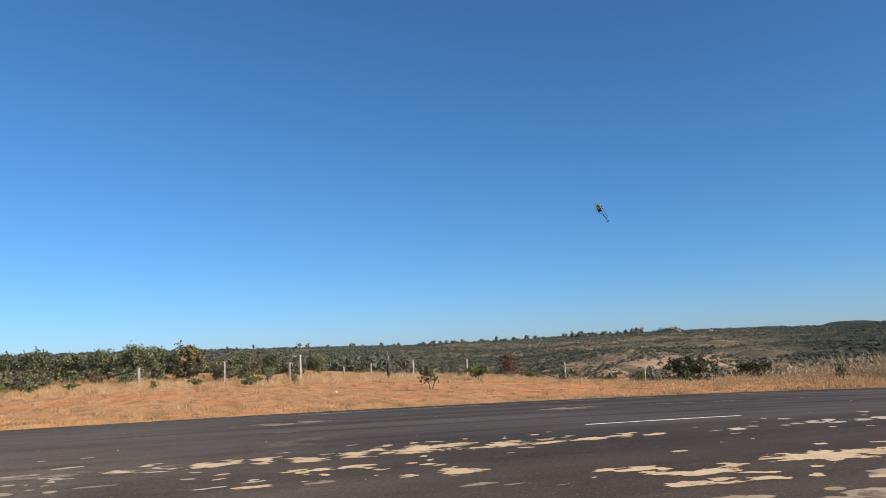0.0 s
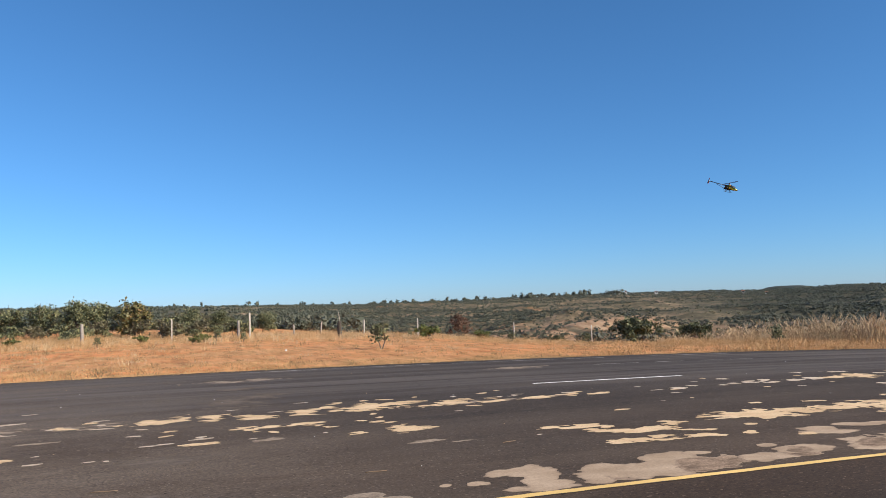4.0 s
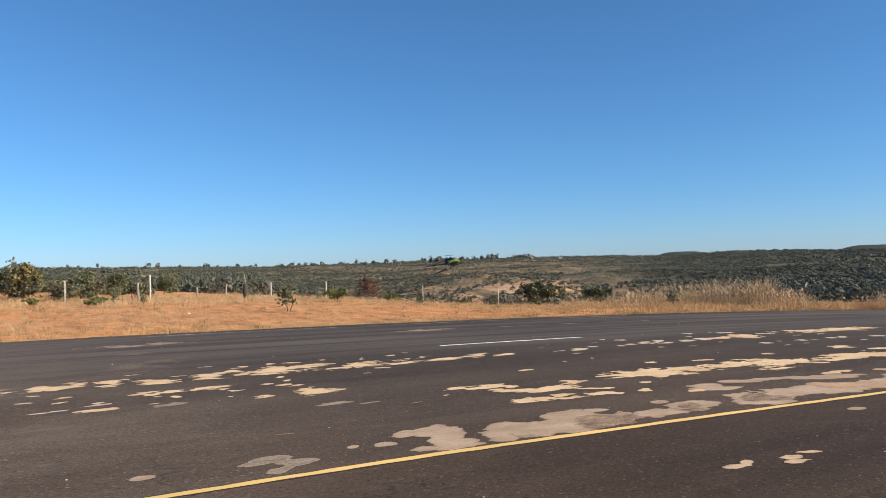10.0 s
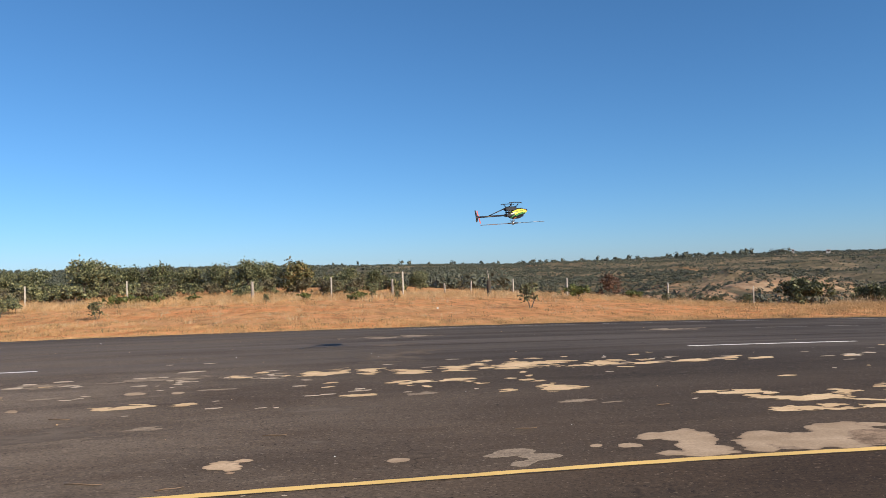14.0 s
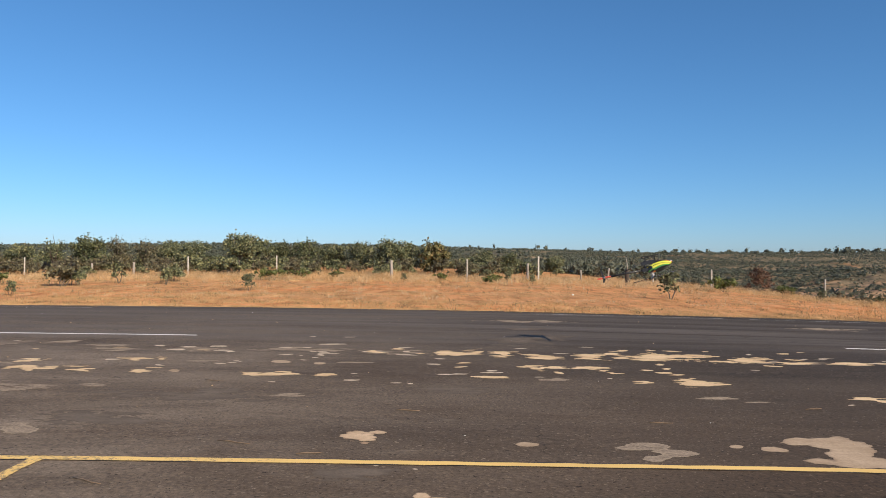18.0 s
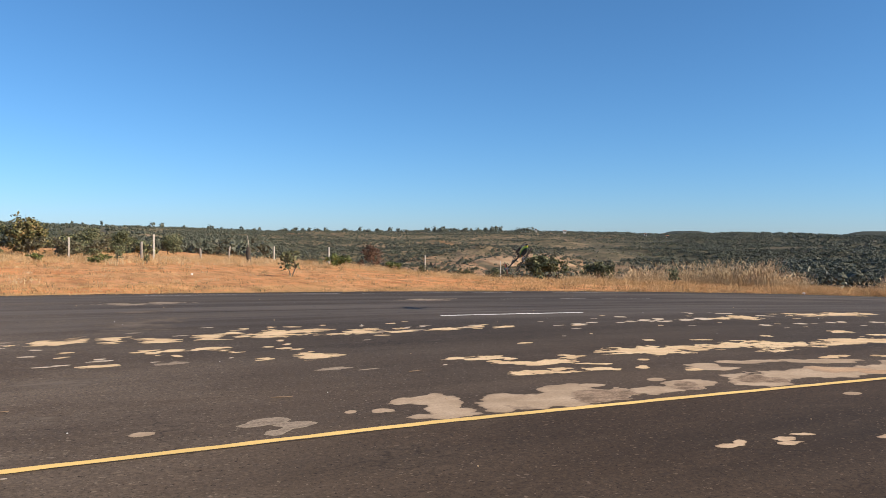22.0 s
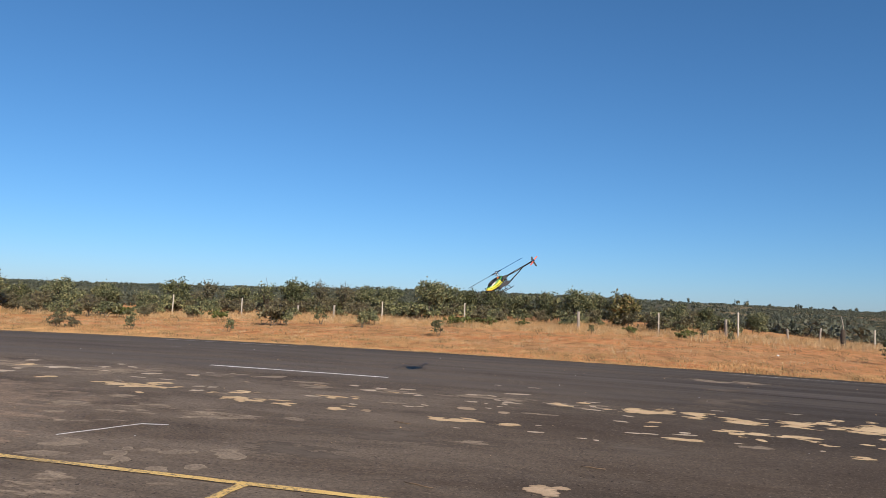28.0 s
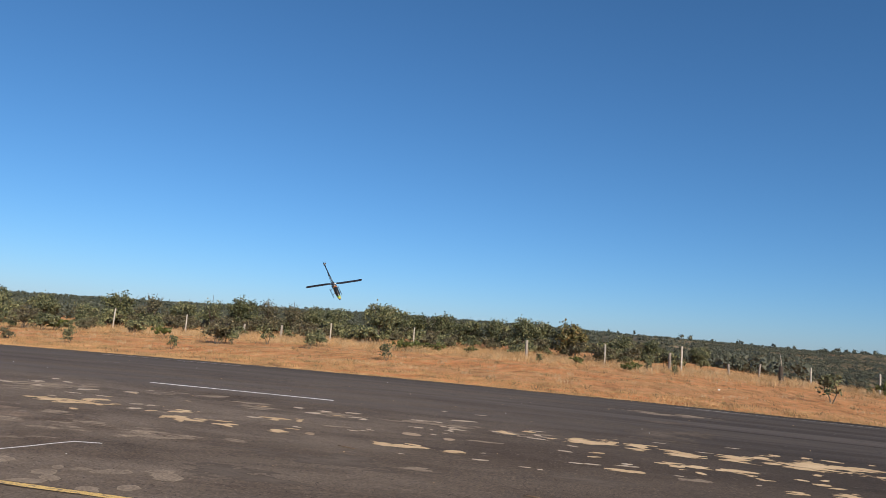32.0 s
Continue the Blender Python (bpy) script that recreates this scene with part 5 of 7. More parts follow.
# ---------------------------------------------------------------- the fence
def build_post(label, height, width, material, lean=0.0, round_top=False, seed=0):
    rnd = random.Random(seed)
    bm = bmesh.new()
    if round_top:
        pts = [(lean * height * k + rnd.uniform(-0.02, 0.02) * (k > 0), rnd.uniform(-0.015, 0.015), -0.25 + (height + 0.25) * k) for k in (0, 0.25, 0.5, 0.75, 1.0)]
        tube(bm, pts, [width * 0.56, width * 0.54, width * 0.5, width * 0.5, width * 0.42], 9)
    else:
        w = width / 2
        for z0, z1, s in ((-0.25, height * 0.985, 1.0),):
            box(bm, -w * s, w * s, -w * s, w * s, z0, z1, 0.012)
        bmesh.ops.transform(bm, matrix=Matrix.Shear("XY", 4, (lean, 0.0)), verts=bm.verts)
    ob = part("fence_post", bm, material, None, smooth=round_top)
    return tagged(ob, label, "fence post", "fence posts along the field")


WHITE_POST = "slim whitewashed concrete fence post in dry grass"
GREY_POST = "thick weathered grey wooden fence post in dry grass"
FENCE = ((-44, 0.05, 46, 0.104, 0), (-34.25, -0.16, 46, 0.088, 0), (-29.41, -0.23, 46, 0.088, 0), (-25.3, -0.65, 46, 0.19, 1), (-18.96, -0.11, 46, 0.096, 0), (-12.64, 0.02, 46, 0.096, 0),
         (-4.01, -0.33, 45.5, 0.24, 1), (1.83, -0.16, 46, 0.096, 0), (6.49, -0.48, 46, 0.22, 1), (7.29, 0.1, 46, 0.104, 0), (10.5, -0.95, 50, 0.19, 1), (12.45, -0.8, 52, 0.16, 1),
         (13.92, -0.83, 44, 0.26, 2), (15.75, -0.75, 47, 0.1, 0), (19.84, -0.79, 46, 0.096, 0), (27.19, -1.34, 46, 0.096, 0), (33, -1.75, 46, 0.088, 0), (-22.6, -0.55, 46, 0.2, 1))
LEAN = {0: 0.02, 1: 0.03, 8: 0.03, 10: -0.04, 11: 0.12, 12: -0.03, 17: 0.02}
for i, (az, el, y, w, kind) in enumerate(FENCE):
    lean = LEAN.get(i, 0.0)
    x = y * math.tan(radians(az))
    zb = z_at(x, y)
    h = 1.6 + math.hypot(x, y) * math.tan(radians(el)) - zb
    label = (WHITE_POST, GREY_POST, "dark broken wooden fence post with a loose stick")[kind]
    post = build_post(label, h, w * (0.8, 0.76, 1.0)[kind], (M_CONCRETE, M_OLD_WOOD, M_DARK_WOOD)[kind], lean, kind > 0, i)
    post.matrix_basis = pose(x, y, zb, 0, 0, i * 31.0 if kind else 12)
    if kind == 2:
        bm = bmesh.new()
        tube(bm, [(0.02, 0.02, h * 0.7), (-0.04, 0.0, h * 1.3), (-0.10, 0.03, h * 1.72)], [0.03, 0.025, 0.015], 6)
        part("stick", bm, M_OLD_WOOD, post, "thin bare stick")


# ---------------------------------------------------------------- dry grass
def field_density(x, y):
    """How thick the straw stands, from 0 to 1: bands along the runway with bare orange soil between."""
    e = y - FAR_EDGE
    band = np.exp(-((e - 1.7) / 1.6) ** 2) * 0.95 + np.exp(-((y - 34) / 3.0) ** 2) * 0.15 + ease(y, 37, 43) * 0.95
    band = band * 0.85 + 0.5 * ease(x, 8, 22)
    n = np.array([noise.fractal(Vector((a / 6.0, b / 2.6, 9.0)), 0.8, 2.1, 3) for a, b in zip(x, y)])
    return np.clip(band * (0.7 + 1.1 * n) + 0.26 + 0.7 * np.maximum(n, 0), 0.08, 1)


def grass_stuff(name, label, xs, ys, heights, material, blades, seed, spread=0.07, width=0.006, droop=0.35, plume=False):
    """Tufts of bent blades, joined into one sheet of stuff."""
    g = np.random.default_rng(seed)
    n = len(xs)
    zs = np.array([z_at(float(a), float(b)) for a, b in zip(xs, ys)])
    N = n * blades
    bx, by, bz = (np.repeat(v, blades) for v in (xs, ys, zs))
    hh = np.repeat(heights, blades) * g.uniform(0.55, 1.1, N)
    bx = bx + g.normal(0, spread, N)
    by = by + g.normal(0, spread, N)
    a = g.uniform(0, 2 * np.pi, N)
    out = hh * g.uniform(0.05, droop, N)
    face = g.uniform(0, np.pi, N)
    w = width * g.uniform(0.7, 1.4, N)
    wx, wy = np.cos(face) * w, np.sin(face) * w
    V = np.zeros((N, 5, 3))
    for k, (t, s, bend) in enumerate(((0, -1, 0), (0, 1, 0), (0.55, -0.8, 0.35), (0.55, 0.8, 0.35), (1.0, 0, 1.0))):
        V[:, k, 0] = bx + np.cos(a) * out * bend + wx * s
        V[:, k, 1] = by + np.sin(a) * out * bend + wy * s
        V[:, k, 2] = bz - 0.02 * (t == 0) + hh * t * (1 - 0.12 * bend)
    base = np.arange(N)[:, None] * 5
    T = np.concatenate([base + np.array([[0, 1, 3]]), base + np.array([[0, 3, 2]]), base + np.array([[2, 3, 4]])])
    verts, faces = V.reshape(-1, 3), T
    if plume:
        top = V[:, 4]
        P = np.zeros((N, 4, 3))
        ln = hh * 0.27
        dx, dy = np.cos(a) * 0.5, np.sin(a) * 0.5
        for k, (t, s) in enumerate(((-0.1, 0), (0.45, 1), (1.0, 0), (0.45, -1))):
            P[:, k, 0] = top[:, 0] + dx * ln * t + wx * 3.6 * s
            P[:, k, 1] = top[:, 1] + dy * ln * t + wy * 3.6 * s
            P[:, k, 2] = top[:, 2] + ln * t * 0.7
        b2 = len(verts) + np.arange(N)[:, None] * 4
        faces = np.concatenate([faces, b2 + np.array([[0, 1, 2]]), b2 + np.array([[0, 2, 3]])])
        verts = np.concatenate([verts, P.reshape(-1, 3)])
    me = bpy.data.meshes.new(name)
    me.vertices.add(len(verts))
    me.vertices.foreach_set("co", verts.astype(np.float32).ravel())
    me.loops.add(len(faces) * 3)
    me.loops.foreach_set("vertex_index", faces.astype(np.int32).ravel())
    me.polygons.add(len(faces))
    me.polygons.foreach_set("loop_start", np.arange(0, len(faces) * 3, 3, dtype=np.int32))
    me.materials.append(material)
    me.update(calc_edges=True)
    ob = new(name, me)
    return tagged(ob, label, "grass", kind="stuff")


def scatter_field(seed, count, y0, y1):
    g = np.random.default_rng(seed)
    y = y0 + (y1 - y0) * g.random(count) ** 1.25
    half = np.maximum(y * 1.3, 20)
    x = g.uniform(-1, 1, count) * half
    x = np.where(x > 0, x * 1.75, x)
    keep = g.random(count) < field_density(x, y)
    return x[keep], y[keep]


gx, gy = scatter_field(21, 60000, 20.95, 62.0)
lush = np.array([noise.fractal(Vector((a / 2.2, b / 1.6, 4.0)), 0.8, 2.1, 3) for a, b in zip(gx, gy)])
edge_band = np.exp(-((gy - 22.6) / 1.5) ** 2)
gh = (0.020 + 0.035 * np.random.default_rng(5).random(len(gx)) + 0.022 * edge_band + 0.24 * ease(gy, 36, 42) + 0.10 * ease(gx, 10, 24)) * np.clip(1.0 + 1.7 * lush, 0.25, 2.6)
grass_stuff("field_grass", "dry straw-coloured grass over orange soil", gx, gy, gh, M_STRAW, 12, 31, 0.15, 0.0042, 1.7)
# low sparse stubble over the open soil
sx_, sy_ = scatter_field(79, 30000, 24.0, 40.0)
patchy_ = np.array([noise.fractal(Vector((a / 1.1, b / 0.9, 7.0)), 0.8, 2.1, 3) for a, b in zip(sx_, sy_)])
sel = patchy_ > 0.02
grass_stuff("stubble", "thin low stubble in patches over bare orange soil", sx_[sel], sy_[sel], 0.03 + 0.09 * np.clip(patchy_[sel], 0, 1) + 0.05 * np.random.default_rng(26).random(sel.sum()), M_STUBBLE, 7, 38, 0.10, 0.0042, 1.5)
# bunch grass standing in clumps
cx_, cy_ = scatter_field(77, 1900, 24.5, 46.0)
grass_stuff("bunch_grass", "pale clumps of bunch grass scattered over the soil", cx_, cy_, 0.08 + (0.10 + 0.20 * ease(cy_, 26, 42)) * np.random.default_rng(6).random(len(cx_)) ** 1.5, M_PLUME, 20, 35, 0.12, 0.0042, 1.0)
dx_, dy_ = scatter_field(78, 7000, 21.2, 60.0)
grass_stuff("dull_tufts", "dull brown withered tufts among the straw", dx_, dy_, 0.06 + (0.06 + 0.28 * ease(dy_, 26, 44)) * np.random.default_rng(16).random(len(dx_)) ** 1.3, M_TUSSOCK, 16, 36, 0.13, 0.0048, 1.3)
# a ragged fringe that creeps over the runway's edge
g0 = np.random.default_rng(8)
fx = g0.uniform(-45, 55, 2600)
fy = FAR_EDGE + np.abs(g0.normal(0, 0.22, len(fx))) - 0.03
grass_stuff("edge_grass", "short dry grass fringing the asphalt edge", fx, fy, 0.015 + 0.03 * g0.random(len(fx)), M_STRAW, 12, 32, 0.14, 0.0042, 2.2)
# tall plumed grass where the field drops away, in clumps
g1 = np.random.default_rng(9)
ca = np.concatenate([g1.uniform(42.5, 54.6, 150), g1.uniform(37, 44, 26), g1.uniform(58.2, 66, 60), g1.uniform(54.5, 58.5, 14)])
cr = np.where(ca > 54.6, 43.0, 40.0) + g1.random(len(ca)) * 4.0
ch = np.interp(ca, [37, 42, 45, 50, 52, 54.3, 55.2, 57.6, 58.6, 60, 64, 68], [0.5, 0.75, 1.0, 1.32, 1.25, 0.95, 0.45, 0.35, 0.65, 0.95, 0.95, 0.8]) * (0.55 + 0.60 * g1.random(len(ca)))
many_ = 8
ta = np.repeat(ca, many_) + g1.normal(0, 0.26, len(ca) * many_)
tr = np.repeat(cr, many_) + g1.normal(0, 0.3, len(ca) * many_)
th = np.repeat(ch, many_) * g1.uniform(0.65, 1.1, len(ta))
tx, ty = tr * np.sin(np.radians(ta)), tr * np.cos(np.radians(ta))
ok = ty > FAR_EDGE + 0.6
grass_stuff("tall_grass", "tall dry plumed grass at the edge of the drop", tx[ok], ty[ok], th[ok], M_PLUME, 6, 33, 0.14, 0.0042, 0.5, True)
# lower straw in front of it and on the bank
ba = g1.uniform(38, 68, 5200)
br = 34.0 + 9.0 * g1.random(5200)
bx_, by_ = br * np.sin(np.radians(ba)), br * np.cos(np.radians(ba))
ok = by_ > FAR_EDGE + 0.15
grass_stuff("bank_grass", "knee-high tangled straw on the bank below the tall grass", bx_[ok], by_[ok], (0.10 + 0.35 * ease(br[ok], 36, 41)) * g1.uniform(0.5, 1.2, ok.sum()), M_STRAW, 12, 37, 0.17, 0.0046, 1.3)
wx_ = g1.uniform(-52, 26, 3200)
wy_ = 39 + 13 * g1.random(3200) ** 0.8
grass_stuff("fence_grass", "knee-high dry grass along the fence", wx_, wy_, 0.15 + 0.36 * g1.random(3200) ** 1.5, M_PLUME, 12, 34, 0.22, 0.0055, 1.1)


# ---------------------------------------------------------------- the far scrub
def woods(name, label, az, r, size, seed, tall=1.0, detail=None):
    """Thousands of small uneven tree crowns: a lumpy core and loose sprays each."""
    g = np.random.default_rng(seed)
    n = len(az)
    x, y = r * np.sin(az), r * np.cos(az)
    z = land_z(x, y) + hill_rough(x, y)
    bm = bmesh.new()
    bmesh.ops.create_icosphere(bm, subdivisions=1, radius=0.5)
    core = np.array([v.co[:] for v in bm.verts])
    tris = np.array([[v.index for v in f.verts] for f in bm.faces])
    bm.free()
    nv = len(core)
    V, F = [], []
    for v in range(n):
        s, h = size[v], size[v] * np.broadcast_to(tall, n)[v] * g.uniform(0.7, 1.15)
        lumps, many, k2 = detail or ((3, 130, 0.048) if r[v] < 200 else (3, 60, 0.058) if r[v] < 330 else (3, 26, 0.062) if r[v] < 560 else (2, 12, 0.075))
        bulk = 0.16 if r[v] < 200 else 0.30 if r[v] < 330 else 0.44
        for q in range(int(lumps)):
            p = core * (1 + g.normal(0, 0.25, (nv, 1))) * bulk * (1 if lumps > 1 else 1.7)
            at = g.normal(0, 0.20, 3) * (s, s, h * 0.6) * (lumps > 1)
            V.append(p * (s, s, h) + at + (x[v], y[v], z[v] + h * 0.5))
            F.append(tris)
        d = g.normal(0, 1, (many, 3))
        d /= np.linalg.norm(d, axis=1)[:, None]
        d *= 0.8 + 0.35 * np.sin(d[:, :1] * 4.1 + v) * np.cos(d[:, 1:2] * 5.3 + 2 * v)
        c = d * g.uniform(0.30, 0.56, (many, 1)) * (s, s, h) + (x[v], y[v], z[v] + h * 0.52)
        t = g.normal(0, 1, (many, 3)) * k2 * s
        u = g.normal(0, 1, (many, 3)) * k2 * s
        V.append(np.stack([c - t, c + u, c + t, c - u], 1).reshape(-1, 3))
        k = np.arange(many)[:, None] * 4
        F.append(np.concatenate([k + [[0, 1, 2]], k + [[0, 2, 3]]]))
    off = np.cumsum([0] + [len(v) for v in V])[:-1]
    verts = np.concatenate(V)
    faces = np.concatenate([f + o for f, o in zip(F, off)])
    me = bpy.data.meshes.new(name)
    me.vertices.add(len(verts))
    me.vertices.foreach_set("co", verts.astype(np.float32).ravel())
    me.loops.add(len(faces) * 3)
    me.loops.foreach_set("vertex_index", faces.astype(np.int32).ravel())
    me.polygons.add(len(faces))
    me.polygons.foreach_set("loop_start", np.arange(0, len(faces) * 3, 3, dtype=np.int32))
    me.materials.append(M_LOW if detail and detail[0] == 1 else M_WOODS)
    me.update(calc_edges=True)
    return tagged(new(name, me), label, "scrub", kind="stuff")


g2 = np.random.default_rng(14)


def thickets(x, y):
    """How closed the scrub is: masses of trees with grassy openings between."""
    return np.array([0.7 * noise.fractal(Vector((a / 210 + 0.3 * b / 120, b / 110, 2.0)), 0.8, 2.1, 3) + 0.75 * noise.fractal(Vector((a / 62, b / 48, 6.0)), 0.8, 2.1, 3) for a, b in zip(x, y)])


def bare_ground(x, y, grow=0.0):
    return np.any([np.hypot(x - c[0], y - c[1]) < keep + grow for c, _, keep in SCARS], axis=0)


HILL = 64000
waz = np.radians(np.where(g2.random(HILL) < 0.78, g2.uniform(8, 72, HILL), g2.uniform(44, 72, HILL)))
wr = np.exp(g2.uniform(math.log(170), math.log(1180), HILL))
wx, wy = wr * np.sin(waz), wr * np.cos(waz)
bar = -0.17 - 0.50 * (1 - ease(np.degrees(waz), 17, 29)) - 0.62 * ease(np.degrees(waz), 39, 52) - 0.6 * ease(wr, 820, 1000) + 0.10 * (g2.random(HILL) - 0.5)
ok = (thickets(wx, wy) > bar) & (~bare_ground(wx, wy) | (g2.random(HILL) < 0.20))
closed = ease(np.degrees(waz[ok]), 42, 53)
woods("hill_scrub", "dark green scrub trees over the far hillside", waz[ok], wr[ok], (0.85 + 1.2 * g2.random(ok.sum()) ** 2) * (1 + wr[ok] / 1100) * (1 + 0.5 * closed), 15, 0.8 - 0.28 * closed)
SHRUBS = 24000
taz = np.radians(g2.uniform(6, 70, SHRUBS))
tr_ = np.exp(g2.uniform(math.log(190), math.log(1000), SHRUBS))
tx_, ty_ = tr_ * np.sin(taz), tr_ * np.cos(taz)
ok = ~bare_ground(tx_, ty_, 4.0) | (g2.random(SHRUBS) < 0.4)
woods("hill_shrubs", "low dull shrubs and tussocks between the scrub trees", taz[ok], tr_[ok], ((0.7 + 0.9 * g2.random(SHRUBS) ** 2) * (1 + tr_ / 1300))[ok], 25, 0.55, (1, 5, 0.09))
laz = np.radians(g2.uniform(-70, 14, 9500))
lr = np.exp(g2.uniform(math.log(84), math.log(1180), 9500))
woods("plain_scrub", "green scrub woodland on the plain beyond the field", laz, lr, (1.4 + 0.9 * g2.random(9500)) * np.clip(0.75 + lr / 650, 0, 2.3), 16, 0.7)
raz = np.radians(g2.uniform(-70, 72, 2600))
woods("ridge_scrub", "dark treeline along the skyline ridge", raz, g2.uniform(1120, 1230, 2600), 3.4 + 3.2 * g2.random(2600) ** 2, 17, 0.62)
eaz = np.radians(np.concatenate([g2.normal(28.4, 0.45, 14), g2.normal(32.4, 0.22, 8), g2.normal(29.8, 1.6, 14), g2.normal(34.8, 0.35, 10), g2.normal(20, 5, 26), g2.uniform(-50, 20, 26)]))
woods("skyline_trees", "taller single trees standing out on the skyline", eaz, g2.uniform(1080, 1180, len(eaz)), 4.5 + 4.5 * g2.random(len(eaz)), 18, 1.15, (3, 40, 0.055))
vaz = np.radians(np.concatenate([g2.uniform(43, 68, 640), g2.uniform(10, 43, 160)]))
woods("valley_scrub", "green scrub on the slope below the field", vaz, np.exp(g2.uniform(math.log(78), math.log(170), 800)), 1.2 + 1.8 * g2.random(800), 19, 0.9)


def far_house(az, r, width, depth, height, turn):
    x, y = polar(az, r)
    z = float(land_z(x, y) + hill_rough(x, y)) + 2.2
    root = tagged(new("farm_house"), "small white farm house with a clay roof on the ridge", "house", "houses on the ridge")
    root.matrix_basis = pose(x, y, z, 0, 0, turn)
    bm = bmesh.new()
    box(bm, -width / 2, width / 2, -depth / 2, depth / 2, -5.0, height)
    part("wall", bm, M_WALL, root, smooth=False)
    bm = bmesh.new()
    a, b, h = width / 2 + 0.4, depth / 2 + 0.5, height
    v = [bm.verts.new(p) for p in ((-a, -b, h), (a, -b, h), (a, b, h), (-a, b, h), (-a, 0, h + 0.8), (a, 0, h + 0.8))]
    for f in ((0, 1, 5, 4), (2, 3, 4, 5), (0, 4, 3), (1, 2, 5), (0, 3, 2, 1)):
        bm.faces.new([v[i] for i in f])
    part("roof", bm, M_ROOF, root, "low weathered clay roof", smooth=False)
    for k in (-0.28, 0.05, 0.3):
        bm = bmesh.new()
        box(bm, width * k - 0.5, width * k + 0.5, -depth / 2 - 0.03, -depth / 2 + 0.05, 0.9 if k != 0.05 else 0.0, 2.1)
        part("window" if k != 0.05 else "door", bm, M_GLASS_DARK, root, smooth=False)


for az, r, w, tn in ((35.2, 1165, 3.4, 35), (35.65, 1170, 3.0, 30), (37.85, 1085, 4.6, 35), (43.8, 980, 3.0, 40), (45.35, 925, 3.0, 45)):
    far_house(az, r, w, 4, 2.2, -tn)


# ---------------------------------------------------------------- litter and stones on the strip
def build_litter(name, label, x, y, size, material, z=None):
    rnd = random.Random(int(x * 100))
    bm = bmesh.new()
    bmesh.ops.create_icosphere(bm, subdivisions=1, radius=1.0)
    for v in bm.verts:
        v.co *= rnd.uniform(0.75, 1.15)
        v.co = Vector((v.co.x * size[0], v.co.y * size[1], v.co.z * size[2]))
    ob = part(name, bm, material, None, smooth=False)
    ob.matrix_basis = pose(x, y, (z_at(x, y) if y > FAR_EDGE else float(strip_z(x, y))) + size[2] * 0.7, 0, 0, rnd.uniform(0, 90))
    return tagged(ob, label, "litter" if material is M_LITTER else "stone")


build_litter("litter_bag", "crumpled white plastic litter on the orange soil", *polar(9.9, 31.0), (0.06, 0.045, 0.045), M_LITTER)
build_litter("paper_scrap", "small white scrap of paper in the verge", *polar(54.5, 36.0), (0.10, 0.06, 0.06), M_LITTER)
rnd = random.Random(12)
for i in range(84):
    x, y = rnd.uniform(-14, 18), rnd.uniform(3.6, 20)
    s = rnd.uniform(0.004, 0.009) * (1 + y / 22)
    build_litter("pebble", "small pale pebble lying on the asphalt", x, y, (s, s * 0.8, s * 0.6), M_SAND if i % 3 else M_LITTER)["group"] = "pebbles on the runway"


def build_stick(x0, y0, x1, y1):
    bm = bmesh.new()
    k = Vector(((x1 - x0) / 2, (y1 - y0) / 2, 0))
    pts = [-k, -k * 0.3 + Vector((0, 0.012, 0)), k * 0.4 - Vector((0, 0.01, 0)), k]
    tube(bm, pts, [0.004, 0.0055, 0.0045, 0.003], 5)
    ob = part("stick", bm, M_TWIG, None)
    x, y = (x0 + x1) / 2, (y0 + y1) / 2
    ob.matrix_basis = pose(x, y, float(strip_z(x, y)) + 0.006)
    return tagged(ob, "thin dry stick lying on the asphalt", "stick", "sticks on the runway")


for s in ((-1.88, 6.23, -1.58, 6.12), (-0.47, 7.56, -0.23, 7.52), (-2.55, 5.15, -2.3, 5.02), (-1.15, 5.85, -0.95, 5.9), (3.9, 8.0, 4.1, 8.06), (-2.9, 9.1, -2.65, 9.0), (2.0, 7.2, 2.22, 7.18), (-3.0, 4.6, -2.86, 4.5)):
    build_stick(*s)


# ---------------------------------------------------------------- the model helicopter
def loft(bm, sections, sides=20, power=2.4):
    """A body through oval sections: x, centre z, half width, half height."""
    rings = []
    for x, cz, hw, hh in sections:
        ring = []
        for k in range(sides):
            a = 2 * math.pi * k / sides
            c, s = math.cos(a), math.sin(a)
            ring.append(bm.verts.new((x, math.copysign(abs(c) ** (2 / power), c) * hw, cz + math.copysign(abs(s) ** (2 / power), s) * hh)))
        rings.append(ring)
    for a, b in zip(rings, rings[1:]):
        for k in range(sides):
            bm.faces.new((a[k], a[(k + 1) % sides], b[(k + 1) % sides], b[k]))
    bm.faces.new(rings[0])
    bm.faces.new(rings[-1][::-1])


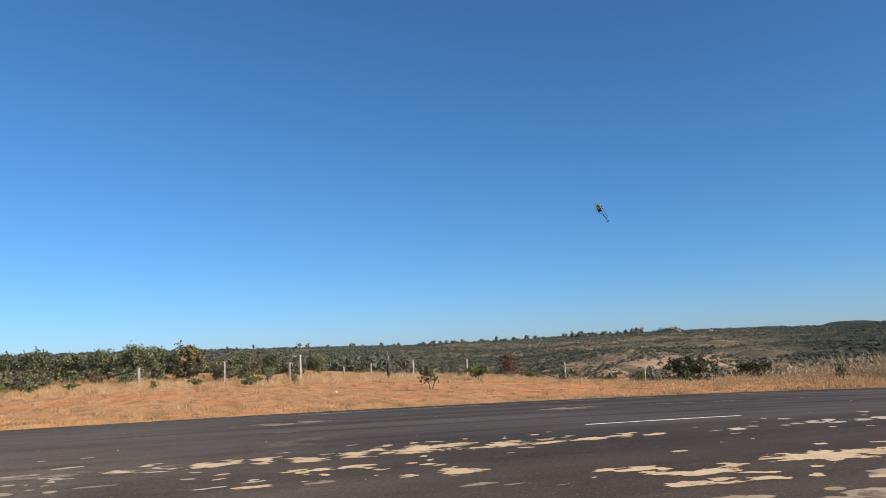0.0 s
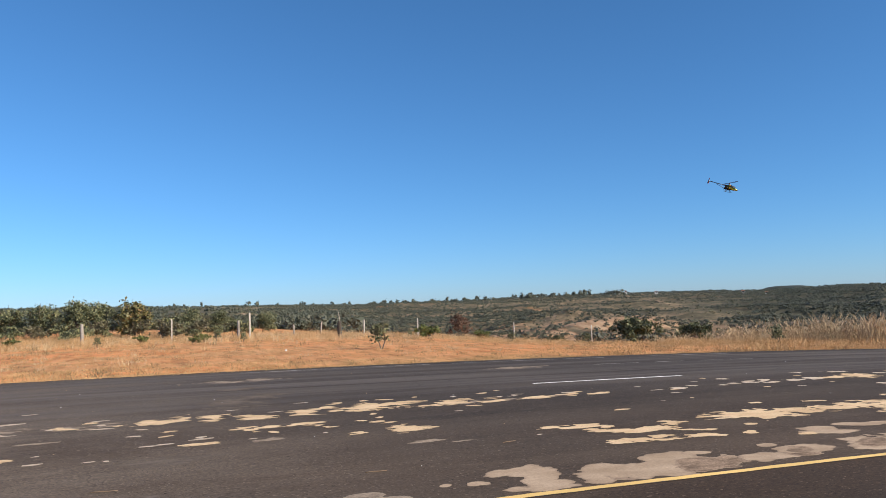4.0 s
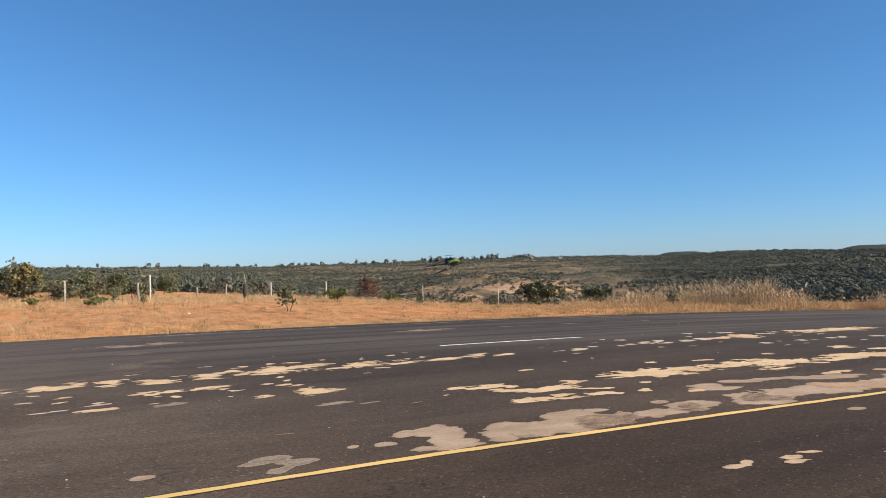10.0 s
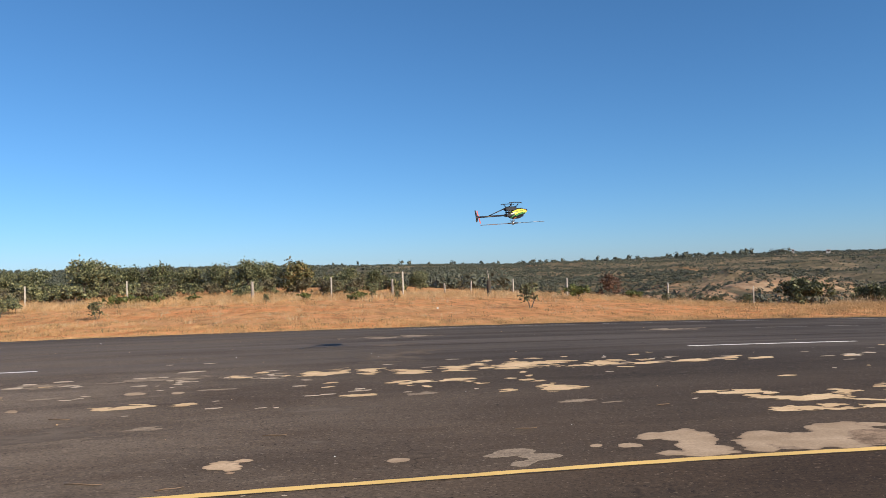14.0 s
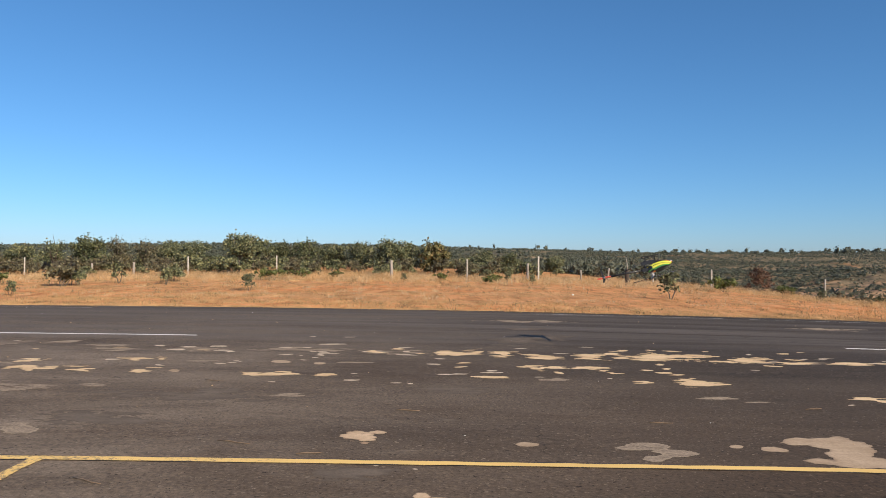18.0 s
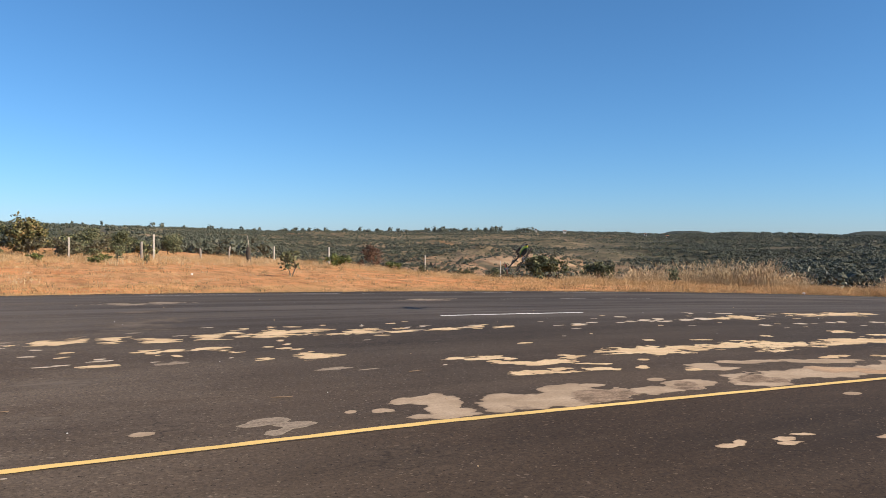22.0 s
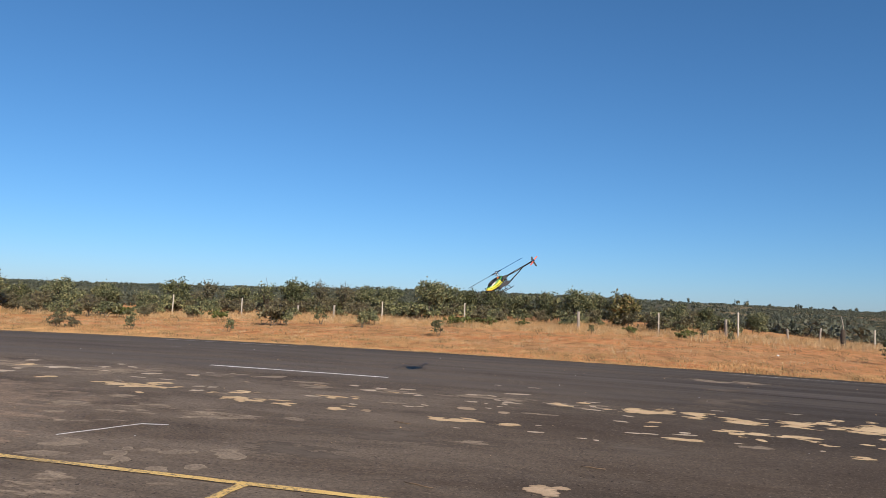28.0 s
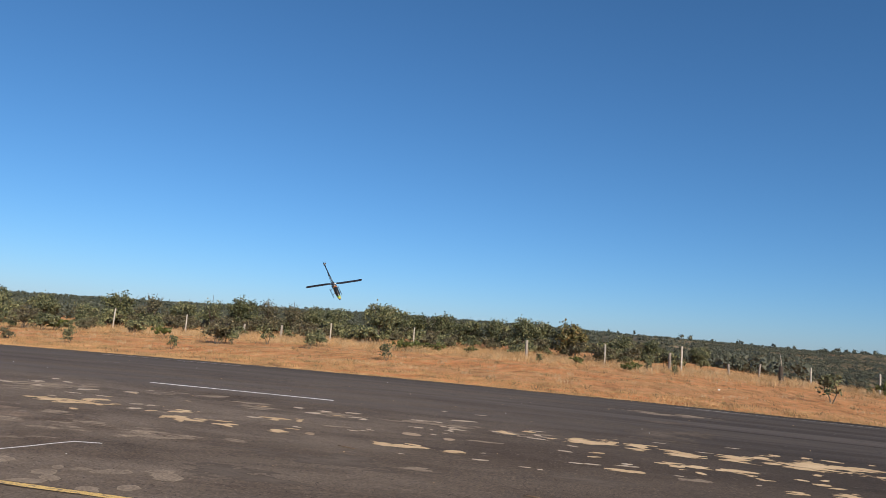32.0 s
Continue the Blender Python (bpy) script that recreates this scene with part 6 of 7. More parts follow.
def blade_mesh(bm, root_r, tip_r, chord, thick, bands=0):
    """A rotor blade along +x with an airfoil section and bands of material 1."""
    n = 14
    prof = [(-0.30, 0.0), (-0.18, 0.5), (0.05, 0.42), (0.4, 0.2), (0.70, 0.0), (0.4, -0.16), (0.05, -0.34), (-0.18, -0.4)]
    rings = []
    for i in range(n + 1):
        k = i / n
        c = chord * (0.55 + 0.45 * min(1, k * 8)) * (1 if k < 0.96 else 0.7)
        rings.append([bm.verts.new((root_r + (tip_r - root_r) * k, -p * c, q * thick)) for p, q in prof])
    for i, (a, b) in enumerate(zip(rings, rings[1:])):
        for k in range(8):
            f = bm.faces.new((a[k], a[(k + 1) % 8], b[(k + 1) % 8], b[k]))
            pale = k >= 4 and (i >= n - 2 or (bands and i in (1, 3, 4, 5, 8, 9, 10)))
            f.material_index = 1 if pale else 0
    bm.faces.new(rings[0][::-1])
    bm.faces.new(rings[-1])


def build_helicopter():
    """A radio-controlled helicopter, nose along +x, mast at the origin, drawn with a 1.52 m rotor and brought to 1.40 m."""
    heli = tagged(new("model_helicopter"), "radio-controlled model helicopter with yellow-green canopy flying aerobatics", "model helicopter")
    bm = bmesh.new()
    loft(bm, [(0.415, -0.092, 0.004, 0.005), (0.408, -0.090, 0.016, 0.018), (0.385, -0.082, 0.034, 0.038), (0.33, -0.066, 0.058, 0.066), (0.26, -0.044, 0.075, 0.094), (0.17, -0.018, 0.085, 0.116), (0.09, 0.000, 0.084, 0.122),
              (0.02, 0.012, 0.074, 0.112), (-0.03, 0.020, 0.062, 0.094), (-0.07, 0.026, 0.050, 0.072), (-0.085, 0.028, 0.042, 0.056)])
    bm.faces.ensure_lookup_table()
    bm.faces[-1].material_index = 1
    bmesh.ops.transform(bm, matrix=Matrix.Diagonal((0.985, 0.76, 0.74, 1)), verts=bm.verts)
    canopy = part("canopy", bm, (M_CANOPY, M_BLACK), heli, "glossy yellow canopy with green, orange and black swooshes")
    bm = bmesh.new()
    loft(bm, [(0.30, 0.028, 0.004, 0.004), (0.27, 0.048, 0.030, 0.024), (0.21, 0.072, 0.042, 0.032), (0.14, 0.094, 0.040, 0.028), (0.08, 0.112, 0.020, 0.014), (0.06, 0.116, 0.006, 0.005)], 14, 2.0)
    bmesh.ops.transform(bm, matrix=Matrix.Diagonal((0.985, 0.76, 0.74, 1)), verts=bm.verts)
    part("windscreen", bm, M_CARBON, canopy, "dark tinted windscreen")
    bm = bmesh.new()
    for s in (-1, 1):
        box(bm, -0.17, 0.10, s * 0.036 - 0.002, s * 0.036 + 0.002, -0.13, -0.075, 0.0015)
        box(bm, -0.17, 0.06, s * 0.036 - 0.002, s * 0.036 + 0.002, -0.01, 0.045, 0.0015)
        box(bm, -0.13, -0.10, s * 0.036 - 0.002, s * 0.036 + 0.002, -0.075, -0.01)
        box(bm, 0.0, 0.04, s * 0.036 - 0.002, s * 0.036 + 0.002, -0.075, -0.01)
    box(bm, -0.13, 0.10, -0.034, 0.034, -0.140, -0.131)
    box(bm, -0.175, -0.12, -0.03, 0.03, -0.01, 0.040, 0.004)
    part("frame", bm, M_CARBON, heli, "black carbon side frames", smooth=False)
    bm = bmesh.new()
    tube(bm, [(-0.06, 0, -0.145), (-0.06, 0, -0.06)], 0.030, 14)
    part("motor", bm, M_ALLOY, heli, "round electric motor")
    bm = bmesh.new()
    tube(bm, [(-0.075, 0, -0.045), (-0.075, 0, -0.030)], 0.072, 24)
    part("main_gear", bm, M_BLACK, heli)
    bm = bmesh.new()
    box(bm, 0.08, 0.27, -0.03, 0.03, -0.115, -0.05, 0.006)
    part("battery", bm, M_BLACK, heli)
    bm = bmesh.new()
    tube(bm, [(-0.10, 0, 0.015), (-0.87, 0, 0.030)], [0.017, 0.0155], 12)
    part("tail_boom", bm, M_CARBON, heli, "slim black tail boom")
    for s in (-1, 1):
        bm = bmesh.new()
        tube(bm, [(-0.13, s * 0.035, -0.13), (-0.58, s * 0.012, 0.010)], 0.006, 6)
        part("boom_strut", bm, M_CARBON, heli)
    bm = bmesh.new()
    prof = [(-0.83, 0.02), (-0.875, 0.115), (-0.905, 0.12), (-0.895, 0.03), (-0.915, -0.10), (-0.89, -0.105), (-0.855, 0.0)]
    lo = [bm.verts.new((x, -0.003 - 0.012, z)) for x, z in prof]
    hi = [bm.verts.new((x, 0.003 - 0.012, z)) for x, z in prof]
    bm.faces.new(lo)
    bm.faces.new(hi[::-1])
    for k in range(len(prof)):
        bm.faces.new((lo[k], lo[(k + 1) % len(prof)], hi[(k + 1) % len(prof)], hi[k]))
    part("tail_fin", bm, M_BLACK, heli, "swept black vertical fin", smooth=False)
    bm = bmesh.new()
    box(bm, -0.90, -0.835, -0.022, 0.022, 0.008, 0.052, 0.006)
    part("tail_gearbox", bm, M_ALLOY, heli)
    for s in (-1, 1):
        bm = bmesh.new()
        pts = [(-0.155, s * 0.118, -0.206), (-0.13, s * 0.118, -0.214), (0.12, s * 0.118, -0.214), (0.155, s * 0.118, -0.208), (0.18, s * 0.118, -0.194)]
        tube(bm, pts, 0.0075, 8)
        part("skid", bm, M_BLACK, heli, "thin black landing skid")
    for x in (-0.085, 0.085):
        bm = bmesh.new()
        pts = [(x, -0.118, -0.213), (x, -0.108, -0.185), (x, -0.062, -0.150), (x, 0.0, -0.143), (x, 0.062, -0.150), (x, 0.108, -0.185), (x, 0.118, -0.213)]
        tube(bm, pts, 0.008, 6)
        part("skid_bow", bm, M_BLACK, heli)
    bm = bmesh.new()
    tube(bm, [(0, 0, 0.02), (0, 0, 0.185)], 0.006, 10)
    part("mast", bm, M_ALLOY, heli)
    bm = bmesh.new()
    tube(bm, [(0, 0, 0.125), (0, 0, 0.139)], [0.042, 0.040], 16)
    part("swashplate", bm, M_ALLOY, heli)
    for a in (0, 120, 240):
        bm = bmesh.new()
        c, s = math.cos(radians(a)), math.sin(radians(a))
        tube(bm, [(0.045 * c, 0.045 * s, 0.02), (0.042 * c, 0.042 * s, 0.132)], 0.003, 5)
        part("servo_rod", bm, M_ALLOY, heli)
    # main rotor
    bm = bmesh.new()
    box(bm, -0.075, 0.075, -0.016, 0.016, -0.014, 0.014, 0.004)
    tube(bm, [(0, 0, -0.03), (0, 0, 0.03)], 0.018, 12)
    rotor = part("main_rotor", bm, M_ALLOY, heli, "alloy rotor head with two long blades")
    for turn in (0, 180):
        m = Matrix.Rotation(radians(turn), 4, "Z")
        bm = bmesh.new()
        blade_mesh(bm, 0.085, 0.76, 0.070, 0.0115, 1)
        bmesh.ops.transform(bm, matrix=m, verts=bm.verts)
        part("rotor_blade", bm, (M_GLOSS, M_BLADE_WHITE), rotor, "black carbon blade with broad white bands underneath", smooth=False)
        bm = bmesh.new()
        box(bm, 0.05, 0.12, -0.019, 0.019, -0.011, 0.011, 0.004)
        bmesh.ops.transform(bm, matrix=m, verts=bm.verts)
        part("blade_grip", bm, M_BLACK, rotor, smooth=False)
    rotor.matrix_basis = pose(0, 0, 0.161)
    # tail rotor on the port side
    bm = bmesh.new()
    tube(bm, [(0, -0.02, 0), (0, 0.02, 0)], 0.012, 10)
    tail_rotor = part("tail_rotor", bm, M_ALLOY, heli, "small tail rotor with fluorescent red blades")
    for turn in (0, 180):
        bm = bmesh.new()
        blade_mesh(bm, 0.018, 0.125, 0.026, 0.005)
        for f in bm.faces:
            f.material_index = 0
        bmesh.ops.transform(bm, matrix=Matrix.Rotation(radians(turn), 4, "Y") @ Matrix.Rotation(radians(90), 4, "X"), verts=bm.verts)
        part("tail_blade", bm, M_RED_BLADE, tail_rotor, "red plastic tail blade", smooth=False)
    tail_rotor.matrix_basis = pose(-0.80, 0.032, 0.028)
    for ob in heli.children_recursive:
        ob.data.transform(Matrix.Scale(HELI_SIZE, 4))
    return heli, rotor, tail_rotor


helicopter, main_rotor, tail_rotor = build_helicopter()

# seconds, place, turn
HELI = (
    (0, 21.09, 35.64, 8.87, -38, -61, 168),
    (0.2, 22.71, 34.61, 8.44, -60, -60, -170),
    (0.4, 24.25, 33.57, 7.52, -109, -65, -165),
    (0.6, 25.62, 32.63, 6.15, -114, -67, -131),
    (0.8, 26.55, 31.91, 4.69, -161, -58, -80),
    (1, 27.03, 31.45, 3.29, 164, -40, -42),
    (1.2, 26.77, 31.13, 2.46, 165, -19, -36),
    (1.3, 26.55, 31.14, 2.30, 173, -18, -86),
    (1.4, 26.28, 31.17, 2.33, 177, -13, -133),
    (1.5, 25.94, 31.12, 2.57, -169, -16, -177),
    (1.6, 25.62, 31.03, 2.97, -156, -9, 141),
    (1.667, 25.48, 30.94, 3.36, -133, 15, 96),
    (1.733, 25.37, 30.83, 3.79, -126, 45, 52),
    (1.8, 25.30, 30.70, 4.20, -166, 59, -31),
    (1.9, 25.24, 30.44, 4.70, 124, 19, -80),
    (2, 25.25, 30.15, 5.13, 87, -31, -64),
    (2.1, 25.31, 29.84, 5.53, 123, -74, -105),
    (2.2, 25.42, 29.50, 5.84, -138, -49, 151),
    (2.3, 25.56, 29.16, 5.95, -93, 1, 112),
    (2.4, 25.70, 28.84, 5.98, -53, 59, 128),
    (2.5, 25.82, 28.56, 5.91, -129, 83, 31),
    (2.6, 25.58, 28.22, 5.91, -86, 47, 74),
    (2.7, 25.34, 27.87, 5.92, -80, 8, 73),
    (2.8, 25.10, 27.53, 5.93, -70, -29, 63),
    (2.9, 24.84, 27.19, 5.93, -38, -59, 27),
    (3, 24.60, 26.84, 5.95, 28, -54, -47),
    (3.1, 24.35, 26.50, 5.95, 48, -24, -80),
    (3.2, 24.09, 26.16, 5.97, 46, 7, -103),
    (3.3, 23.85, 25.82, 5.98, 27, 30, -135),
    (3.4, 23.58, 25.47, 5.99, -4, 34, 179),
    (3.5, 23.33, 25.12, 6.00, -24, 17, 140),
    (3.6, 23.07, 24.78, 6.02, -25, -6, 108),
    (3.7, 22.82, 24.44, 6.02, -10, -22, 72),
    (3.8, 22.56, 24.09, 6.03, 13, -21, 31),
    (3.9, 22.31, 23.73, 6.04, 26, -3, -5),
    (4, 22.04, 23.38, 6.05, 24, 20, -36),
    (4.1, 21.79, 23.03, 6.06, 1, 36, -77),
    (4.2, 21.54, 22.67, 6.08, -31, 30, -123),
    (4.3, 21.29, 22.31, 6.08, -48, 5, -154),
    (4.4, 21.04, 21.94, 6.10, -50, -27, -176),
    (4.5, 20.79, 21.58, 6.10, -28, -57, 150),
    (4.6, 20.58, 21.09, 6.12, 175, -73, -59),
    (4.7, 20.41, 20.50, 6.11, 163, -25, -49),
    (4.8, 20.30, 19.99, 6.00, 168, 34, -83),
    (4.9, 20.07, 19.44, 5.73, -177, 33, -158),
    (5, 19.87, 18.97, 5.41, -165, 39, 126),
    (5.1, 19.87, 18.73, 5.06, -147, 5, 173),
    (5.2, 19.91, 18.58, 4.68, -160, -36, -150),
    (5.3, 19.85, 18.34, 4.29, 175, -23, -94),
    (5.4, 19.77, 18.13, 3.88, 174, -2, -48),
    (5.5, 19.68, 18.11, 3.55, 158, 23, -116),
    (5.55, 19.63, 18.02, 3.39, -177, 20, -147),
    (5.6, 19.57, 17.93, 3.25, -153, 28, -177),
    (5.8, 19.18, 17.76, 2.71, 174, 5, 160),
    (5.9, 18.92, 17.73, 2.55, -179, -2, -125),
    (6, 18.60, 17.72, 2.46, 176, -12, -51),
    (6.1, 18.22, 17.70, 2.46, 174, -3, -28),
    (6.2, 17.84, 17.63, 2.53, 179, 2, 43),
    (6.3, 17.51, 17.65, 2.68, -173, 4, 89),
    (6.4, 17.18, 17.71, 2.85, -166, 2, 136),
    (6.467, 16.93, 17.75, 3.02, 161, -8, 180),
    (6.533, 16.66, 17.80, 3.21, 130, 9, -138),
    (6.6, 16.38, 17.83, 3.40, 115, 40, -102),
    (6.7, 15.92, 17.85, 3.64, 163, 6, -62),
    (6.8, 15.45, 17.84, 3.87, -167, -42, -44),
    (6.9, 15.05, 17.77, 4.08, 128, -70, 65),
    (7, 14.68, 17.77, 4.23, 102, -26, 134),
    (7.1, 14.41, 18.04, 4.30, 97, 24, 123),
    (7.2, 14.16, 18.37, 4.26, 82, 73, 110),
    (7.3, 13.92, 18.69, 4.07, 17, 41, 10),
    (7.4, 13.71, 18.96, 3.78, 32, 3, -36),
    (7.5, 13.55, 19.15, 3.40, 39, -23, 8),
    (7.6, 13.40, 19.34, 2.99, 21, -45, 65),
    (7.7, 13.25, 19.59, 2.65, -10, -18, 114),
    (7.8, 13.09, 19.85, 2.33, -12, 19, 147),
    (7.9, 12.85, 20.05, 2.04, -8, 16, 86),
    (8, 12.61, 20.24, 1.81, -6, 17, 24),
    (8.1, 12.42, 20.44, 1.69, -11, 9, -49),
    (8.2, 12.25, 20.63, 1.66, -5, 3, -120),
    (8.3, 12.02, 20.67, 1.66, -9, -11, -164),
    (8.4, 11.84, 20.66, 1.73, 0, -24, 151),
    (8.5, 11.74, 20.60, 1.99, 2, -21, 101),
    (8.6, 11.75, 20.50, 2.30, 2, -18, 52),
    (8.7, 11.91, 20.41, 2.63, 28, 17, 13),
    (8.8, 12.13, 20.29, 2.90, 30, 63, -24),
    (8.9, 12.39, 20.18, 3.02, -78, 55, -137),
    (9, 12.58, 20.03, 3.03, -93, 8, -161),
    (9.1, 12.59, 19.77, 2.92, -98, -42, -138),
    (9.2, 12.52, 19.49, 2.73, 178, -69, -41),
    (9.3, 12.47, 19.36, 2.56, 162, -15, -66),
    (9.4, 12.38, 19.24, 2.35, 124, 23, -106),
    (9.5, 12.26, 19.01, 2.04, 151, 7, -159),
    (9.6, 12.07, 18.83, 1.74, 180, 18, 148),
    (9.7, 11.74, 18.86, 1.54, -176, 13, -166),
    (9.8, 11.34, 18.92, 1.44, 178, 4, -120),
    (10, 10.57, 18.83, 1.71, 158, -4, -57),
    (10.1, 10.10, 18.62, 1.96, 163, -14, -130),
    (10.2, 9.61, 18.37, 2.28, 178, -19, 154),
    (10.3, 9.17, 18.17, 2.73, -149, 14, 169),
    (10.4, 8.76, 17.94, 3.18, -108, 33, -159),
    (10.47, 8.46, 17.74, 3.45, -109, 62, 152),
    (10.53, 8.17, 17.50, 3.69, -179, 67, 37),
    (10.6, 7.96, 17.30, 3.89, 171, 38, -20),
    (10.67, 7.86, 17.16, 4.04, 122, 13, -62),
    (10.73, 7.85, 17.07, 4.12, 94, -31, -80),
    (10.8, 7.82, 16.96, 4.17, 52, -77, -67),
    (10.9, 7.83, 16.73, 4.21, -100, -53, 105),
    (11, 7.81, 16.53, 4.17, -91, -8, 125),
    (11.1, 7.74, 16.51, 4.08, -61, 38, 154),
    (11.2, 7.61, 16.45, 3.90, 14, 50, -131),
    (11.3, 7.41, 16.16, 3.56, 37, 17, -73),
    (11.4, 7.17, 15.82, 3.18, 22, -16, -26),
    (11.5, 6.91, 15.48, 2.86, 14, -25, 20),
    (11.6, 6.60, 15.18, 2.59, 1, -25, 68),
    (11.7, 6.26, 14.99, 2.39, -12, -9, 115),
    (11.8, 5.87, 14.80, 2.23, -10, 10, 157),
    (11.9, 5.44, 14.50, 2.16, -9, -2, 102),
    (12, 5.01, 14.22, 2.16, 0, -6, 44),
    (12.2, 4.30, 14.11, 2.38, 12, 10, -19),
    (12.3, 4.02, 13.99, 2.56, -12, 15, -91),
    (12.4, 3.78, 13.84, 2.78, -23, -5, -160),
    (12.6, 3.54, 13.42, 3.37, -84, -37, -111),
    (12.7, 3.57, 13.19, 3.62, -89, 4, -98),
    (12.8, 3.64, 12.91, 3.77, -82, 46, -84),
    (12.9, 3.70, 12.54, 3.79, 84, 76, 76),
    (13, 3.79, 12.24, 3.71, 101, 19, 84),
    (13.1, 3.99, 12.18, 3.57, 113, -36, 58),
    (13.2, 4.18, 12.21, 3.37, -166, -58, -34),
    (13.3, 4.31, 12.25, 3.16, -145, -26, -79),
    (13.4, 4.40, 12.26, 2.90, -152, 9, -107),
    (13.5, 4.36, 12.24, 2.59, -158, 36, -154),
    (13.6, 4.21, 12.34, 2.58, -149, 14, -120),
    (13.7, 4.06, 12.43, 2.57, -154, -5, -88),
    (13.8, 3.92, 12.53, 2.57, -167, -14, -51),
    (13.9, 3.78, 12.63, 2.57, -180, -12, -12),
    (14, 3.62, 12.74, 2.57, 177, -3, 26),
    (14.1, 3.47, 12.84, 2.57, -177, 3, 63),
    (14.2, 3.32, 12.94, 2.57, -169, -1, 100),
    (14.3, 3.16, 13.05, 2.58, -166, -13, 136),
    (14.4, 3.00, 13.15, 2.59, -176, -26, 174),
    (14.5, 2.86, 13.26, 2.60, 162, -29, -143),
    (14.6, 2.70, 13.36, 2.59, 141, -15, -105),
    (14.7, 2.55, 13.47, 2.60, 132, 10, -77),
    (14.8, 2.40, 13.58, 2.60, 137, 40, -51),
    (14.9, 2.26, 13.68, 2.60, 176, 63, 0),
    (15, 2.11, 13.79, 2.61, -121, 51, 71),
    (15.1, 1.96, 13.89, 2.61, -102, 18, 93),
    (15.2, 1.82, 13.99, 2.60, -94, -19, 99),
    (15.3, 1.68, 14.08, 2.58, -84, -57, 94),
    (15.4, 1.55, 14.19, 2.56, 22, -79, -12),
    (15.5, 1.43, 14.28, 2.54, 64, -45, -59),
    (15.6, 1.49, 14.29, 2.32, -2, -51, 48),
    (15.7, 1.66, 14.31, 2.00, -14, -9, 108),
    (15.75, 1.66, 14.43, 1.90, -13, 13, 156),
    (15.8, 1.60, 14.56, 1.79, 6, 27, -151),
    (15.9, 1.44, 14.62, 1.43, -10, 7, 145),
    (16, 1.25, 14.59, 1.10, 1, -16, 84),
    (16.1, 1.02, 14.52, 0.89, 1, -9, 40),
    (16.2, 0.80, 14.37, 0.83, -3, -4, -3),
    (16.3, 0.60, 14.17, 0.98, -5, -10, 59),
    (16.4, 0.43, 13.98, 1.25, -11, -11, 123),
    (16.5, 0.30, 13.88, 1.58, -25, -34, 178),
    (16.6, 0.24, 13.77, 1.96, -57, -34, -114),
    (16.7, 0.32, 13.55, 2.33, -51, 2, -88),
    (16.8, 0.49, 13.30, 2.67, -20, 32, -54),
    (17, 1.03, 12.80, 3.09, -103, 50, -118),
    (17.1, 1.38, 12.75, 3.13, -91, 6, -94),
    (17.2, 1.77, 12.75, 3.09, -94, -42, -83),
    (17.3, 2.11, 12.64, 2.98, 175, -57, 12),
    (17.4, 2.45, 12.54, 2.81, 139, -12, 61),
    (17.5, 2.81, 12.54, 2.60, 147, 21, 104),
    (17.6, 3.11, 12.56, 2.35, -178, 35, 164),
    (17.7, 3.26, 12.48, 2.08, 171, 24, 122),
    (17.8, 3.36, 12.43, 1.82, 171, 9, 92),
    (17.9, 3.45, 12.50, 1.60, 168, -3, 41),
    (18, 3.52, 12.59, 1.43, 174, -11, -10),
    (18.1, 3.58, 12.64, 1.30, -175, -6, -67),
    (18.2, 3.62, 12.67, 1.20, -174, 4, -121),
    (18.4, 3.48, 12.77, 1.04, -177, 0, -154),
    (18.5, 3.42, 12.79, 0.98, 179, 0, -85),
    (18.6, 3.34, 12.79, 0.94, 177, 3, -15),
    (18.7, 3.29, 12.74, 0.96, 176, 6, 27),
    (18.8, 3.27, 12.71, 1.03, 176, 6, 65),
    (18.9, 3.26, 12.78, 1.12, -178, -1, 104),
    (19, 3.30, 12.87, 1.28, -178, -11, 142),
    (19.1, 3.39, 12.95, 1.52, -150, 3, 97),
    (19.2, 3.58, 13.05, 1.78, -138, 29, 57),
    (19.3, 3.92, 13.22, 1.99, -178, 47, -9),
    (19.4, 4.38, 13.38, 2.14, 145, 23, -74),
    (19.5, 4.91, 13.40, 2.21, 109, -29, -91),
    (19.6, 5.46, 13.41, 2.19, 21, -73, -31),
    (19.7, 6.00, 13.45, 2.11, -46, -42, 69),
    (19.8, 6.47, 13.55, 1.96, -37, -2, 105),
    (19.9, 6.82, 13.85, 1.79, -22, 31, 150),
    (20, 7.09, 14.15, 1.61, 19, 34, -145),
    (20.1, 7.28, 14.21, 1.43, 15, 10, -110),
    (20.2, 7.43, 14.20, 1.27, 0, -5, -73),
    (20.3, 7.53, 14.12, 1.13, -5, -1, -6),
    (20.4, 7.64, 14.10, 1.02, -1, 9, 61),
    (20.5, 7.85, 14.27, 0.97, 4, 5, 122),
    (20.6, 8.03, 14.49, 1.00, 2, -2, -178),
    (20.7, 8.09, 14.57, 1.16, 3, -1, 113),
    (20.8, 8.17, 14.65, 1.41, 3, 0, 45),
    (20.9, 8.46, 14.81, 1.69, 14, 28, -5),
    (21, 8.79, 14.89, 1.95, -7, 52, -72),
    (21.1, 8.99, 14.75, 2.09, -38, 22, -122),
    (21.2, 9.15, 14.50, 2.15, -37, -16, -152),
    (21.3, 9.32, 14.32, 2.19, -78, -33, -133),
    (21.4, 9.46, 14.12, 2.17, -126, -32, -101),
    (21.47, 9.50, 13.95, 2.11, 160, -60, -24),
    (21.53, 9.54, 13.78, 2.01, 107, -20, 33),
    (21.6, 9.55, 13.66, 1.92, 97, 34, 51),
    (21.7, 9.60, 13.61, 1.75, 158, 48, 136),
    (21.8, 9.62, 13.63, 1.58, -176, 7, -167),
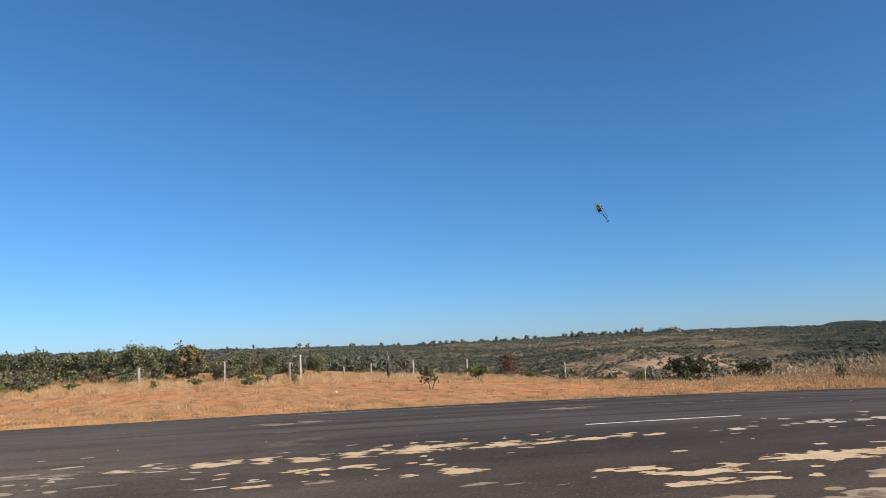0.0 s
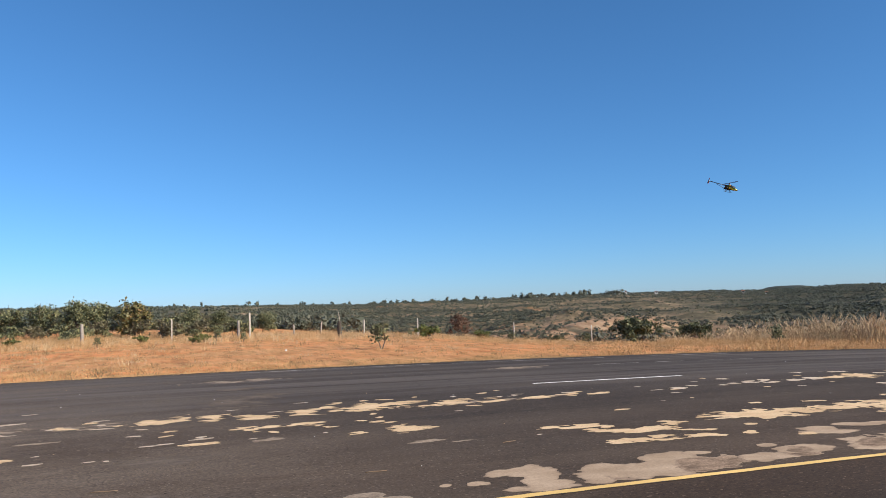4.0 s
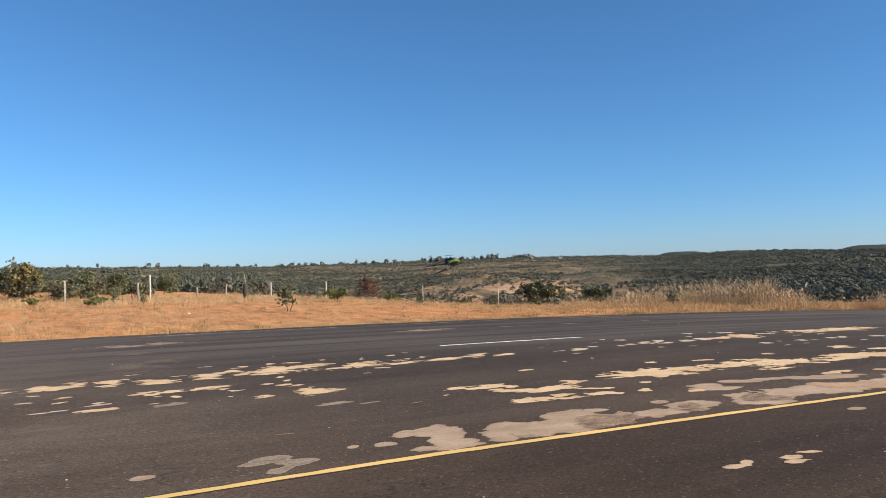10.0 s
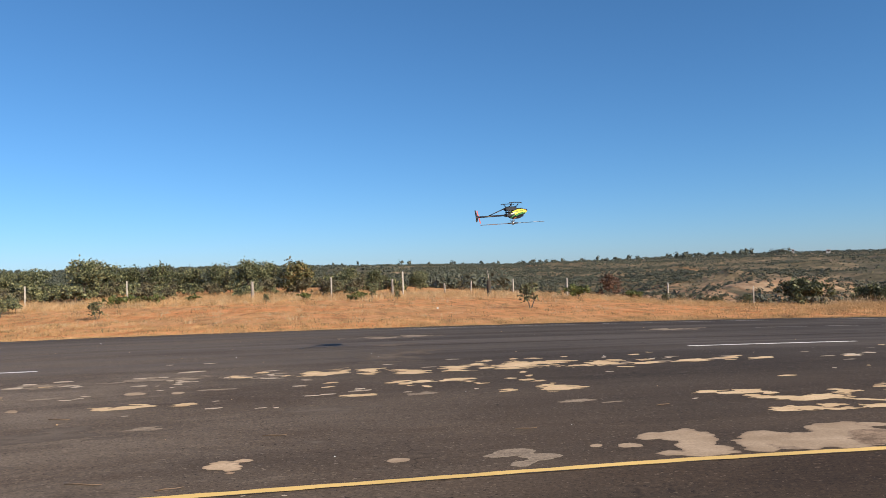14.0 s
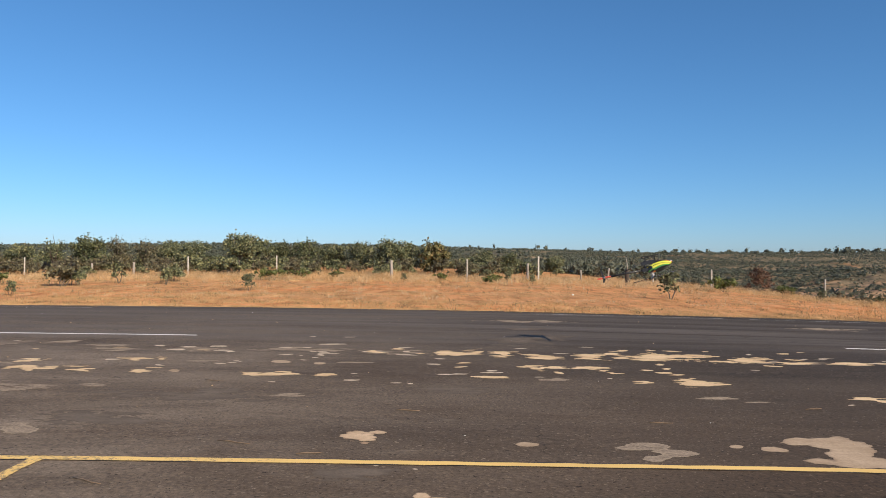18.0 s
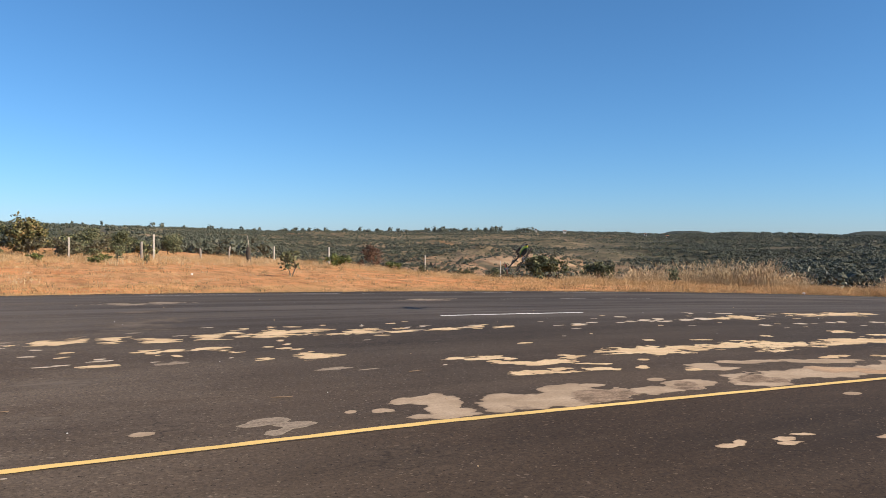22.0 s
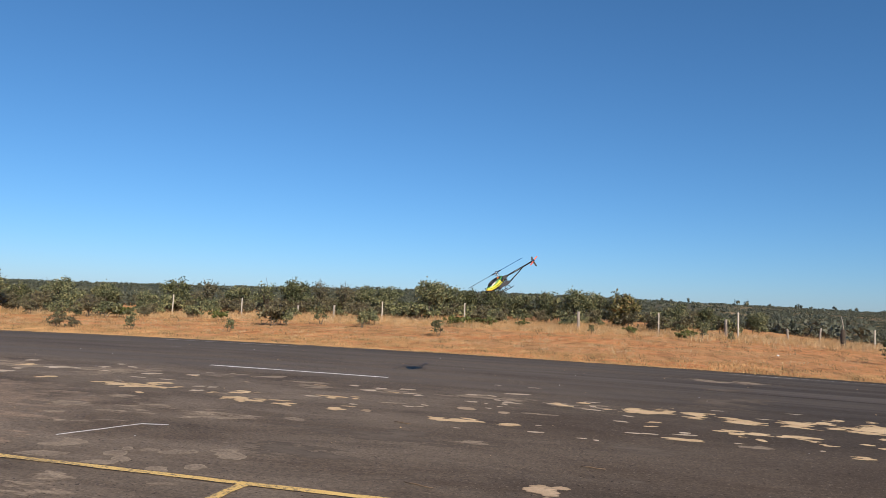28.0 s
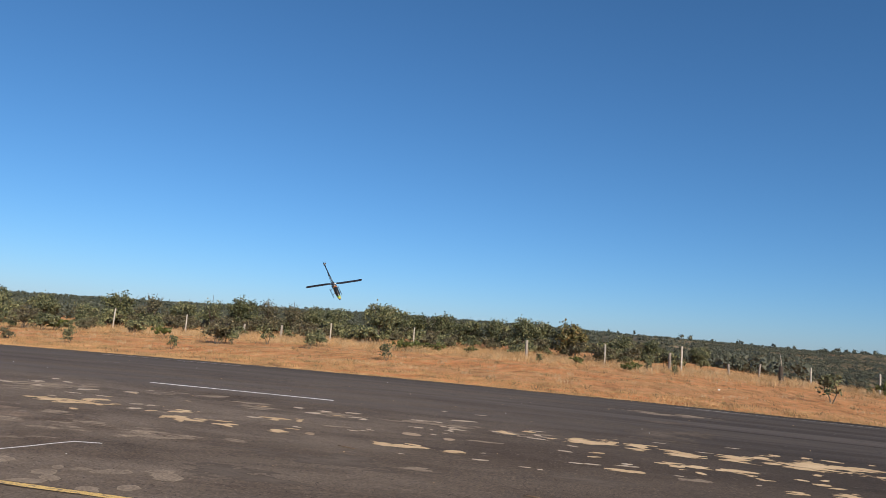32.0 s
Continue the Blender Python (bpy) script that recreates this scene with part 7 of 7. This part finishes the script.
    (22, 9.39, 13.62, 1.26, -170, -25, -98),
    (22.2, 9.04, 13.69, 1.18, 180, 8, -102),
    (22.4, 8.73, 13.72, 0.96, -171, 8, -167),
    (22.5, 8.50, 13.66, 0.93, 174, 17, 126),
    (22.6, 8.27, 13.63, 0.90, 160, 7, 59),
    (22.7, 8.13, 13.72, 0.86, 167, -1, -1),
    (22.8, 8.02, 13.82, 0.84, 178, 1, -61),
    (22.9, 7.91, 13.86, 0.89, -178, 1, -101),
    (23, 7.79, 13.87, 0.98, -174, 3, -141),
    (23.2, 7.43, 13.83, 1.21, -179, 1, -161),
    (23.3, 7.22, 13.82, 1.33, 175, 4, -112),
    (23.4, 7.00, 13.80, 1.47, 174, 11, -63),
    (23.5, 6.76, 13.71, 1.59, -158, 7, 0),
    (23.6, 6.54, 13.61, 1.73, -147, -20, 56),
    (23.7, 6.40, 13.61, 1.92, -146, -18, 104),
    (23.8, 6.26, 13.62, 2.09, -139, -15, 147),
    (23.87, 6.13, 13.58, 2.18, -170, 0, -174),
    (23.93, 5.99, 13.55, 2.25, 172, 32, -144),
    (24, 5.89, 13.53, 2.26, -179, 68, -104),
    (24.2, 5.71, 13.59, 2.01, 1, 44, 86),
    (24.4, 5.45, 13.58, 1.75, -3, -21, 82),
    (24.5, 5.23, 13.50, 1.70, 5, -25, 44),
    (24.61, 5.01, 13.40, 1.65, 19, -26, 4),
    (24.71, 4.79, 13.29, 1.61, 36, -17, -33),
    (24.82, 4.56, 13.19, 1.56, 47, 3, -63),
    (24.92, 4.33, 13.08, 1.52, 49, 28, -87),
    (25.03, 4.11, 12.97, 1.47, 35, 56, -118),
    (25.13, 3.87, 12.85, 1.44, -33, 67, 164),
    (25.24, 3.63, 12.73, 1.39, -76, 42, 117),
    (25.34, 3.39, 12.60, 1.37, -88, 8, 106),
    (25.45, 3.15, 12.48, 1.33, -97, -26, 107),
    (25.55, 2.91, 12.36, 1.30, -119, -58, 127),
    (25.66, 2.66, 12.24, 1.26, 164, -66, -152),
    (25.77, 2.40, 12.11, 1.24, 132, -39, -111),
    (25.87, 2.14, 11.99, 1.20, 131, -9, -90),
    (25.98, 1.88, 11.88, 1.17, 141, 16, -66),
    (26.08, 1.62, 11.76, 1.14, 163, 28, -30),
    (26.18, 1.34, 11.65, 1.12, -176, 24, 10),
    (26.29, 1.06, 11.54, 1.10, -168, 10, 45),
    (26.39, 0.78, 11.44, 1.07, -172, -1, 78),
    (26.5, 0.49, 11.34, 1.05, 177, -3, 113),
    (26.6, -0.06, 11.45, 1.11, 176, -3, 35),
    (26.7, -0.77, 11.63, 1.29, 172, -5, -40),
    (26.75, -1.01, 11.57, 1.44, 172, -2, 17),
    (26.8, -1.19, 11.49, 1.63, 172, -2, 74),
    (26.9, -1.50, 11.53, 1.92, 174, -20, 141),
    (27, -1.76, 11.62, 2.21, 149, -32, -143),
    (27.1, -1.91, 11.76, 2.53, -126, -42, 144),
    (27.2, -2.03, 11.93, 2.83, -74, 6, 114),
    (27.3, -2.19, 12.24, 3.08, -54, 66, 146),
    (27.4, -2.37, 12.52, 3.23, 77, 48, -74),
    (27.43, -2.41, 12.57, 3.23, 78, 12, -25),
    (27.47, -2.47, 12.57, 3.18, 51, -12, 23),
    (27.5, -2.49, 12.58, 3.14, 15, -7, 77),
    (27.55, -2.42, 12.71, 3.10, 8, -33, 45),
    (27.6, -2.33, 12.83, 3.04, 24, -58, -1),
    (27.7, -2.22, 12.92, 2.83, -33, -44, 68),
    (27.8, -2.17, 13.00, 2.59, -48, -9, 95),
    (27.9, -2.24, 13.17, 2.33, -32, 24, 150),
    (28, -2.36, 13.39, 2.03, 8, 28, -140),
    (28.1, -2.51, 13.53, 1.74, -8, 14, 158),
    (28.2, -2.69, 13.73, 1.48, -6, -6, 101),
    (28.3, -2.95, 14.06, 1.33, 1, -5, 31),
    (28.4, -3.23, 14.40, 1.26, 1, 2, -39),
    (28.5, -3.42, 14.64, 1.35, -8, -6, -83),
    (28.6, -3.56, 14.87, 1.51, -9, -18, -126),
    (28.8, -3.67, 15.44, 2.02, -56, -21, -91),
    (28.9, -3.52, 15.79, 2.25, -67, 26, -74),
    (29, -3.27, 16.04, 2.44, -60, 76, -51),
    (29.1, -2.87, 16.03, 2.48, 113, 49, 100),
    (29.2, -2.49, 15.94, 2.44, 129, -4, 90),
    (29.3, -2.33, 15.98, 2.31, 144, -26, 55),
    (29.4, -2.28, 16.02, 2.15, 177, -32, 6),
    (29.5, -2.19, 15.97, 2.11, 160, -11, 58),
    (29.6, -2.16, 15.85, 2.07, 166, 15, 104),
    (29.8, -2.35, 15.35, 1.76, 172, -13, 68),
    (29.9, -2.38, 15.14, 1.70, -178, -12, 10),
    (30, -2.41, 15.03, 1.70, -172, -3, -46),
    (30.2, -2.66, 15.31, 1.74, -172, 4, -49),
    (30.3, -2.74, 15.34, 1.75, -179, -2, 26),
    (30.4, -2.86, 15.37, 1.77, 174, 4, 100),
    (30.5, -3.10, 15.49, 1.88, 172, -13, 75),
    (30.6, -3.36, 15.70, 1.89, -179, 2, 12),
    (30.7, -3.55, 15.74, 1.77, -180, 4, 56),
    (30.8, -3.74, 15.80, 1.65, -175, 8, 100),
    (30.9, -3.95, 16.01, 1.56, -161, 2, 168),
    (31, -4.20, 16.19, 1.56, -158, -5, -124),
    (31.07, -4.38, 16.17, 1.66, -163, -5, -63),
    (31.13, -4.57, 16.12, 1.82, -167, -4, -2),
    (31.2, -4.75, 16.10, 2.01, -171, -5, 58),
    (31.3, -4.94, 16.20, 2.30, 156, 43, 28),
    (31.4, -5.11, 16.35, 2.60, 72, 48, -56),
    (31.45, -5.16, 16.44, 2.70, -12, 65, -124),
    (31.5, -5.23, 16.54, 2.78, -68, 34, -165),
    (31.6, -5.41, 16.80, 2.89, -49, -15, -161),
    (31.7, -5.61, 17.05, 2.86, -39, -60, 144),
    (31.8, -5.81, 17.32, 2.76, 51, -52, 21),
    (31.9, -6.03, 17.72, 2.59, 56, 0, -2),
    (32, -6.16, 17.95, 2.46, 39, 47, -35),
)

# seconds, degrees of the main rotor on its mast
SPIN = (
    (0, -12), (0.1, 53), (0.2, 118), (0.3, 183), (0.4, 248), (0.5, 313), (0.6, 378), (0.7, 443),
    (0.8, 508), (0.9, 573), (1, 655), (1.1, 720), (1.2, 785), (1.3, 850), (1.4, 915), (1.5, 980),
    (1.6, 1045), (1.7, 1110), (1.8, 1175), (1.9, 1240), (2, 1284), (2.1, 1349), (2.2, 1414), (2.3, 1479),
    (2.4, 1544), (2.5, 1609), (2.6, 1674), (2.7, 1739), (2.8, 1804), (2.9, 1869), (3, 1934), (3.1, 1999),
    (3.2, 2064), (3.3, 2129), (3.4, 2194), (3.5, 2259), (3.6, 2324), (3.7, 2389), (3.8, 2454), (3.9, 2519),
    (4, 2584), (4.1, 2649), (4.2, 2714), (4.3, 2779), (4.4, 2844), (4.5, 2909), (4.6, 2974), (4.7, 3039),
    (4.8, 3104), (4.9, 3169), (5, 3218), (5.1, 3283), (5.2, 3348), (5.3, 3413), (5.4, 3478), (5.5, 3543),
    (5.6, 3608), (5.7, 3673), (5.8, 3738), (5.9, 3803), (6, 3868), (6.1, 3933), (6.2, 3998), (6.3, 4063),
    (6.4, 4128), (6.5, 4193), (6.6, 4258), (6.7, 4323), (6.8, 4388), (6.9, 4453), (7, 4440), (7.1, 4505),
    (7.2, 4570), (7.3, 4635), (7.4, 4700), (7.5, 4765), (7.6, 4830), (7.7, 4895), (7.8, 4960), (7.9, 5025),
    (8, 5068), (8.1, 5133), (8.2, 5198), (8.3, 5263), (8.4, 5328), (8.5, 5393), (8.6, 5458), (8.7, 5523),
    (8.8, 5588), (8.9, 5653), (9, 5678), (9.1, 5743), (9.2, 5808), (9.3, 5873), (9.4, 5938), (9.5, 6003),
    (9.6, 6068), (9.7, 6133), (9.8, 6198), (9.9, 6263), (10, 6328), (10.1, 6393), (10.2, 6458), (10.3, 6523),
    (10.4, 6588), (10.5, 6653), (10.6, 6718), (10.7, 6783), (10.8, 6848), (10.9, 6913), (11, 6899), (11.1, 6964),
    (11.2, 7029), (11.3, 7094), (11.4, 7159), (11.5, 7224), (11.6, 7305), (11.7, 7387), (11.8, 7469), (11.9, 7550),
    (12, 7627), (12.1, 7692), (12.2, 7757), (12.3, 7822), (12.4, 7887), (12.5, 7952), (12.6, 8033), (12.7, 8115),
    (12.8, 8197), (12.9, 8278), (13, 8355), (13.1, 8420), (13.2, 8485), (13.3, 8550), (13.4, 8615), (13.5, 8680),
    (13.6, 8745), (13.7, 8810), (13.8, 8875), (13.9, 8940), (14, 9005), (14.1, 9070), (14.2, 9135), (14.3, 9200),
    (14.4, 9265), (14.5, 9330), (14.6, 9395), (14.7, 9460), (14.8, 9525), (14.9, 9590), (15, 9655), (15.1, 9720),
    (15.2, 9785), (15.3, 9850), (15.4, 9915), (15.5, 9980), (15.6, 10045), (15.7, 10110), (15.8, 10175), (15.9, 10240),
    (16, 10305), (16.1, 10370), (16.2, 10435), (16.3, 10500), (16.4, 10565), (16.5, 10630), (16.6, 10695), (16.7, 10760),
    (16.8, 10825), (16.9, 10890), (17, 10949), (17.1, 11014), (17.2, 11079), (17.3, 11144), (17.4, 11209), (17.5, 11274),
    (17.6, 11339), (17.7, 11404), (17.8, 11469), (17.9, 11534), (18, 11585), (18.1, 11650), (18.2, 11715), (18.3, 11780),
    (18.4, 11845), (18.5, 11910), (18.6, 11983), (18.7, 12056), (18.8, 12129), (18.9, 12202), (19, 12270), (19.1, 12335),
    (19.2, 12400), (19.3, 12465), (19.4, 12530), (19.5, 12595), (19.6, 12660), (19.7, 12725), (19.8, 12790), (19.9, 12855),
    (20, 12880), (20.1, 12945), (20.2, 13010), (20.3, 13075), (20.4, 13140), (20.5, 13205), (20.6, 13282), (20.7, 13359),
    (20.8, 13435), (20.9, 13512), (21, 13583), (21.1, 13648), (21.2, 13713), (21.3, 13778), (21.4, 13843), (21.5, 13908),
    (21.6, 13973), (21.7, 14038), (21.8, 14103), (21.9, 14168), (22, 14233), (22.1, 14298), (22.2, 14363), (22.3, 14428),
    (22.4, 14493), (22.5, 14558), (22.6, 14623), (22.7, 14688), (22.8, 14753), (22.9, 14818), (23, 14883), (23.1, 14948),
    (23.2, 15013), (23.3, 15078), (23.4, 15143), (23.5, 15208), (23.6, 15273), (23.7, 15338), (23.8, 15403), (23.9, 15468),
    (24, 15526), (24.1, 15591), (24.2, 15656), (24.3, 15721), (24.4, 15786), (24.5, 15851), (24.6, 15916), (24.7, 15981),
    (24.8, 16046), (24.9, 16111), (25, 16176), (25.1, 16241), (25.2, 16306), (25.3, 16371), (25.4, 16436), (25.5, 16501),
    (25.6, 16566), (25.7, 16631), (25.8, 16696), (25.9, 16761), (26, 16826), (26.1, 16891), (26.2, 16956), (26.3, 17021),
    (26.4, 17086), (26.5, 17151), (26.6, 17231), (26.7, 17310), (26.8, 17390), (26.9, 17469), (27, 17544), (27.1, 17609),
    (27.2, 17674), (27.3, 17739), (27.4, 17804), (27.5, 17869), (27.6, 17934), (27.7, 17999), (27.8, 18064), (27.9, 18129),
    (28, 18191), (28.1, 18256), (28.2, 18321), (28.3, 18386), (28.4, 18451), (28.5, 18516), (28.6, 18581), (28.7, 18646),
    (28.8, 18711), (28.9, 18776), (29, 18849), (29.1, 18914), (29.2, 18979), (29.3, 19044), (29.4, 19109), (29.5, 19174),
    (29.6, 19239), (29.7, 19304), (29.8, 19369), (29.9, 19434), (30, 19514), (30.1, 19579), (30.2, 19644), (30.3, 19709),
    (30.4, 19774), (30.5, 19839), (30.6, 19904), (30.7, 19969), (30.8, 20034), (30.9, 20099), (31, 20164), (31.1, 20229),
    (31.2, 20294), (31.3, 20359), (31.4, 20424), (31.5, 20489), (31.6, 20554), (31.7, 20619), (31.8, 20684), (31.9, 20749),
    (32, 20775),
)


def motions():
    walk(helicopter, [(t, pose(x, y, z, a, b, c)) for t, x, y, z, a, b, c in HELI])
    walk(main_rotor, [(t, pose(0, 0, 0.161, 0, 0, a)) for t, a in SPIN])
    walk(tail_rotor, [(k * 0.1, pose(-0.80, 0.032, 0.028, 0, 74 * k)) for k in range(321)])


motions()
